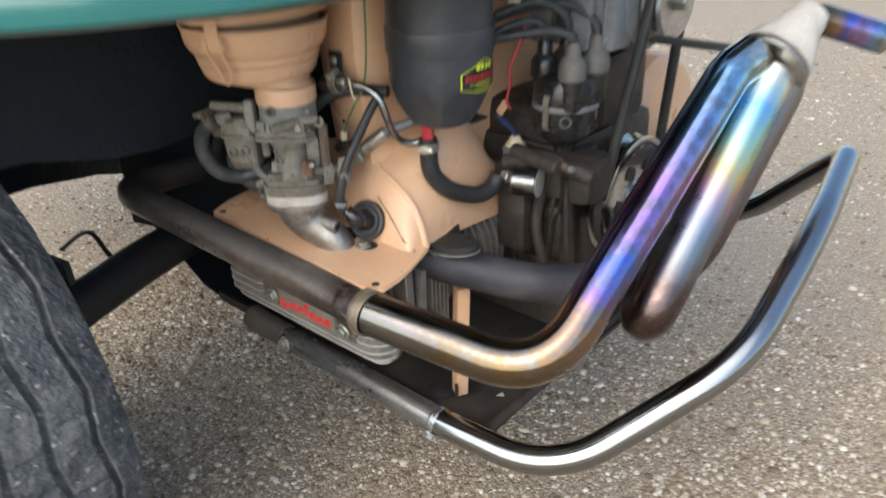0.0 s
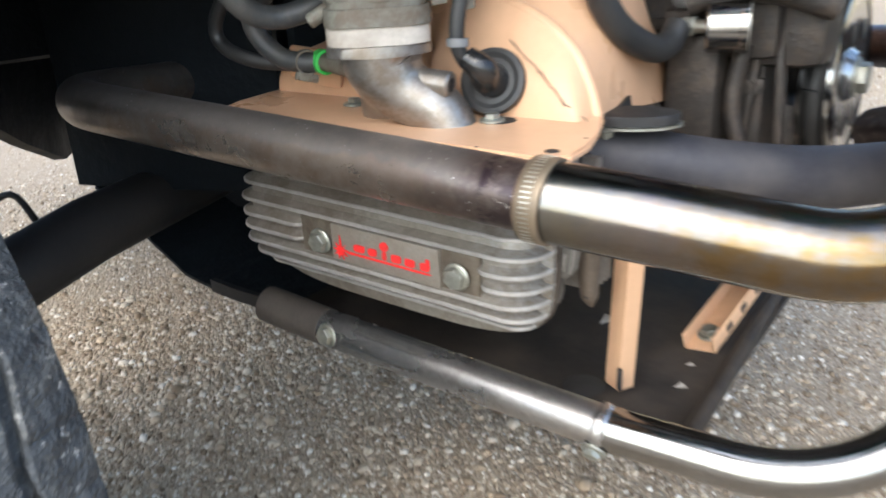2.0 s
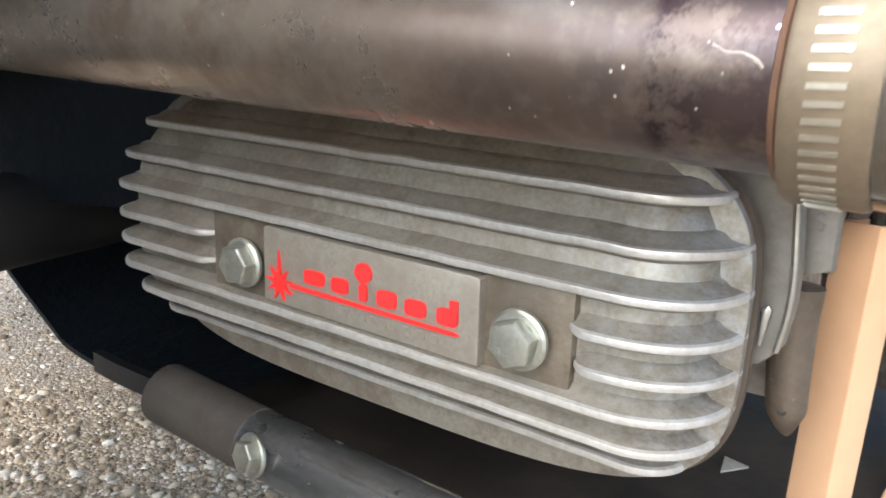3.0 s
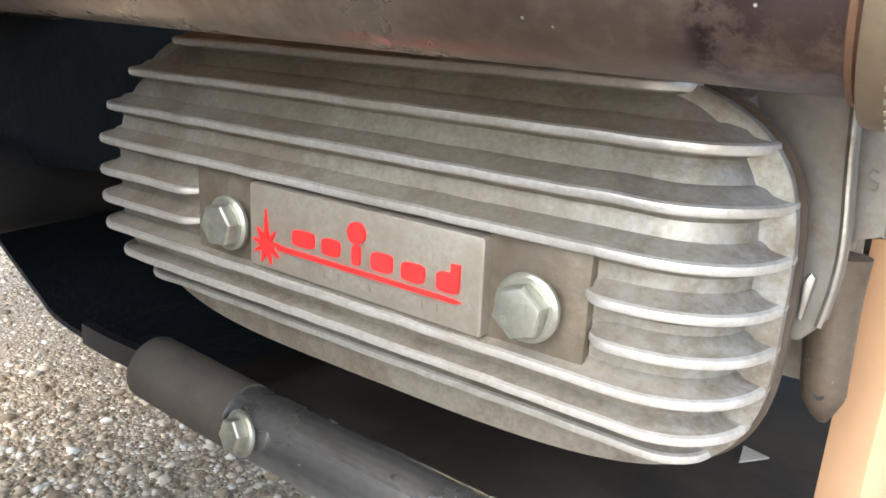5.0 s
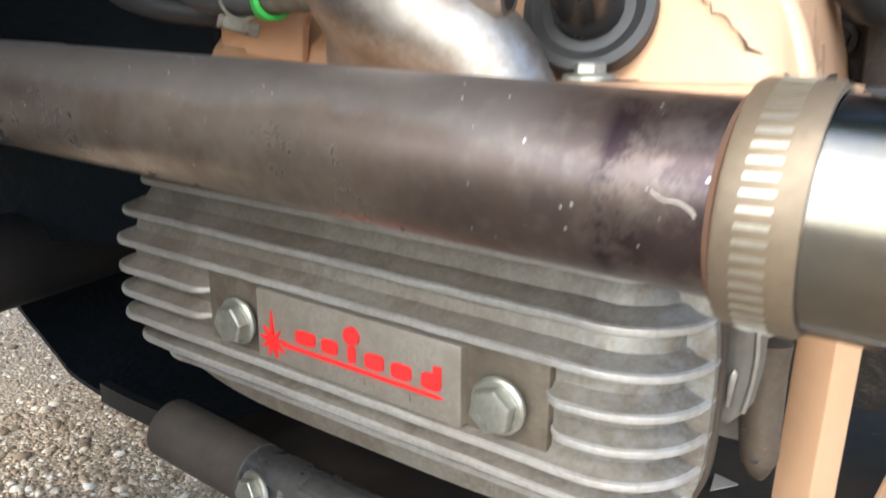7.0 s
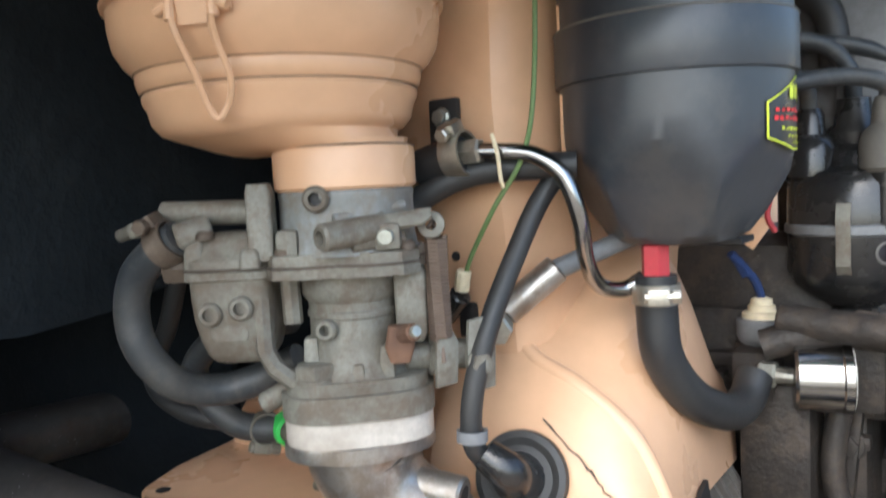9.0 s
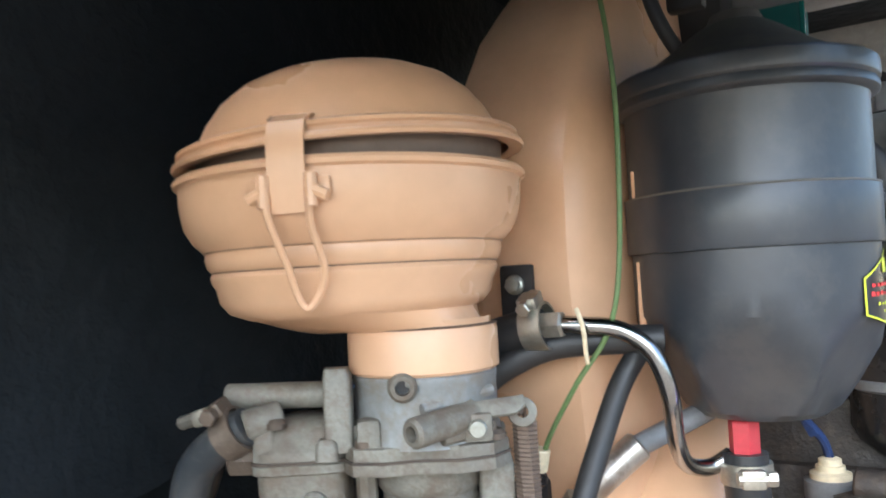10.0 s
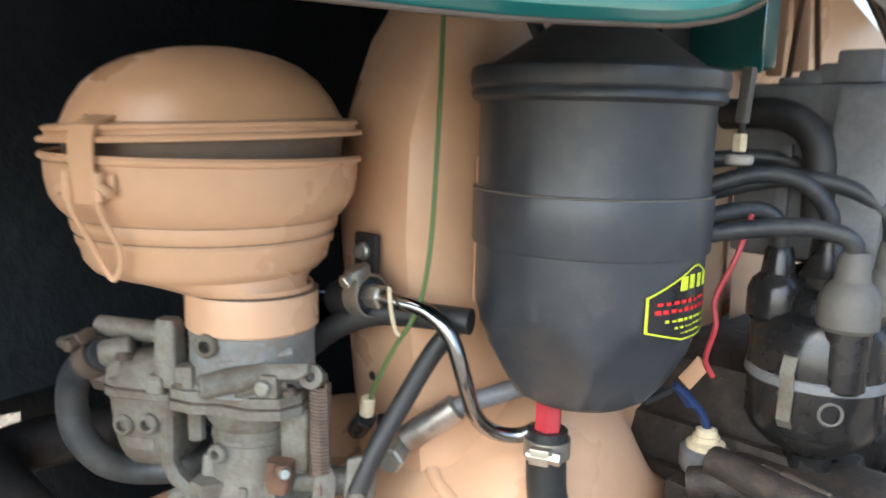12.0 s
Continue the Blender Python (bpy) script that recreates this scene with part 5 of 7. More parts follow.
def axle():
    a = thing("rear_axle", (-0.42, 0.05, 0.37), "black steel axle tube running to the wheel", "axle")
    part("axle_tube", tube([(-0.335, -0.30, 0.368), (-0.365, -0.05, 0.415), (-0.46, 0.24, 0.415)], 0.036, 20), STEEL_DARK, a)
    part("gearbox", block((-0.42, 0.42, 0.45), (0.44, 0.40, 0.24), 0.06), STEEL_DARK, a, "dark gearbox housing")
    part("spring_plate", block((-0.56, -0.16, 0.40), (0.42, 0.012, 0.08), 0.004, pose(0, 0, 0, 0, -8, 0)), STEEL_DARK, a)
    part("brake_line", tube(spline([(-0.56, -0.09, 0.40), (-0.50, -0.06, 0.44), (-0.47, -0.04, 0.39), (-0.43, 0.0, 0.40)], 6), 0.004, 8), RUBBER, a)
    return a


axle()


# ---------------------------------------------------------------- carburettor, manifold, air cleaner
NX, NY = 0.012, 0.008


def manifold():
    m = thing("intake_manifold", (NX, 0.04, 0.553), "bare cast aluminium intake manifold elbow on the tan plate", "manifold")
    way = spline([(NX, NY, 0.612), (NX + 0.002, NY + 0.001, 0.597), (NX + 0.013, NY + 0.008, 0.579), (0.050, 0.027, 0.561), (0.060, 0.031, 0.543)], 8)
    bm = tube(way, lambda s: 0.032 - 0.003 * math.sin(s * 3) - 0.010 * s, 28)
    way = spline([(NX, NY, 0.612), (NX - 0.003, NY + 0.008, 0.597), (NX - 0.010, NY + 0.024, 0.577), (-0.008, 0.040, 0.560), (-0.012, 0.046, 0.548)], 8)
    tube(way, lambda s: 0.032 - 0.0095 * s, 28, bm)
    bmesh.ops.remove_doubles(bm, verts=bm.verts[:], dist=0.0002)
    part("elbow", bm, ALU_BRIGHT, m, sharp=60)
    part("flange", slab([(0.036 * math.cos(q) * (1.12 if abs(math.cos(q)) > 0.7 else 1), 0.032 * math.sin(q)) for q in [2 * math.pi * i / 36 for i in range(36)]], 0.008, pose(NX, NY, 0.606, 0, 0, 50), 0.002), ALU_BRIGHT, m)
    part("foot_gasket", slab([(0.036 * math.cos(q), 0.022 * math.sin(q)) for q in [2 * math.pi * i / 30 for i in range(30)]], 0.003, pose(0.028, 0.045, 0.5527, 0, 0, 20)), RUBBER, m, "black gasket")
    part("vacuum_stub", rod((0.030, 0.016, 0.587), (0.0665, 0.0235, 0.5825), 0.0100, 20), ALU_BRIGHT, m)
    part("stub_bore", lathe([(0, 0), (0.0055, 0)], (0.0667, 0.0235, 0.5825), (0.0365, 0.0075, -0.0045), 14), STEEL_DARK, m)
    part("hose_stub", rod((-0.012, 0.020, 0.588), (-0.088, 0.045, 0.591), 0.0075, 14), ZINC_CAST, m)
    sp = [(0.039 * math.copysign(abs(math.cos(q)) ** 0.7, math.cos(q)), 0.031 * math.copysign(abs(math.sin(q)) ** 0.7, math.sin(q))) for q in [2 * math.pi * i / 40 for i in range(40)]]
    part("spacer", slab(sp, 0.013, pose(NX, NY, 0.6145, 0, 0, 45), 0.0015), SPACER, m, "pale heat spacer")
    return m


manifold()


CARB_TURN = 34.8
CARB_SIDE = V((math.cos(radians(CARB_TURN)), math.sin(radians(CARB_TURN)), 0))
CARB_OUT = V((math.sin(radians(CARB_TURN)), -math.cos(radians(CARB_TURN)), 0))


def carb(r, f, z):
    """A place on the carburettor: sideways, outward from its axis, and height."""
    return V((NX, NY, 0)) + CARB_SIDE * r + CARB_OUT * f + V((0, 0, z))


def soft_box(at, rows, turn=0.0, power=0.32, n=32):
    """A moulded body of rounded boxes stacked along z: (height, width, depth, shift sideways, shift outward)."""
    m = pose(0, 0, 0, 0, 0, turn)
    rings = []
    for z, w, d, sx, sy in rows:
        ring = []
        for k in range(n):
            a = 2 * math.pi * k / n
            ca, sa = math.cos(a), math.sin(a)
            ring.append(V(at) + m @ V((sx + w / 2 * math.copysign(abs(ca) ** power, ca), sy + d / 2 * math.copysign(abs(sa) ** power, sa), z)))
        rings.append(ring)
    bm = loft(rings, close=True)
    for ring in (rings[0], rings[-1]):
        bm.faces.new([bm.verts.new(p) for p in ring])
    bmesh.ops.remove_doubles(bm, verts=bm.verts[:], dist=0.00001)
    return bm


def carburettor():
    c = thing("carburettor", (NX, NY, 0.628), "dirty grey cast carburettor with a float bowl", "carburettor")
    T = pose(0, 0, 0, 0, 0, CARB_TURN)
    axis = (NX, NY, 0)

    def boss(at, way, r, length, material=ZINC_CAST, bore=True):
        way = V(way).normalized()
        part("boss", lathe([(r * 1.12, 0), (r, 0.003), (r, length - 0.0015), (r - 0.0013, length), (r * 0.52, length), (r * 0.50, length - 0.007), (0, length - 0.007)], at, way, 18), material, c)
        if bore:
            part("bore", lathe([(0, 0), (r * 0.47, 0)], V(at) + way * (length - 0.0045), way, 14), STEEL_DARK, c)
    # foot and throat
    base = [(0.040 * math.copysign(abs(math.cos(q)) ** 0.6, math.cos(q)), 0.033 * math.copysign(abs(math.sin(q)) ** 0.7, math.sin(q))) for q in [2 * math.pi * i / 40 for i in range(40)]]
    part("base_flange", slab(base, 0.013, pose(NX, NY, 0.628, 0, 0, 45), 0.0022), ZINC_CAST, c)
    part("base_step", slab([(x * 0.93, y * 0.90) for x, y in base], 0.007, pose(NX, NY, 0.6405, 0, 0, 45), 0.0025), ZINC_CAST, c)
    part("throat", lathe([(0.031, 0.645), (0.0275, 0.649), (0.0245, 0.655), (0.0236, 0.662), (0.0228, 0.671), (0.0228, 0.6775), (0.0238, 0.6785), (0.0238, 0.681), (0.0230, 0.682), (0.0232, 0.686), (0.0262, 0.690), (0.0268, 0.697), (0.0262, 0.704)], axis, (0, 0, 1), 40), ZINC_CAST, c)
    for r, f, w, z0, z1 in ((-0.0205, 0.013, 0.010, 0.645, 0.669), (0.018, 0.016, 0.009, 0.645, 0.664), (0.004, 0.022, 0.008, 0.645, 0.656)):
        part("web", block(carb(r, f, (z0 + z1) / 2), (w, 0.012, z1 - z0), 0.003, T, taper=0.75), ZINC_CAST, c)
    boss(carb(-0.010, 0.018, 0.6735), CARB_OUT - CARB_SIDE * 0.2, 0.0056, 0.0085, bore=False)
    # split line between body and cover
    plate = [(-0.0385, -0.024), (-0.034, -0.033), (-0.020, -0.0365), (-0.004, -0.034), (0.014, -0.0375), (0.030, -0.033), (0.038, -0.022), (0.036, 0.002), (0.040, 0.016), (0.030, 0.030), (0.0, 0.036), (-0.03, 0.030), (-0.040, 0.010)]
    part("body_flange", slab(plate, 0.0052, Matrix.Translation((NX, NY, 0.7005)) @ T, 0.0012), ZINC_CAST, c)
    part("cover_gasket", slab([(x * 1.006, y * 1.006) for x, y in plate], 0.0012, Matrix.Translation((NX, NY, 0.7056)) @ T), GASKET, c, "dark gasket line")
    part("cover_flange", slab([(x * 0.985, y * 0.98) for x, y in plate], 0.0058, Matrix.Translation((NX, NY, 0.7067)) @ T, 0.0016), ZINC_CAST, c)
    part("air_horn", lathe([(0.0372, 0.711), (0.0358, 0.715), (0.0350, 0.720), (0.0347, 0.7385), (0.0352, 0.7395), (0.0352, 0.7420), (0.0345, 0.743), (0.0345, 0.7505), (0.030, 0.7505)], axis, (0, 0, 1), 48), HORN_CAST, c, "pale grey air horn")
    # float bowl, rounded below, and its domed cover
    bowl = carb(-0.0595, 0.0, 0)
    part("float_bowl", soft_box(bowl, [(0.7050, 0.042, 0.046, 0, 0), (0.6920, 0.0415, 0.0455, 0, 0), (0.6800, 0.0405, 0.044, 0.0005, 0), (0.6690, 0.0375, 0.041, 0.0015, 0), (0.6620, 0.0335, 0.036, 0.002, 0), (0.6580, 0.028, 0.030, 0.002, 0), (0.6565, 0.020, 0.022, 0.002, 0)], CARB_TURN), ZINC_CAST, c, sharp=50)
    part("bowl_rim", soft_box(bowl, [(0.7005, 0.0445, 0.0485, 0, 0), (0.7012, 0.0460, 0.0500, 0, 0), (0.7048, 0.0460, 0.0500, 0, 0), (0.7055, 0.0445, 0.0485, 0, 0)], CARB_TURN), ZINC_CAST, c)
    part("bowl_gasket", soft_box(bowl, [(0.7056, 0.0466, 0.0506, 0, 0), (0.7067, 0.0466, 0.0506, 0, 0)], CARB_TURN), GASKET, c)
    part("bowl_cover", soft_box(bowl, [(0.7068, 0.0455, 0.0495, 0, 0), (0.7105, 0.0455, 0.0495, 0, 0), (0.7125, 0.0410, 0.0450, 0.001, 0), (0.7190, 0.0385, 0.0410, 0.002, 0), (0.7225, 0.0330, 0.0350, 0.003, 0), (0.7242, 0.0240, 0.0260, 0.003, 0)], CARB_TURN, 0.45), ZINC_CAST, c, sharp=50)
    part("cover_ear", soft_box(carb(-0.0755, 0.014, 0), [(0.7068, 0.012, 0.016, 0, 0), (0.7180, 0.0115, 0.015, 0, 0), (0.7225, 0.0085, 0.011, 0, 0)], CARB_TURN, 0.5), ZINC_CAST, c, sharp=50)
    part("cover_ear", soft_box(carb(-0.046, 0.024, 0), [(0.7068, 0.011, 0.010, 0, 0), (0.7145, 0.010, 0.009, 0, 0), (0.7165, 0.007, 0.006, 0, 0)], CARB_TURN, 0.5), ZINC_CAST, c, sharp=50)
    part("bridge", block(carb(-0.036, 0.004, 0.7150), (0.022, 0.036, 0.014), 0.004, T), ZINC_CAST, c)
    part("vent_tower", soft_box(carb(-0.0405, 0.0195, 0), [(0.7100, 0.0135, 0.014, 0, 0), (0.7440, 0.0130, 0.0135, 0, 0), (0.7480, 0.0105, 0.010, -0.0005, 0)], CARB_TURN, 0.3), ZINC_CAST, c, sharp=50)
    part("inlet_pipe", rod(carb(-0.0965, 0.002, 0.7350), carb(-0.046, 0.004, 0.7340), 0.0064, 16), ZINC_CAST, c)
    part("inlet_pipe", rod(carb(-0.0960, 0.010, 0.7225), carb(-0.072, 0.010, 0.7205), 0.0075, 16), ZINC_CAST, c)
    part("inlet_nut", rod(carb(-0.0940, 0.010, 0.7075), carb(-0.078, 0.010, 0.7070), 0.0085, 6), GRIME, c, "oily brown inlet nut")
    for r, z, n in ((-0.0690, 0.6840, 0.0048), (-0.0530, 0.6865, 0.0060)):
        boss(carb(r, 0.0205, z), CARB_OUT, 0.0062, n)
    part("cast_mark", soft_box(carb(-0.0600, 0.0212, 0), [(0.6700, 0.017, 0.002, 0, 0), (0.6720, 0.019, 0.002, 0, 0), (0.6750, 0.019, 0.002, 0, 0), (0.6770, 0.017, 0.002, 0, 0)], CARB_TURN, 0.5), ZINC_CAST, c)
    part("arm", tube([carb(-0.0440, 0.016, 0.690), carb(-0.0435, 0.018, 0.664), carb(-0.0390, 0.019, 0.655), carb(-0.0235, 0.020, 0.6425)], 0.0050, 8, flat=1.3), ZINC_CAST, c)
    part("arm", tube([carb(-0.0300, 0.012, 0.700), carb(-0.0295, 0.012, 0.676)], 0.0050, 8), ZINC_CAST, c)
    part("drain_pipe", rod(carb(-0.0500, 0.004, 0.6320), carb(-0.0270, 0.006, 0.6450), 0.0058, 14), ZINC_CAST, c)
    # bosses, ribs and lugs on the air horn
    boss(carb(-0.0100, 0.0300, 0.7392), CARB_OUT, 0.0066, 0.0085)
    tip = carb(-0.0070, 0.0500, 0.7212)
    boss(carb(0.0200, 0.0270, 0.7240), tip - carb(0.0200, 0.0270, 0.7240), 0.0068, (tip - carb(0.0200, 0.0270, 0.7240)).length)
    part("horn_bead", rod(carb(-0.002, 0.0365, 0.7290), carb(0.031, 0.0175, 0.7340), 0.0028, 10), HORN_CAST, c)
    part("horn_bead", rod(carb(0.006, 0.0370, 0.7165), carb(0.030, 0.0240, 0.7185), 0.0040, 10), ZINC_CAST, c)
    part("horn_lug", block(carb(-0.0265, 0.0255, 0.7170), (0.011, 0.012, 0.016), 0.003, T), ZINC_CAST, c)
    part("horn_lug", block(carb(0.0230, 0.0300, 0.7195), (0.013, 0.012, 0.013), 0.0025, T), ZINC_CAST, c)
    part("lug_screw", rod(carb(0.0225, 0.035, 0.7195), carb(0.0222, 0.0395, 0.7195), 0.0042, 10), ZINC, c)
    for r, f in ((-0.0285, 0.027), (0.031, 0.024), (-0.070, 0.018), (-0.0480, -0.016)):
        part("cover_screw", lathe([(0, 0.0045), (0.0034, 0.0045), (0.0050, 0.0025), (0.0050, 0)], carb(r, f, 0.7124 if r > -0.04 else 0.7215), (0, 0, 1), 14), GRIME, c, "oil-stained screw")
    # choke lever and the loop that holds the spring
    part("choke_lever", slab([(-0.016, -0.004), (0.010, -0.0045), (0.015, -0.001), (0.015, 0.004), (-0.014, 0.0045)], 0.0024, Matrix.Translation(carb(0.0300, 0.0300, 0.7265)) @ pose(0, 0, 0, 55, -6, CARB_TURN), 0.0006), ZINC_CAST, c)
    part("spring_eye", lathe([(0.0028, -0.0018), (0.0066, -0.0018), (0.0070, 0), (0.0066, 0.0018), (0.0028, 0.0018), (0.0028, -0.0018)], carb(0.0440, 0.0240, 0.7235), CARB_OUT + V((0, 0, 0.2)), 20), ZINC_CAST, c)
    part("pump_housing", soft_box(carb(0.0315, 0.0100, 0), [(0.6640, 0.012, 0.014, 0, 0), (0.6680, 0.016, 0.018, 0, 0), (0.6980, 0.017, 0.018, 0, 0), (0.7020, 0.015, 0.016, 0, 0)], CARB_TURN), ZINC_CAST, c, sharp=50)
    q = carb(0.0460, 0.0160, 0)
    coil = [(q.x + 0.0052 * math.cos(k * 0.9), q.y + 0.0052 * math.sin(k * 0.9), 0.717 - 0.052 * k / 180) for k in range(181)]
    part("return_spring", tube(coil, 0.0011, 6), SPRING, c, "rusty return spring")
    part("spring_hook", tube(spline([(q.x, q.y, 0.717), carb(0.0450, 0.0210, 0.7245), carb(0.0425, 0.0250, 0.7225)], 5), 0.0012, 6), SPRING, c)
    part("spring_hook", tube(spline([(q.x, q.y, 0.665), carb(0.0465, 0.0180, 0.659), carb(0.0470, 0.0190, 0.653)], 5), 0.0012, 6), SPRING, c)
    # throttle shaft, levers and stop screw
    part("stop_arm", soft_box(carb(0.0255, 0.0240, 0), [(0.6560, 0.010, 0.010, 0, 0), (0.6640, 0.015, 0.012, 0, 0), (0.6740, 0.013, 0.010, 0.001, 0)], CARB_TURN, 0.4), RUST, c, "rusty stop arm")
    part("stop_screw", rod(carb(0.0275, 0.028, 0.6700), carb(0.0335, 0.037, 0.6730), 0.0044, 10), RUST, c, "rust-stained adjusting screw")
    part("stop_screw_end", rod(carb(0.0330, 0.0362, 0.6727), carb(0.0350, 0.0390, 0.6737), 0.0030, 8), ZINC, c)
    part("throttle_shaft", rod(carb(0.0260, 0.004, 0.6545), carb(0.0720, -0.006, 0.6520), 0.0082, 16), ZINC_CAST, c)
    part("shaft_collar", rod(carb(0.0380, 0.0014, 0.6540), carb(0.0430, 0.0003, 0.6537), 0.0115, 18), ZINC_CAST, c)
    part("throttle_lever", slab([(-0.006, -0.018), (0.006, -0.017), (0.0075, 0.004), (0.003, 0.014), (-0.005, 0.012)], 0.003, facing(carb(0.0470, 0.0150, 0.6580), CARB_SIDE * 0.5 + CARB_OUT), 0.0008), ZINC_CAST, c)
    part("throttle_lever", slab([(-0.005, -0.022), (0.008, -0.020), (0.009, 0.008), (0.004, 0.018), (-0.006, 0.016), (-0.008, -0.006)], 0.003, facing(carb(0.0650, 0.0060, 0.6560), CARB_SIDE * 0.4 + CARB_OUT), 0.0008), ZINC_CAST, c)
    hex_bolt(c, carb(0.0650, 0.0095, 0.6500), CARB_SIDE * 0.4 + CARB_OUT, 0.0060, 0.0070, ZINC_CAST, "lever_nut")
    hex_bolt(c, carb(-0.0185, 0.020, 0.6470), (0, 0, 1), 0.0108, 0.0112, ZINC_CAST, "base_nut")
    hex_bolt(c, carb(0.0330, -0.012, 0.6470), (0, 0, 1), 0.0105, 0.011, ZINC_CAST, "base_nut")
    return c


carburettor()


def air_cleaner():
    a = thing("air_cleaner", (-0.021, 0, 0.745), "tan painted oil bath air cleaner with a domed, clipped lid", "air cleaner")
    c = (-0.021, 0.0, 0)
    bowl = [(0.0, 0.7700), (0.040, 0.7702), (0.054, 0.7712), (0.0630, 0.7745), (0.0675, 0.7800), (0.0690, 0.787), (0.0708, 0.7895), (0.0715, 0.7925), (0.0706, 0.7945), (0.0728, 0.797), (0.0738, 0.801), (0.0735, 0.8035), (0.0790, 0.809), (0.0830, 0.816), (0.0848, 0.826), (0.0850, 0.8345), (0.0872, 0.8355), (0.0876, 0.8375), (0.0862, 0.8392), (0.0838, 0.838), (0.0830, 0.830), (0.080, 0.815), (0, 0.81)]
    part("bowl", lathe(bowl, c, (0, 0, 1), 72), TAN, a)
    # The ring's dark brown paints in the shade of the gap below the lid.
    part("filter_ring", lathe([(0.074, 0.815), (0.0765, 0.852), (0.070, 0.852)], c, (0, 0, 1), 64), SHADE_AND_GRIME, a, "filter ring coloured dark for the shade in the gap")
    lid = [(0.080, 0.8472), (0.0872, 0.8467), (0.0878, 0.8480), (0.0872, 0.8494), (0.0838, 0.8502), (0.0838, 0.8520), (0.0852, 0.8530), (0.0850, 0.8546), (0.0830, 0.8556), (0.0765, 0.8562), (0.0742, 0.8605), (0.0702, 0.8682), (0.0636, 0.8770), (0.0538, 0.8850), (0.0416, 0.8905), (0.0310, 0.8935), (0.0205, 0.8955), (0.0100, 0.8965), (0.0, 0.8968)]
    bm = lathe(lid, (0, 0, 0), (0, 0, 1), 72)
    tilt = Matrix.Translation((-0.021, 0, 0.85)) @ pose(0, 0, 0, 1.9, -1.7, 0) @ Matrix.Translation((0, 0, -0.85))
    for v in bm.verts:
        v.co = tilt @ v.co
    part("lid", bm, TAN, a)
    bm = lathe([(0.0350, 0.743), (0.0368, 0.7445), (0.0368, 0.762), (0.0360, 0.7645), (0.0335, 0.7650), (0.034, 0.7680)], (NX, NY, 0), (0, 0, 1), 48)
    part("neck", bm, TAN, a)
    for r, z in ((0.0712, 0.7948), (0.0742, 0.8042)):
        part("grime_line", lathe([(r - 0.001, z - 0.0004), (r + 0.0006, z), (r - 0.001, z + 0.0004)], c, (0, 0, 1), 72), SHADE_AND_GRIME, a, "brown grime along the bead")
    # funnel from bowl to neck
    rows = []
    for k in range(7):
        u = k / 6
        rows.append([(-0.021 * (1 - u) + NX * u + (0.060 * (1 - u) + 0.0345 * u) * math.cos(q), NY * u + (0.060 * (1 - u) ** 2 + 0.0345 * (1 - (1 - u) ** 2)) * math.sin(q), 0.7735 - 0.0100 * math.sin(u * 1.57) - 0.003 * math.exp(-((q - 3.6) / 0.5) ** 2) * math.sin(u * 3.14)) for q in [2 * math.pi * i / 48 for i in range(48)]])
    part("throat", loft([r + [r[0]] for r in rows]), TAN, a)
    part("chipped_seam", lathe([(0.0345, 0.7638), (0.0372, 0.7644), (0.0345, 0.7652)], (NX, NY, 0), (0, 0, 1), 40), SHADE_AND_GRIME, a, "chipped dark seam")
    # spring clip facing the open side
    out = V((0.383, -0.924, 0)).normalized()
    side = V((0.924, 0.383, 0)).normalized()
    C = V((-0.021, 0, 0))
    rows = []
    for r, z in ((0.0745, 0.8585), (0.0800, 0.8570), (0.0868, 0.8535), (0.0893, 0.848), (0.0896, 0.838), (0.0886, 0.826), (0.0870, 0.816)):
        rows.append([C + out * r + side * s + V((0, 0, z)) for s in (-0.008, -0.0055, 0.0055, 0.008)])
    part("clip_strap", thicken(loft(rows), 0.0012), TAN, a)
    for s in (-1, 1):
        p0 = C + out * 0.0885 + side * (0.010 * s) + V((0, 0, 0.826))
        part("hook", rod(p0 + V((0, 0, -0.008)), p0 + V((0, 0, 0.006)), 0.0028, 10), TAN, a)
        part("pin", rod(p0 - side * s * 0.002, p0 + side * s * 0.007 - V((0, 0, 0.004)), 0.0026, 8), TAN, a)
    loop = [(-0.0095, 0.0895, 0.822), (-0.0080, 0.0880, 0.812), (-0.0045, 0.0800, 0.795), (-0.0025, 0.0745, 0.782), (0.0015, 0.0735, 0.7775), (0.0075, 0.0745, 0.785), (0.0105, 0.0785, 0.795), (0.0085, 0.0860, 0.811), (0.0095, 0.0900, 0.822)]
    part("clip_wire", tube(spline([C + side * s + out * r + V((0, 0, z)) for s, r, z in loop], 7), 0.0016, 8), TAN, a)
    part("clip_plate", block(C + out * 0.0853 + V((0, 0, 0.8255)), (0.034, 0.0012, 0.010), 0.0005, Matrix((side, -out, V((0, 0, 1)))).transposed().to_4x4()), TAN, a)
    for s, r, z in ((-0.010, 0.0765, 0.8560), (0.036, 0.062, 0.8700)):
        w = (C + side * s + out * math.sqrt(max(0, r * r - s * s)))
        part("chip", lathe([(0, 0.001), (0.0022, 0.001), (0.0028, 0)], (w.x, w.y, z), (w - C + V((0, 0, 0.06))), 10), STEEL_DARK, a)
    return a


air_cleaner()


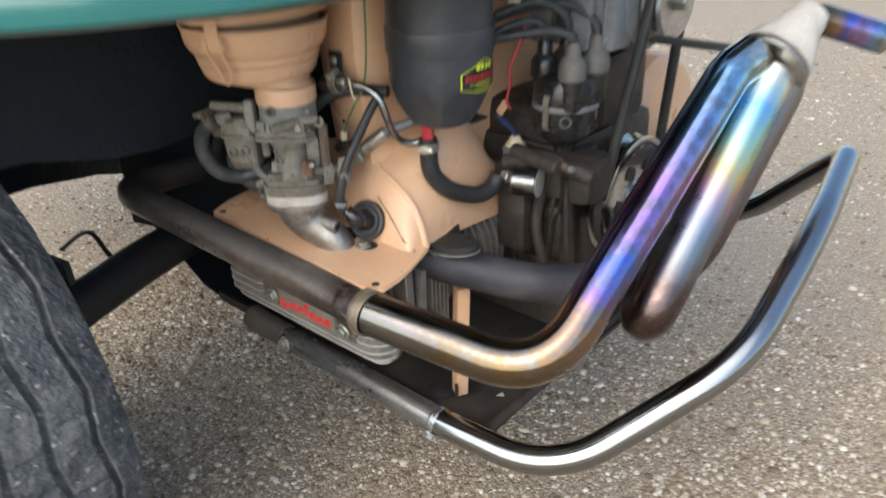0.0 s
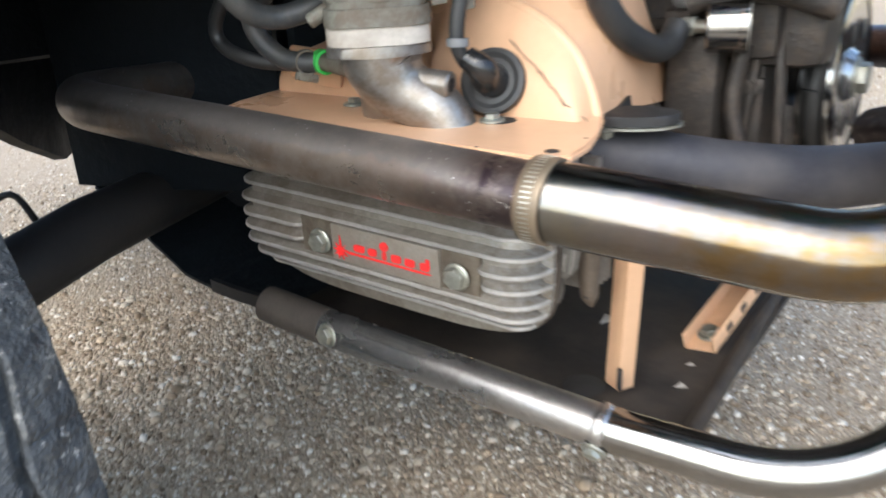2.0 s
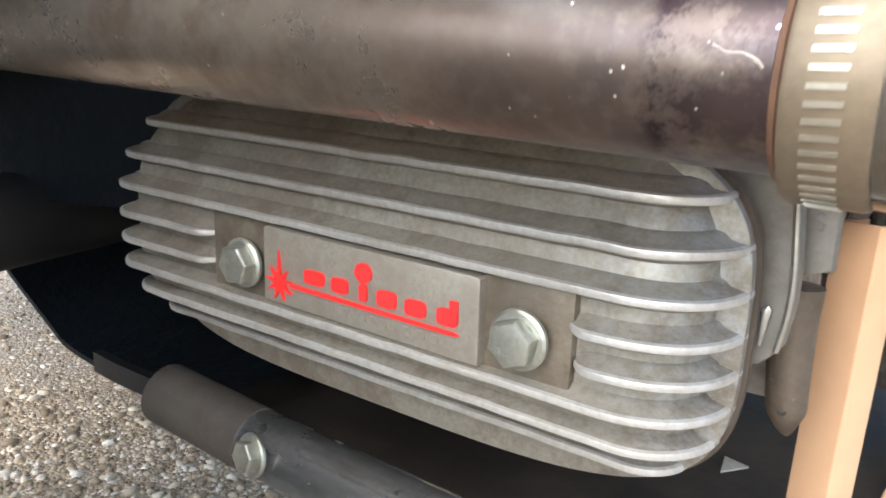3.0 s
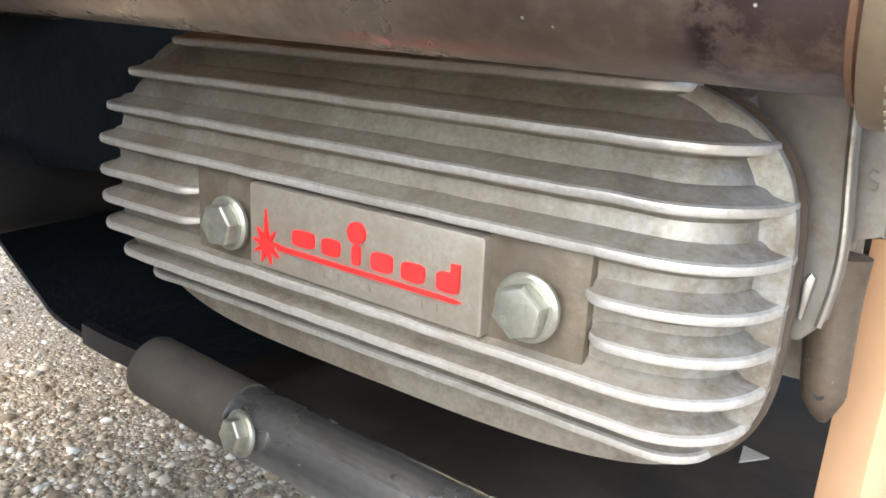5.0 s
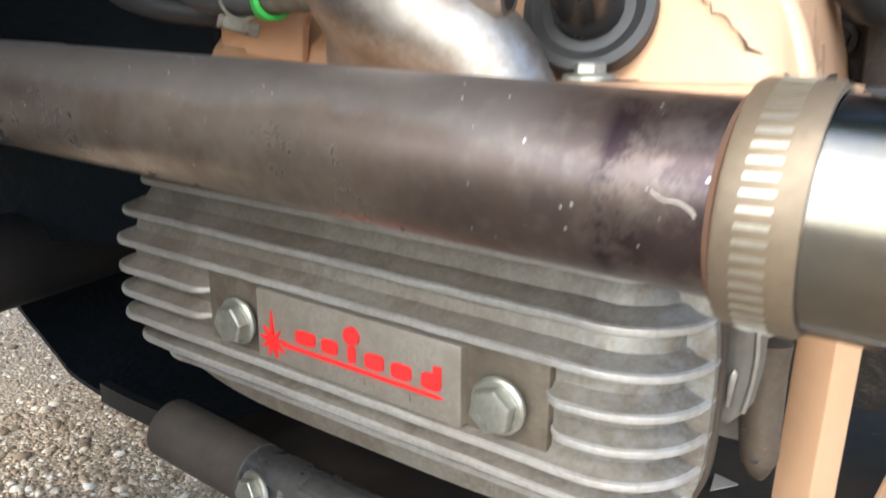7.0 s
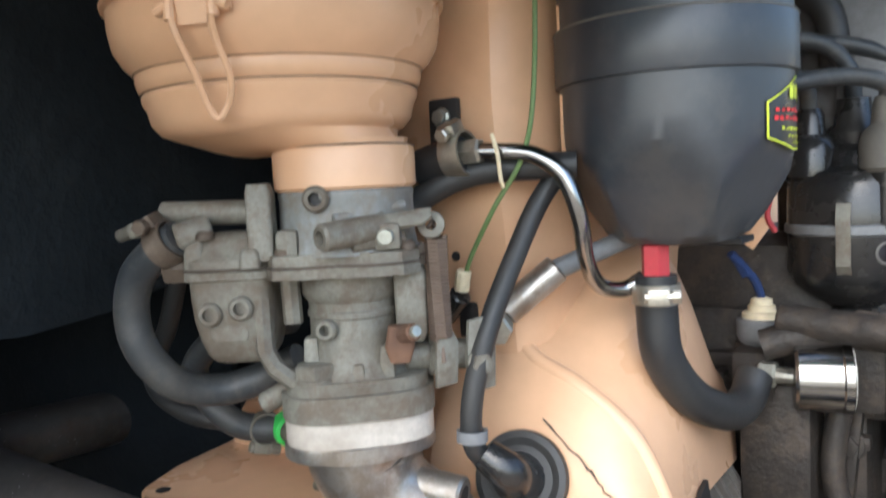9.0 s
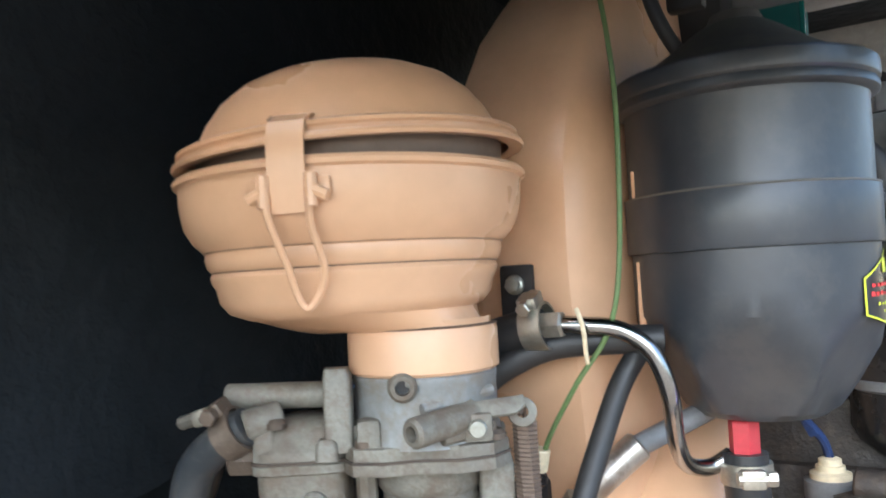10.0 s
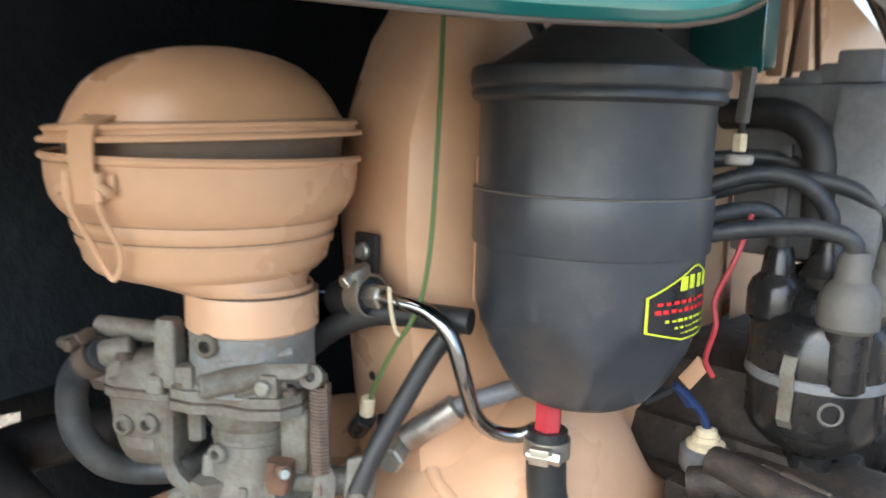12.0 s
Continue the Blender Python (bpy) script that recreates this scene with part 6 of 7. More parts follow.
# ---------------------------------------------------------------- oil filter canister
def canister():
    k = thing("oil_filter_canister", (0.138, 0.15, 0.69), "black enamelled bypass oil filter canister with a yellow edged label", "oil filter")
    c = (0.138, 0.15, 0)
    body = [(0.0, 0.7028), (0.026, 0.7030), (0.0325, 0.7042), (0.0400, 0.7085), (0.0500, 0.7200), (0.0568, 0.7310), (0.0608, 0.7410), (0.0629, 0.7510), (0.0636, 0.7600), (0.0640, 0.772), (0.0640, 0.7935), (0.0660, 0.7940), (0.0664, 0.7955), (0.0664, 0.8230), (0.0660, 0.8245), (0.0642, 0.8250), (0.0640, 0.8270), (0.0640, 0.868), (0.0645, 0.8720)]
    bm = lathe(body, c, (0, 0, 1), 96)
    # pressed flats round the tapered foot
    for v in bm.verts:
        w = v.co - V((0.138, 0.15, v.co.z))
        if v.co.z < 0.757 and w.length > 0.01:
            a = math.atan2(w.y, w.x) + 0.35
            flat = (0.757 - v.co.z) * 0.52
            side = math.pi / 3
            off = (a + side / 2) % side - side / 2
            reach = (0.0622 - flat) / math.cos(off)
            if w.length > reach:
                v.co.x, v.co.y = 0.138 + w.x * reach / w.length, 0.15 + w.y * reach / w.length
    part("body", bm, CANISTER, k, sharp=24.0)
    part("rim", lathe([(0.064, 0.871), (0.0675, 0.872), (0.0690, 0.8735), (0.0690, 0.8765), (0.0682, 0.878), (0.0695, 0.8795), (0.0700, 0.8830), (0.0695, 0.8880), (0.0680, 0.8895), (0.0650, 0.8895), (0.0640, 0.8880)], c, (0, 0, 1), 72), CANISTER, k)
    part("cone_lid", lathe([(0.0655, 0.8875), (0.060, 0.890), (0.040, 0.9035), (0.022, 0.9165), (0.016, 0.920), (0.013, 0.926), (0, 0.926)], c, (0, 0, 1), 72), LID_DUST, k, "dusty conical lid")
    part("band_edge", lathe([(0.0664, 0.8236), (0.0668, 0.8242), (0.0664, 0.8248)], c, (0, 0, 1), 72), BOOT, k, "pale worn band edge")
    # label wrapped on the wall
    def patch(pts, r, step=6):
        """A flat outline in (turn in radians, height), wrapped round the can."""
        bm = bmesh.new()
        fine = []
        for i, (a, z) in enumerate(pts):
            b, w = pts[(i + 1) % len(pts)]
            fine += [(a + (b - a) * q / step, z + (w - z) * q / step) for q in range(step)]
        f = bm.faces.new([bm.verts.new((a, z, 0)) for a, z in fine])
        bmesh.ops.triangulate(bm, faces=[f])
        bmesh.ops.subdivide_edges(bm, edges=[e for e in bm.edges if e.calc_length() > 0.15], cuts=3)
        for v in bm.verts:
            a, z = v.co.x, v.co.y
            v.co = V((0.138 + r * math.cos(a), 0.15 + r * math.sin(a), z))
        return bm
    a0 = math.radians(-28)
    w = 1.15
    lift = lambda z: 0.771 + 0.80 * (z - 0.758)
    hexa = [(a0, 0.741), (a0, 0.764), (a0 + 0.46 * w, 0.7825), (a0 + 0.54 * w, 0.7825), (a0 + w, 0.764), (a0 + w, 0.741), (a0 + 0.65 * w, 0.7335), (a0 + 0.35 * w, 0.7335)]
    hexa = [(a, lift(z)) for a, z in hexa]

    def inset(pts, f):
        ca = sum(p[0] for p in pts) / len(pts)
        cz = sum(p[1] for p in pts) / len(pts)
        return [(ca + (a - ca) * f, cz + (z - cz) * f) for a, z in pts]
    part("label", patch(hexa, 0.0643), LABEL, k, "black label")
    bm = bmesh.new()
    rows = []
    outer, inner = inset(hexa, 0.985), inset(hexa, 0.94)
    for i in range(len(hexa) + 1):
        p, q = outer[i % 8], inner[i % 8]
        nx, nq = outer[(i + 1) % 8], inner[(i + 1) % 8]
        for s in range(6 if i < len(hexa) else 1):
            u = s / 6
            rows.append([(p[0] + (nx[0] - p[0]) * u, p[1] + (nx[1] - p[1]) * u), (q[0] + (nq[0] - q[0]) * u, q[1] + (nq[1] - q[1]) * u)])
    part("label_border", loft([[(0.138 + 0.0646 * math.cos(a), 0.15 + 0.0646 * math.sin(a), z) for a, z in r] for r in rows]), YELLOW, k, "yellow border line")
    rng = random.Random(8)
    for u0, u1, z0, z1, n, mat in ((0.30, 0.72, 0.7665, 0.7765, 4, YELLOW), (0.10, 0.92, 0.7580, 0.7612, 11, RED), (0.08, 0.94, 0.7525, 0.7557, 12, RED), (0.17, 0.83, 0.7462, 0.7486, 10, YELLOW), (0.27, 0.73, 0.7418, 0.7440, 8, YELLOW), (0.34, 0.66, 0.7377, 0.7396, 6, YELLOW)):
        for i in range(n):
            step = (u1 - u0) / n
            p0 = a0 + w * (u0 + step * (i + rng.uniform(0, 0.12)))
            p1 = a0 + w * (u0 + step * (i + rng.uniform(0.6, 0.85)))
            lo, hi = z0 + rng.uniform(0, 0.0006), z1 - rng.uniform(0, 0.0010)
            part("print_bar", loft([[(0.138 + 0.0647 * math.cos(a), 0.15 + 0.0647 * math.sin(a), lift(z)) for z in (lo, hi)] for a in (p0, (p0 + p1) / 2, p1)]), mat, k)
    part("outlet", rod((0.133, 0.128, 0.7035), (0.133, 0.128, 0.678), 0.0080, 6), RED_PLASTIC, k, "red hexagonal outlet fitting")
    part("mount_strap", block((0.112, 0.196, 0.81), (0.03, 0.03, 0.03), 0.004), CANISTER, k)
    part("bracket", block((0.150, 0.190, 0.7005), (0.036, 0.03, 0.004), 0.001), STEEL_DARK, k, "dark bracket under the can")
    return k


canister()


def hoses():
    h = thing("oil_return_hose", (0.14, 0.15, 0.6), "black rubber oil hose with a bright clamp below the canister", "hose")
    part("tube", tube(spline([(0.133, 0.128, 0.686), (0.133, 0.128, 0.666), (0.135, 0.132, 0.637), (0.143, 0.156, 0.609), (0.152, 0.198, 0.590), (0.156, 0.225, 0.591), (0.158, 0.240, 0.604)], 8), 0.0118, 18), RUBBER, h)
    clamp_ring(h, (0.133, 0.128, 0.6755), (0, 0, 1), 0.012, 0.011, BRASS, screw=(0.4, -0.9, 0))
    f = thing("fuel_hose", (-0.05, -0.06, 0.7), "thick dusty black hose looping down with a green band", "hose")
    part("tube", tube(spline([(-0.046, -0.054, 0.7235), (-0.060, -0.0585, 0.7155), (-0.0745, -0.0610, 0.7030), (-0.0815, -0.0610, 0.6850), (-0.0805, -0.0585, 0.6660), (-0.0770, -0.0480, 0.6480), (-0.0745, -0.0330, 0.6375), (-0.0660, -0.0160, 0.6340), (-0.0500, -0.0020, 0.6390), (-0.0280, 0.0060, 0.6500)], 9), 0.0092, 22), RUBBER_GREY, f)
    clamp_ring(f, (-0.0530, -0.0565, 0.7200), (0.80, 0.28, 0.50), 0.0100, 0.011, GRIME, screw=(-0.5, -0.4, 0.75))
    part("elbow", rod((-0.0480, -0.0550, 0.7225), (-0.0380, -0.0400, 0.7260), 0.0078, 14), ZINC_CAST, f)
    part("bleed_nut", rod((-0.0600, -0.0630, 0.7300), (-0.0780, -0.0665, 0.7250), 0.0034, 8), BRASS, f)
    part("bleed_block", block((-0.0640, -0.0630, 0.7285), (0.012, 0.008, 0.008), 0.002, pose(0, 0, 0, 0, -14, 20)), BRASS, f)
    v = thing("vacuum_hose", (-0.12, 0.04, 0.6), "dusty black hose with a green band at the manifold", "hose")
    part("tube", tube(spline([(-0.090, 0.041, 0.591), (-0.099, 0.035, 0.591), (-0.118, 0.028, 0.595), (-0.136, 0.022, 0.611), (-0.140, 0.018, 0.630), (-0.125, 0.018, 0.646), (-0.095, 0.016, 0.660), (-0.045, 0.016, 0.670)], 8), 0.0088, 16), RUBBER_GREY, v)
    part("green_band", lathe([(0.0085, -0.006), (0.0108, -0.005), (0.0108, 0.005), (0.0085, 0.006)], (-0.083, 0.0435, 0.591), (1, -0.35, -0.05), 24), GREEN, v, "bright green rubber band")
    clamp_ring(v, (-0.097, 0.0365, 0.591), (0.85, -0.5, 0.0), 0.0094, 0.009, ZINC_CAST, screw=(0, -0.3, -1))
    n = thing("fuel_line", (-0.18, 0.03, 0.6), "thin black fuel line looping in front of the firewall", "hose")
    part("tube", tube(spline([(-0.150, 0.02, 0.70), (-0.180, 0.028, 0.655), (-0.205, 0.03, 0.622), (-0.200, 0.032, 0.602), (-0.165, 0.036, 0.590), (-0.125, 0.055, 0.585)], 8), 0.0068, 14), RUBBER, n)
    b = thing("breather_hose", (0.06, 0.07, 0.74), "black rubber breather hose behind the carburettor", "hose")
    part("tube", tube(spline([(0.010, 0.048, 0.722), (0.030, 0.055, 0.738), (0.052, 0.066, 0.748), (0.078, 0.078, 0.750), (0.105, 0.090, 0.750)], 7), 0.0075, 14), RUBBER, b)
    w = thing("spark_plug_lead", (0.07, 0.05, 0.65), "black spark plug lead into a rubber sealed boot", "cable")
    part("lead", tube(spline([(0.098, 0.092, 0.752), (0.086, 0.080, 0.730), (0.079, 0.064, 0.702), (0.074, 0.046, 0.672), (0.070, 0.032, 0.637), (0.069, 0.030, 0.611), (0.072, 0.038, 0.596)], 8), 0.0058, 14), RUBBER, w)
    d = V((0.25, -0.93, 0.35)).normalized()
    q = V((0.0765, 0.066, 0.579))
    part("seal_ring", lathe([(0, 0.005), (0.012, 0.005), (0.018, 0.004), (0.022, 0.006), (0.0255, 0.005), (0.0265, 0.001), (0.0255, -0.004), (0, -0.004)], q, d, 36), RUBBER, w, "thick round rubber seal")
    part("plug_boot", tube(spline([q + d * 0.002, q + d * 0.016, q + d * 0.028 + V((0, 0, 0.004)), V((0.072, 0.036, 0.602))], 5), lambda s: 0.0145 - 0.006 * s, 18), BAKELITE, w)
    part("cable_tie", lathe([(0.0068, -0.003), (0.0082, -0.003), (0.0082, 0.003), (0.0068, 0.003)], (0.069, 0.030, 0.613), (0, 0.05, 1), 18), GREY_PLASTIC, w)
    g = thing("green_wire", (0.08, 0.07, 0.8), "thin green wire hanging down the fan shroud", "wire")
    part("lead", tube(spline([(0.062, 0.120, 1.01), (0.078, 0.092, 0.955), (0.089, 0.078, 0.913), (0.094, 0.072, 0.866), (0.092, 0.070, 0.795), (0.085, 0.068, 0.757), (0.066, 0.067, 0.729), (0.050, 0.067, 0.703), (0.043, 0.068, 0.688)], 7), 0.0014, 8), GREEN_WIRE, g)
    part("terminal", rod((0.044, 0.067, 0.694), (0.041, 0.068, 0.682), 0.0045, 10), CREAM, g)
    part("switch", rod((0.040, 0.069, 0.680), (0.024, 0.074, 0.665), 0.0065, 12), BAKELITE, g)
    p = thing("chrome_oil_pipe", (0.09, 0.08, 0.72), "bent bright metal oil pipe with a clamped rubber end", "pipe")
    part("pipe", tube(spline([(0.052, 0.060, 0.760), (0.072, 0.064, 0.759), (0.090, 0.070, 0.756), (0.104, 0.075, 0.744), (0.110, 0.080, 0.722), (0.108, 0.092, 0.697), (0.108, 0.108, 0.682), (0.116, 0.122, 0.678), (0.126, 0.128, 0.684)], 9), 0.0046, 16), CHROME, p)
    part("rubber_end", rod((0.022, 0.060, 0.752), (0.052, 0.060, 0.760), 0.011, 16), RUBBER, p)
    clamp_ring(p, (0.049, 0.060, 0.759), (1, 0.05, 0.1), 0.0112, 0.012, BRASS, screw=(0, -0.4, 1))
    part("coupling", rod((0.050, 0.060, 0.7595), (0.063, 0.0615, 0.760), 0.0072, 6), BRASS, p, "dull brass hexagon coupling")
    part("cable_tie", tube(spline([(0.072, 0.058, 0.768), (0.076, 0.056, 0.758), (0.075, 0.060, 0.745), (0.074, 0.064, 0.740)], 4), 0.0012, 8), CREAM, p, "pale cable tie")
    part("wall_bracket", block((0.030, 0.076, 0.775), (0.020, 0.005, 0.034), 0.002), STEEL_DARK, p)
    hex_bolt(p, (0.030, 0.0735, 0.781), (0, -1, 0), 0.0045, 0.0055)
    t = thing("throttle_linkage", (0.07, 0.09, 0.67), "grey metal throttle rod with a ball joint", "linkage")
    part("rod", rod((0.082, 0.100, 0.690), (0.13, 0.16, 0.715), 0.006, 12), GREY_PLASTIC, t)
    part("socket", rod((0.060, 0.083, 0.668), (0.085, 0.102, 0.692), 0.0085, 14), ALU_BRIGHT, t)
    part("ball_nut", rod((0.064, 0.066, 0.660), (0.056, 0.080, 0.664), 0.0095, 6), ZINC, t)


hoses()


# ---------------------------------------------------------------- oil sender, gauge, distributor, ignition
def gauge_and_sender():
    s = thing("oil_pressure_sender", (0.152, 0.287, 0.60), "grey oil pressure sender with a cream plastic terminal", "sender")
    c = (0.152, 0.288, 0)
    part("cap", lathe([(0.004, 0.650), (0.0075, 0.6485), (0.0075, 0.6445), (0.0095, 0.644), (0.0095, 0.6405), (0.0135, 0.639), (0.0135, 0.634)], c, (0, 0, 1), 24), CREAM, s, "cream terminal cap")
    part("body", lathe([(0.011, 0.636), (0.0175, 0.634), (0.0175, 0.622), (0.0155, 0.618), (0.010, 0.614), (0.012, 0.60), (0, 0.60)], c, (0, 0, 1), 24), GREY_PLASTIC, s)
    part("tee", block((0.152, 0.278, 0.598), (0.03, 0.04, 0.036), 0.006), IRON, s)
    part("wire", tube(spline([(0.152, 0.288, 0.650), (0.149, 0.280, 0.664), (0.138, 0.262, 0.684)], 5), 0.003, 8), BLUE, s)
    part("spade", block((0.143, 0.272, 0.673), (0.006, 0.006, 0.014), 0.001, pose(0, 0, 0, 30, -20, 0)), BLUE, s)
    g = thing("pressure_gauge", (0.19, 0.25, 0.60), "small chrome cased oil pressure gauge facing rearward", "gauge")
    ax = V((1, 0.28, 0.0)).normalized()
    part("nut", rod((0.158, 0.252, 0.603), (0.170, 0.2515, 0.603), 0.009, 6), ZINC, g)
    part("stem", rod((0.168, 0.2515, 0.603), (0.182, 0.251, 0.603), 0.006, 12), BRASS, g)
    part("case", lathe([(0, 0), (0.021, 0), (0.0225, 0.002), (0.0225, 0.028), (0.0235, 0.029), (0.0235, 0.034), (0.021, 0.035), (0, 0.033)], (0.180, 0.251, 0.603), ax, 36), CHROME, g)
    part("face", lathe([(0, 0.0355), (0.0205, 0.0355), (0.0205, 0.034)], (0.180, 0.251, 0.603), ax, 30), DIAL, g, "pale dial face")


gauge_and_sender()


def distributor():
    d = thing("distributor", (0.207, 0.328, 0.62), "black distributor with a dusty bakelite cap and clip", "distributor")
    c = (0.207, 0.328, 0)
    part("body", lathe([(0.016, 0.60), (0.016, 0.640), (0.030, 0.648), (0.040, 0.657), (0.0440, 0.666), (0.0440, 0.694), (0.042, 0.697)], c, (0, 0, 1), 40), BAKELITE, d)
    part("base_ring", lathe([(0.0436, 0.693), (0.0462, 0.695), (0.0462, 0.7005), (0.0436, 0.702)], c, (0, 0, 1), 40), GREY_PLASTIC, d)
    part("cap", lathe([(0.0445, 0.701), (0.0440, 0.728), (0.0385, 0.737), (0.0300, 0.741), (0.026, 0.752), (0.0200, 0.756), (0.014, 0.757), (0.014, 0.762), (0, 0.762)], c, (0, 0, 1), 40), BAKELITE, d)
    for i, (x, y, h) in enumerate(((0.231, 0.303, 0.0), (0.240, 0.345, 0.004), (0.199, 0.356, 0.004), (0.181, 0.312, -0.004))):
        p = V((x, y, 0.716 + h))
        part("tower", rod(p - V((0, 0, 0.02)), p + V((0, 0, 0.034)), 0.0150, 18), BAKELITE, d)
        part("tower_boot", lathe([(0.0160, 0.0), (0.0185, 0.003), (0.0185, 0.020), (0.0160, 0.027), (0.0110, 0.032), (0.0095, 0.046), (0.008, 0.050), (0, 0.050)], p + V((0, 0, 0.020)), (0, 0, 1), 20), BOOT if i in (0, 1) else BAKELITE, d, "dusty grey rubber boot" if i in (0, 1) else "")
    part("tower_boot", lathe([(0.016, 0.0), (0.0175, 0.016), (0.013, 0.022), (0.011, 0.040), (0, 0.042)], (0.207, 0.328, 0.748), (0, 0, 1), 24), BAKELITE, d)
    o = V((0.05, -1, 0)).normalized()
    p = V((0.204, 0.328, 0)) + o * 0.0465
    rows = [[p + V((s, dy, z)) for s in (-0.0045, -0.003, 0.003, 0.0045)] for dy, z in ((0.004, 0.666), (-0.002, 0.674), (-0.001, 0.694), (-0.003, 0.706), (0.001, 0.716), (0.006, 0.718))]
    part("spring_clip", thicken(loft(rows), 0.0015), ZINC_CAST, d, "bent metal spring clip")
    part("badge", lathe([(0.006, 0.0), (0.0072, 0.0008), (0.0082, 0.0)], V((0.207, 0.328, 0.682)) + V((0.55, -0.835, 0)) * 0.0438, (0.6, -0.8, 0), 20), BOOT, d, "small round maker's plate")
    v = thing("vacuum_advance", (0.25, 0.30, 0.63), "rusty metal bracket and rod beside the distributor", "linkage")
    part("arm", rod((0.20, 0.268, 0.640), (0.262, 0.258, 0.634), 0.0062, 12), GRIME, v)
    part("rod_end", rod((0.215, 0.262, 0.640), (0.246, 0.258, 0.637), 0.0085, 14), GRIME, v)
    part("end_knob", rod((0.258, 0.2585, 0.6345), (0.268, 0.257, 0.6335), 0.0045, 12), ZINC, v, "bright end knob")
    w = thing("ignition_leads", (0.19, 0.31, 0.8), "thick black ignition leads arching from the distributor cap", "cable", "ignition leads")
    for pts in ([(0.231, 0.303, 0.780), (0.229, 0.297, 0.794), (0.208, 0.285, 0.800), (0.178, 0.262, 0.797), (0.140, 0.235, 0.788), (0.115, 0.22, 0.78)],
                [(0.240, 0.345, 0.784), (0.238, 0.342, 0.803), (0.216, 0.335, 0.822), (0.180, 0.318, 0.828), (0.135, 0.29, 0.815), (0.11, 0.26, 0.80)],
                [(0.199, 0.356, 0.784), (0.197, 0.357, 0.81), (0.180, 0.352, 0.832), (0.15, 0.34, 0.84), (0.11, 0.31, 0.835)],
                [(0.207, 0.328, 0.788), (0.205, 0.324, 0.808), (0.190, 0.314, 0.826), (0.165, 0.298, 0.830), (0.130, 0.27, 0.815)],
                [(0.181, 0.312, 0.776), (0.180, 0.308, 0.796), (0.172, 0.300, 0.806), (0.155, 0.280, 0.804), (0.13, 0.25, 0.79)]):
        part("lead", tube(spline(pts, 7), 0.0060, 14), RUBBER_GREY, w)
    r = thing("red_wire", (0.17, 0.25, 0.75), "thin red wire hanging beside the oil canister", "wire")
    part("lead", tube(spline([(0.178, 0.27, 0.806), (0.176, 0.258, 0.78), (0.168, 0.250, 0.752), (0.171, 0.248, 0.735), (0.166, 0.248, 0.712), (0.170, 0.252, 0.70)], 6), 0.0019, 8), RED_PLASTIC, r)
    part("tag", block((0.158, 0.250, 0.700), (0.011, 0.0025, 0.022), 0.001, pose(0, 0, 0, 0, 35, 0)), TAN, r)


distributor()


def alternator():
    a = thing("alternator", (0.2, 0.43, 0.72), "dark grey alternator housing with a belt pulley", "alternator")
    bm = lathe([(0, 0.0), (0.06, 0.0), (0.070, 0.008), (0.072, 0.02), (0.072, 0.13), (0.068, 0.145), (0.05, 0.15), (0, 0.15)], (0.12, 0.44, 0.825), (1, 0, 0), 48)
    part("housing", bm, BOX_GREY, a)
    part("regulator_box", block((0.195, 0.372, 0.830), (0.138, 0.05, 0.125), 0.008), BOX_GREY, a, "dark grey box with a stepped top")
    part("box_step", block((0.206, 0.372, 0.903), (0.030, 0.046, 0.022), 0.003), BOX_GREY, a)
    for i in range(3):
        part("box_step", block((0.160 + 0.014 * i, 0.374, 0.890 + 0.0045 * i), (0.018, 0.044, 0.014), 0.003), BOX_GREY, a)
    part("box_cover", block((0.216, 0.342, 0.828), (0.040, 0.016, 0.122), 0.005, pose(0, 0, 0, 0, 3, 0)), BOX_GREY, a, "raised grey cover plate")
    for x, z, w, h in ((0.165, 0.80, 0.010, 0.10), (0.250, 0.83, 0.006, 0.11)):
        part("box_rib", block((x, 0.346, z), (w, 0.006, h), 0.002), BOX_GREY, a)
    for x, z in ((0.150, 0.872), (0.250, 0.872), (0.250, 0.785)):
        part("box_screw", lathe([(0, 0.003), (0.003, 0.003), (0.0045, 0.001), (0.0045, 0)], (x, 0.3465, z), (0, -1, 0), 12), ZINC, a)
    part("stand", block((0.19, 0.44, 0.70), (0.10, 0.12, 0.11), 0.02), IRON, a)
    part("duct_hose", tube(spline([(0.12, 0.34, 0.87), (0.165, 0.335, 0.87), (0.19, 0.335, 0.85), (0.195, 0.335, 0.80)], 6), 0.011, 14), RUBBER, a)
    part("pulley", lathe([(0, 0), (0.05, 0), (0.055, 0.004), (0.046, 0.012), (0.046, 0.016), (0.055, 0.024), (0.05, 0.028), (0, 0.028)], (0.275, 0.44, 0.825), (1, 0, 0), 40), CHROME_DULL, a, "dull pulley")
    part("pulley_nut", rod((0.30, 0.44, 0.825), (0.318, 0.44, 0.825), 0.014, 6), ZINC, a)


alternator()


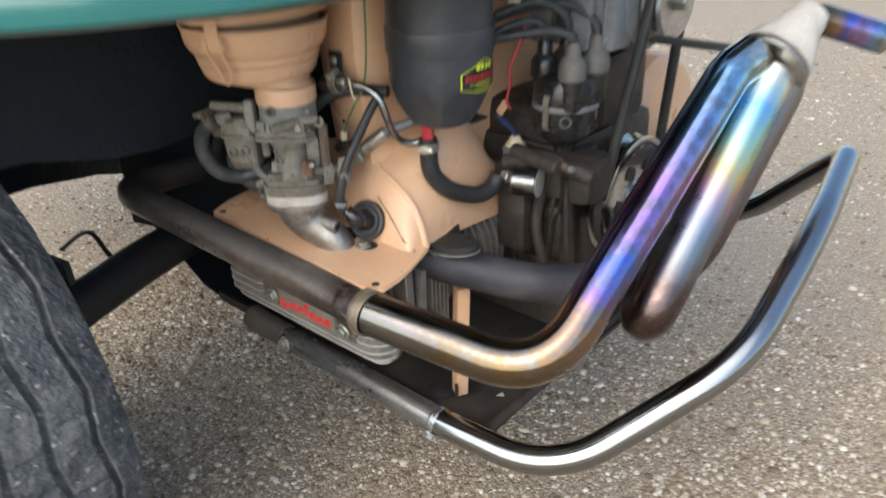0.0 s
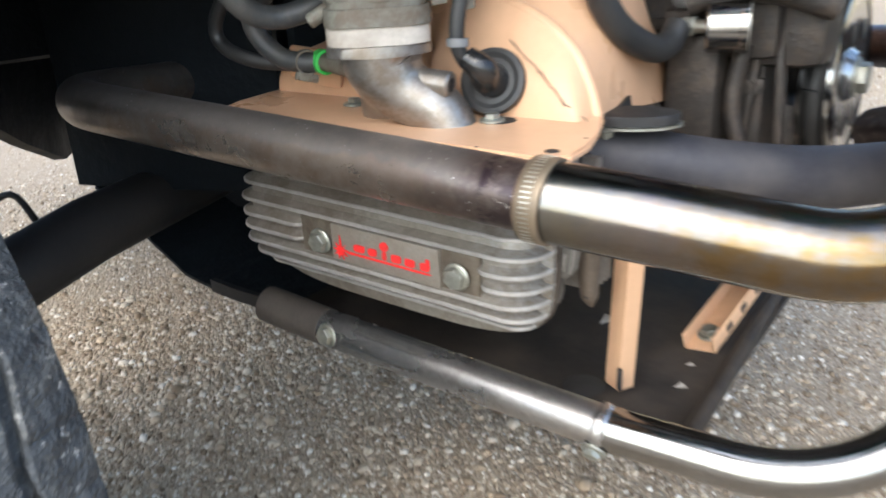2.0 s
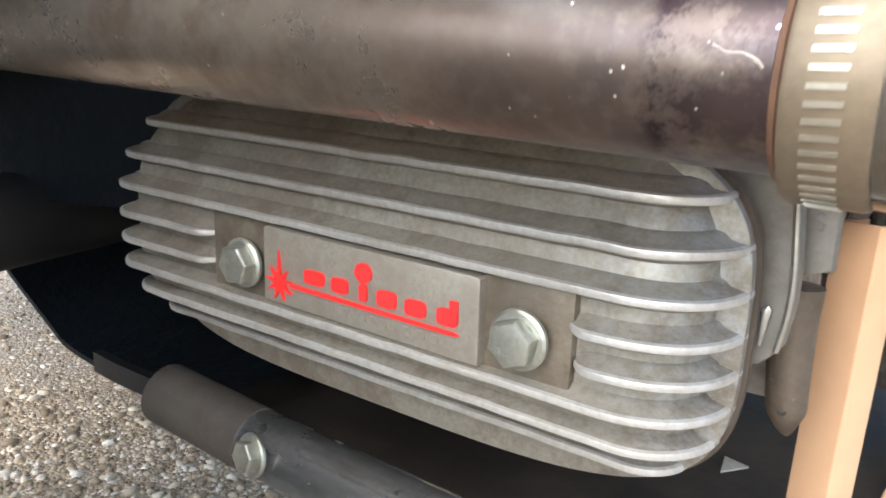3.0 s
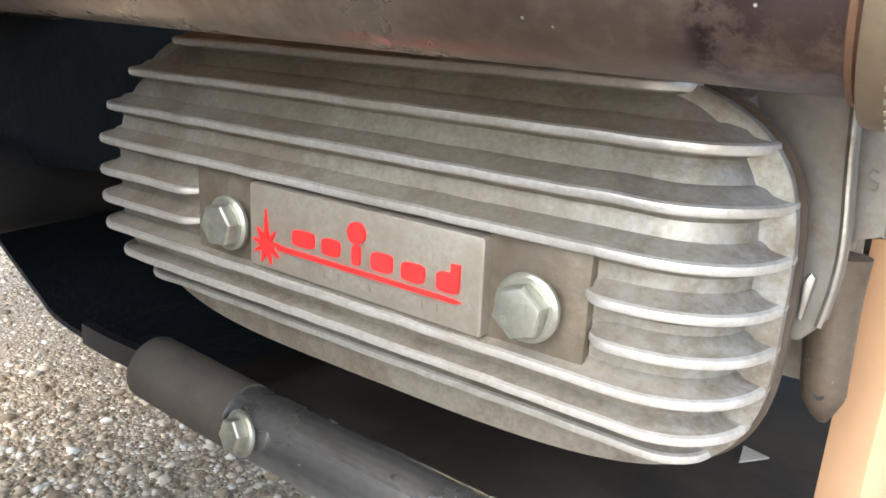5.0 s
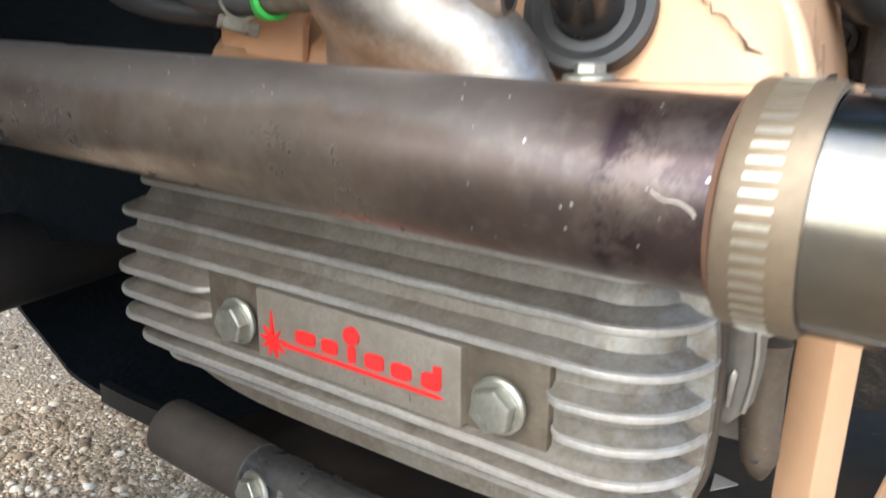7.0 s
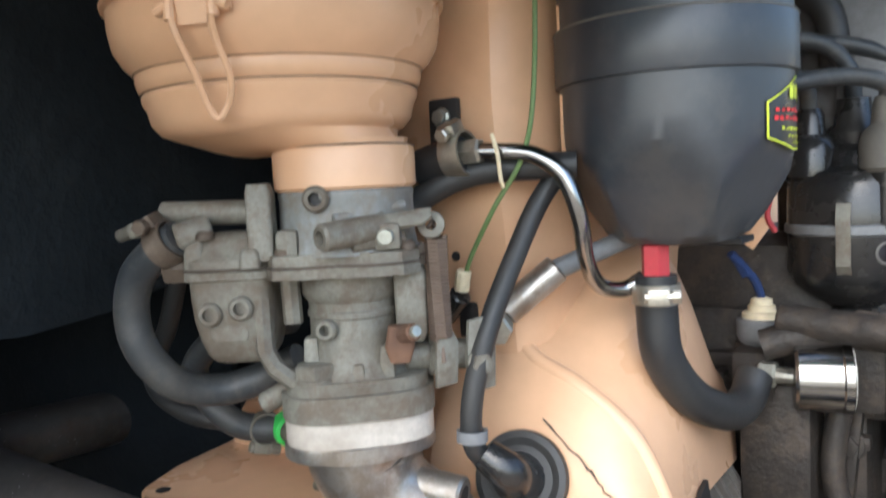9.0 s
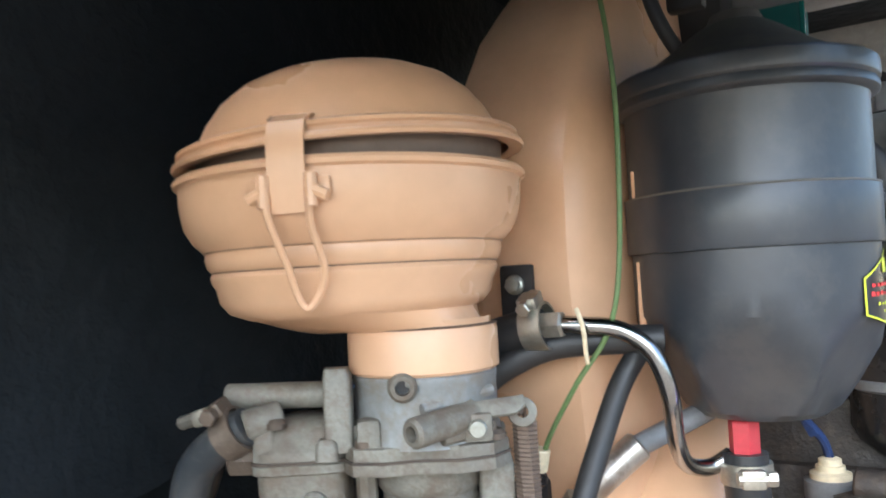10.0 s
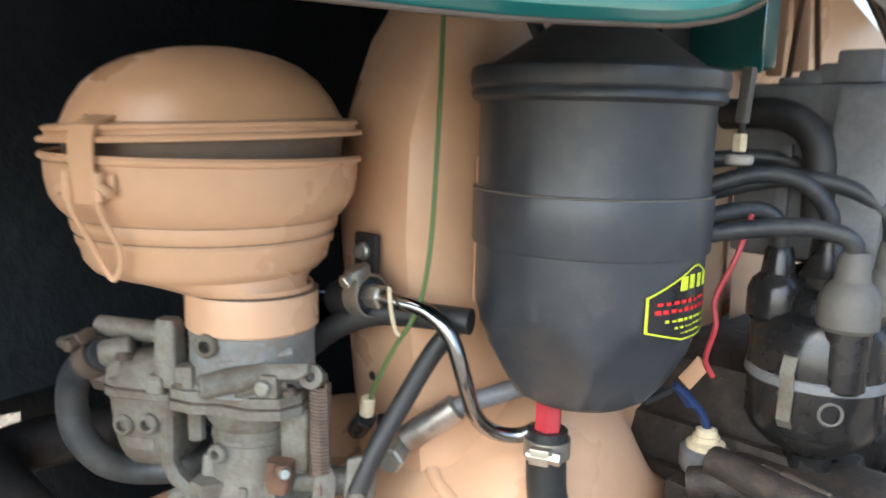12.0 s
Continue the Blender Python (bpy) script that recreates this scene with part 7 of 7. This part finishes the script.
def crank_pulley():
    p = thing("crank_pulley", (0.27, 0.438, 0.44), "bright rimmed crankshaft pulley with drive belt", "pulley")
    at = (0.238, 0.438, 0.535)
    part("rear_rim", lathe([(0.074, 0), (0.092, 0.0), (0.094, 0.002), (0.094, 0.005), (0.078, 0.014)], at, (1, 0, 0), 56), CHROME, p, "bright thin rim")
    part("front_rim", lathe([(0.078, 0.016), (0.094, 0.026), (0.094, 0.031), (0.090, 0.033), (0.082, 0.033)], at, (1, 0, 0), 56), CHROME, p, "bright pulley rim")
    part("web", lathe([(0.084, 0.031), (0.075, 0.032), (0.030, 0.029), (0.024, 0.036), (0, 0.036)], at, (1, 0, 0), 48), CHROME_DULL, p, "dull pulley web")
    for i in range(6):
        a = 2 * math.pi * i / 6
        part("slot", lathe([(0, 0.0345), (0.011, 0.0345), (0.011, 0.033)], V(at) + V((0, 0.052 * math.cos(a), 0.052 * math.sin(a))), (1, 0, 0), 16), STEEL_DARK, p)
    hex_bolt(p, V(at) + V((0.036, 0, 0)), (1, 0, 0), 0.016, 0.020)
    b = thing("drive_belt", (0.26, 0.44, 0.6), "black rubber drive belt between crank and alternator pulleys", "belt")
    way = []
    for k in range(25):
        t = math.pi + math.pi * k / 24
        way.append((0.253, 0.438 + 0.083 * math.cos(t), 0.535 + 0.083 * math.sin(t)))
    for k in range(25):
        t = math.pi * k / 24
        way.append((0.289 - 0.0, 0.44 + 0.049 * math.cos(t), 0.825 + 0.049 * math.sin(t)))
    way.append(way[0])
    part("belt", tube(way, 0.0075, 10), RUBBER, b)


crank_pulley()


# ---------------------------------------------------------------- far side
def right_cylinder_tin():
    t = thing("right_cooling_tin", (0.15, 0.72, 0.55), "tan painted cylinder cover of the far bank", "engine cover")
    part("cover", lathe([(0, -0.12), (0.08, -0.115), (0.105, -0.09), (0.108, 0.07), (0.09, 0.09), (0, 0.095)], (0.085, 0.72, 0.575), (1, 0, 0), 40), TAN, t)
    part("plate", block((0.0, 0.83, 0.553), (0.37, 0.16, 0.005), 0.002), TAN, t)
    h = thing("far_cylinder_head", (0, 0.8, 0.4), "dark far cylinder head and valve cover", "cylinder head")
    part("casting", block((0, 0.78, 0.452), (0.28, 0.16, 0.12), 0.02), IRON, h)


right_cylinder_tin()
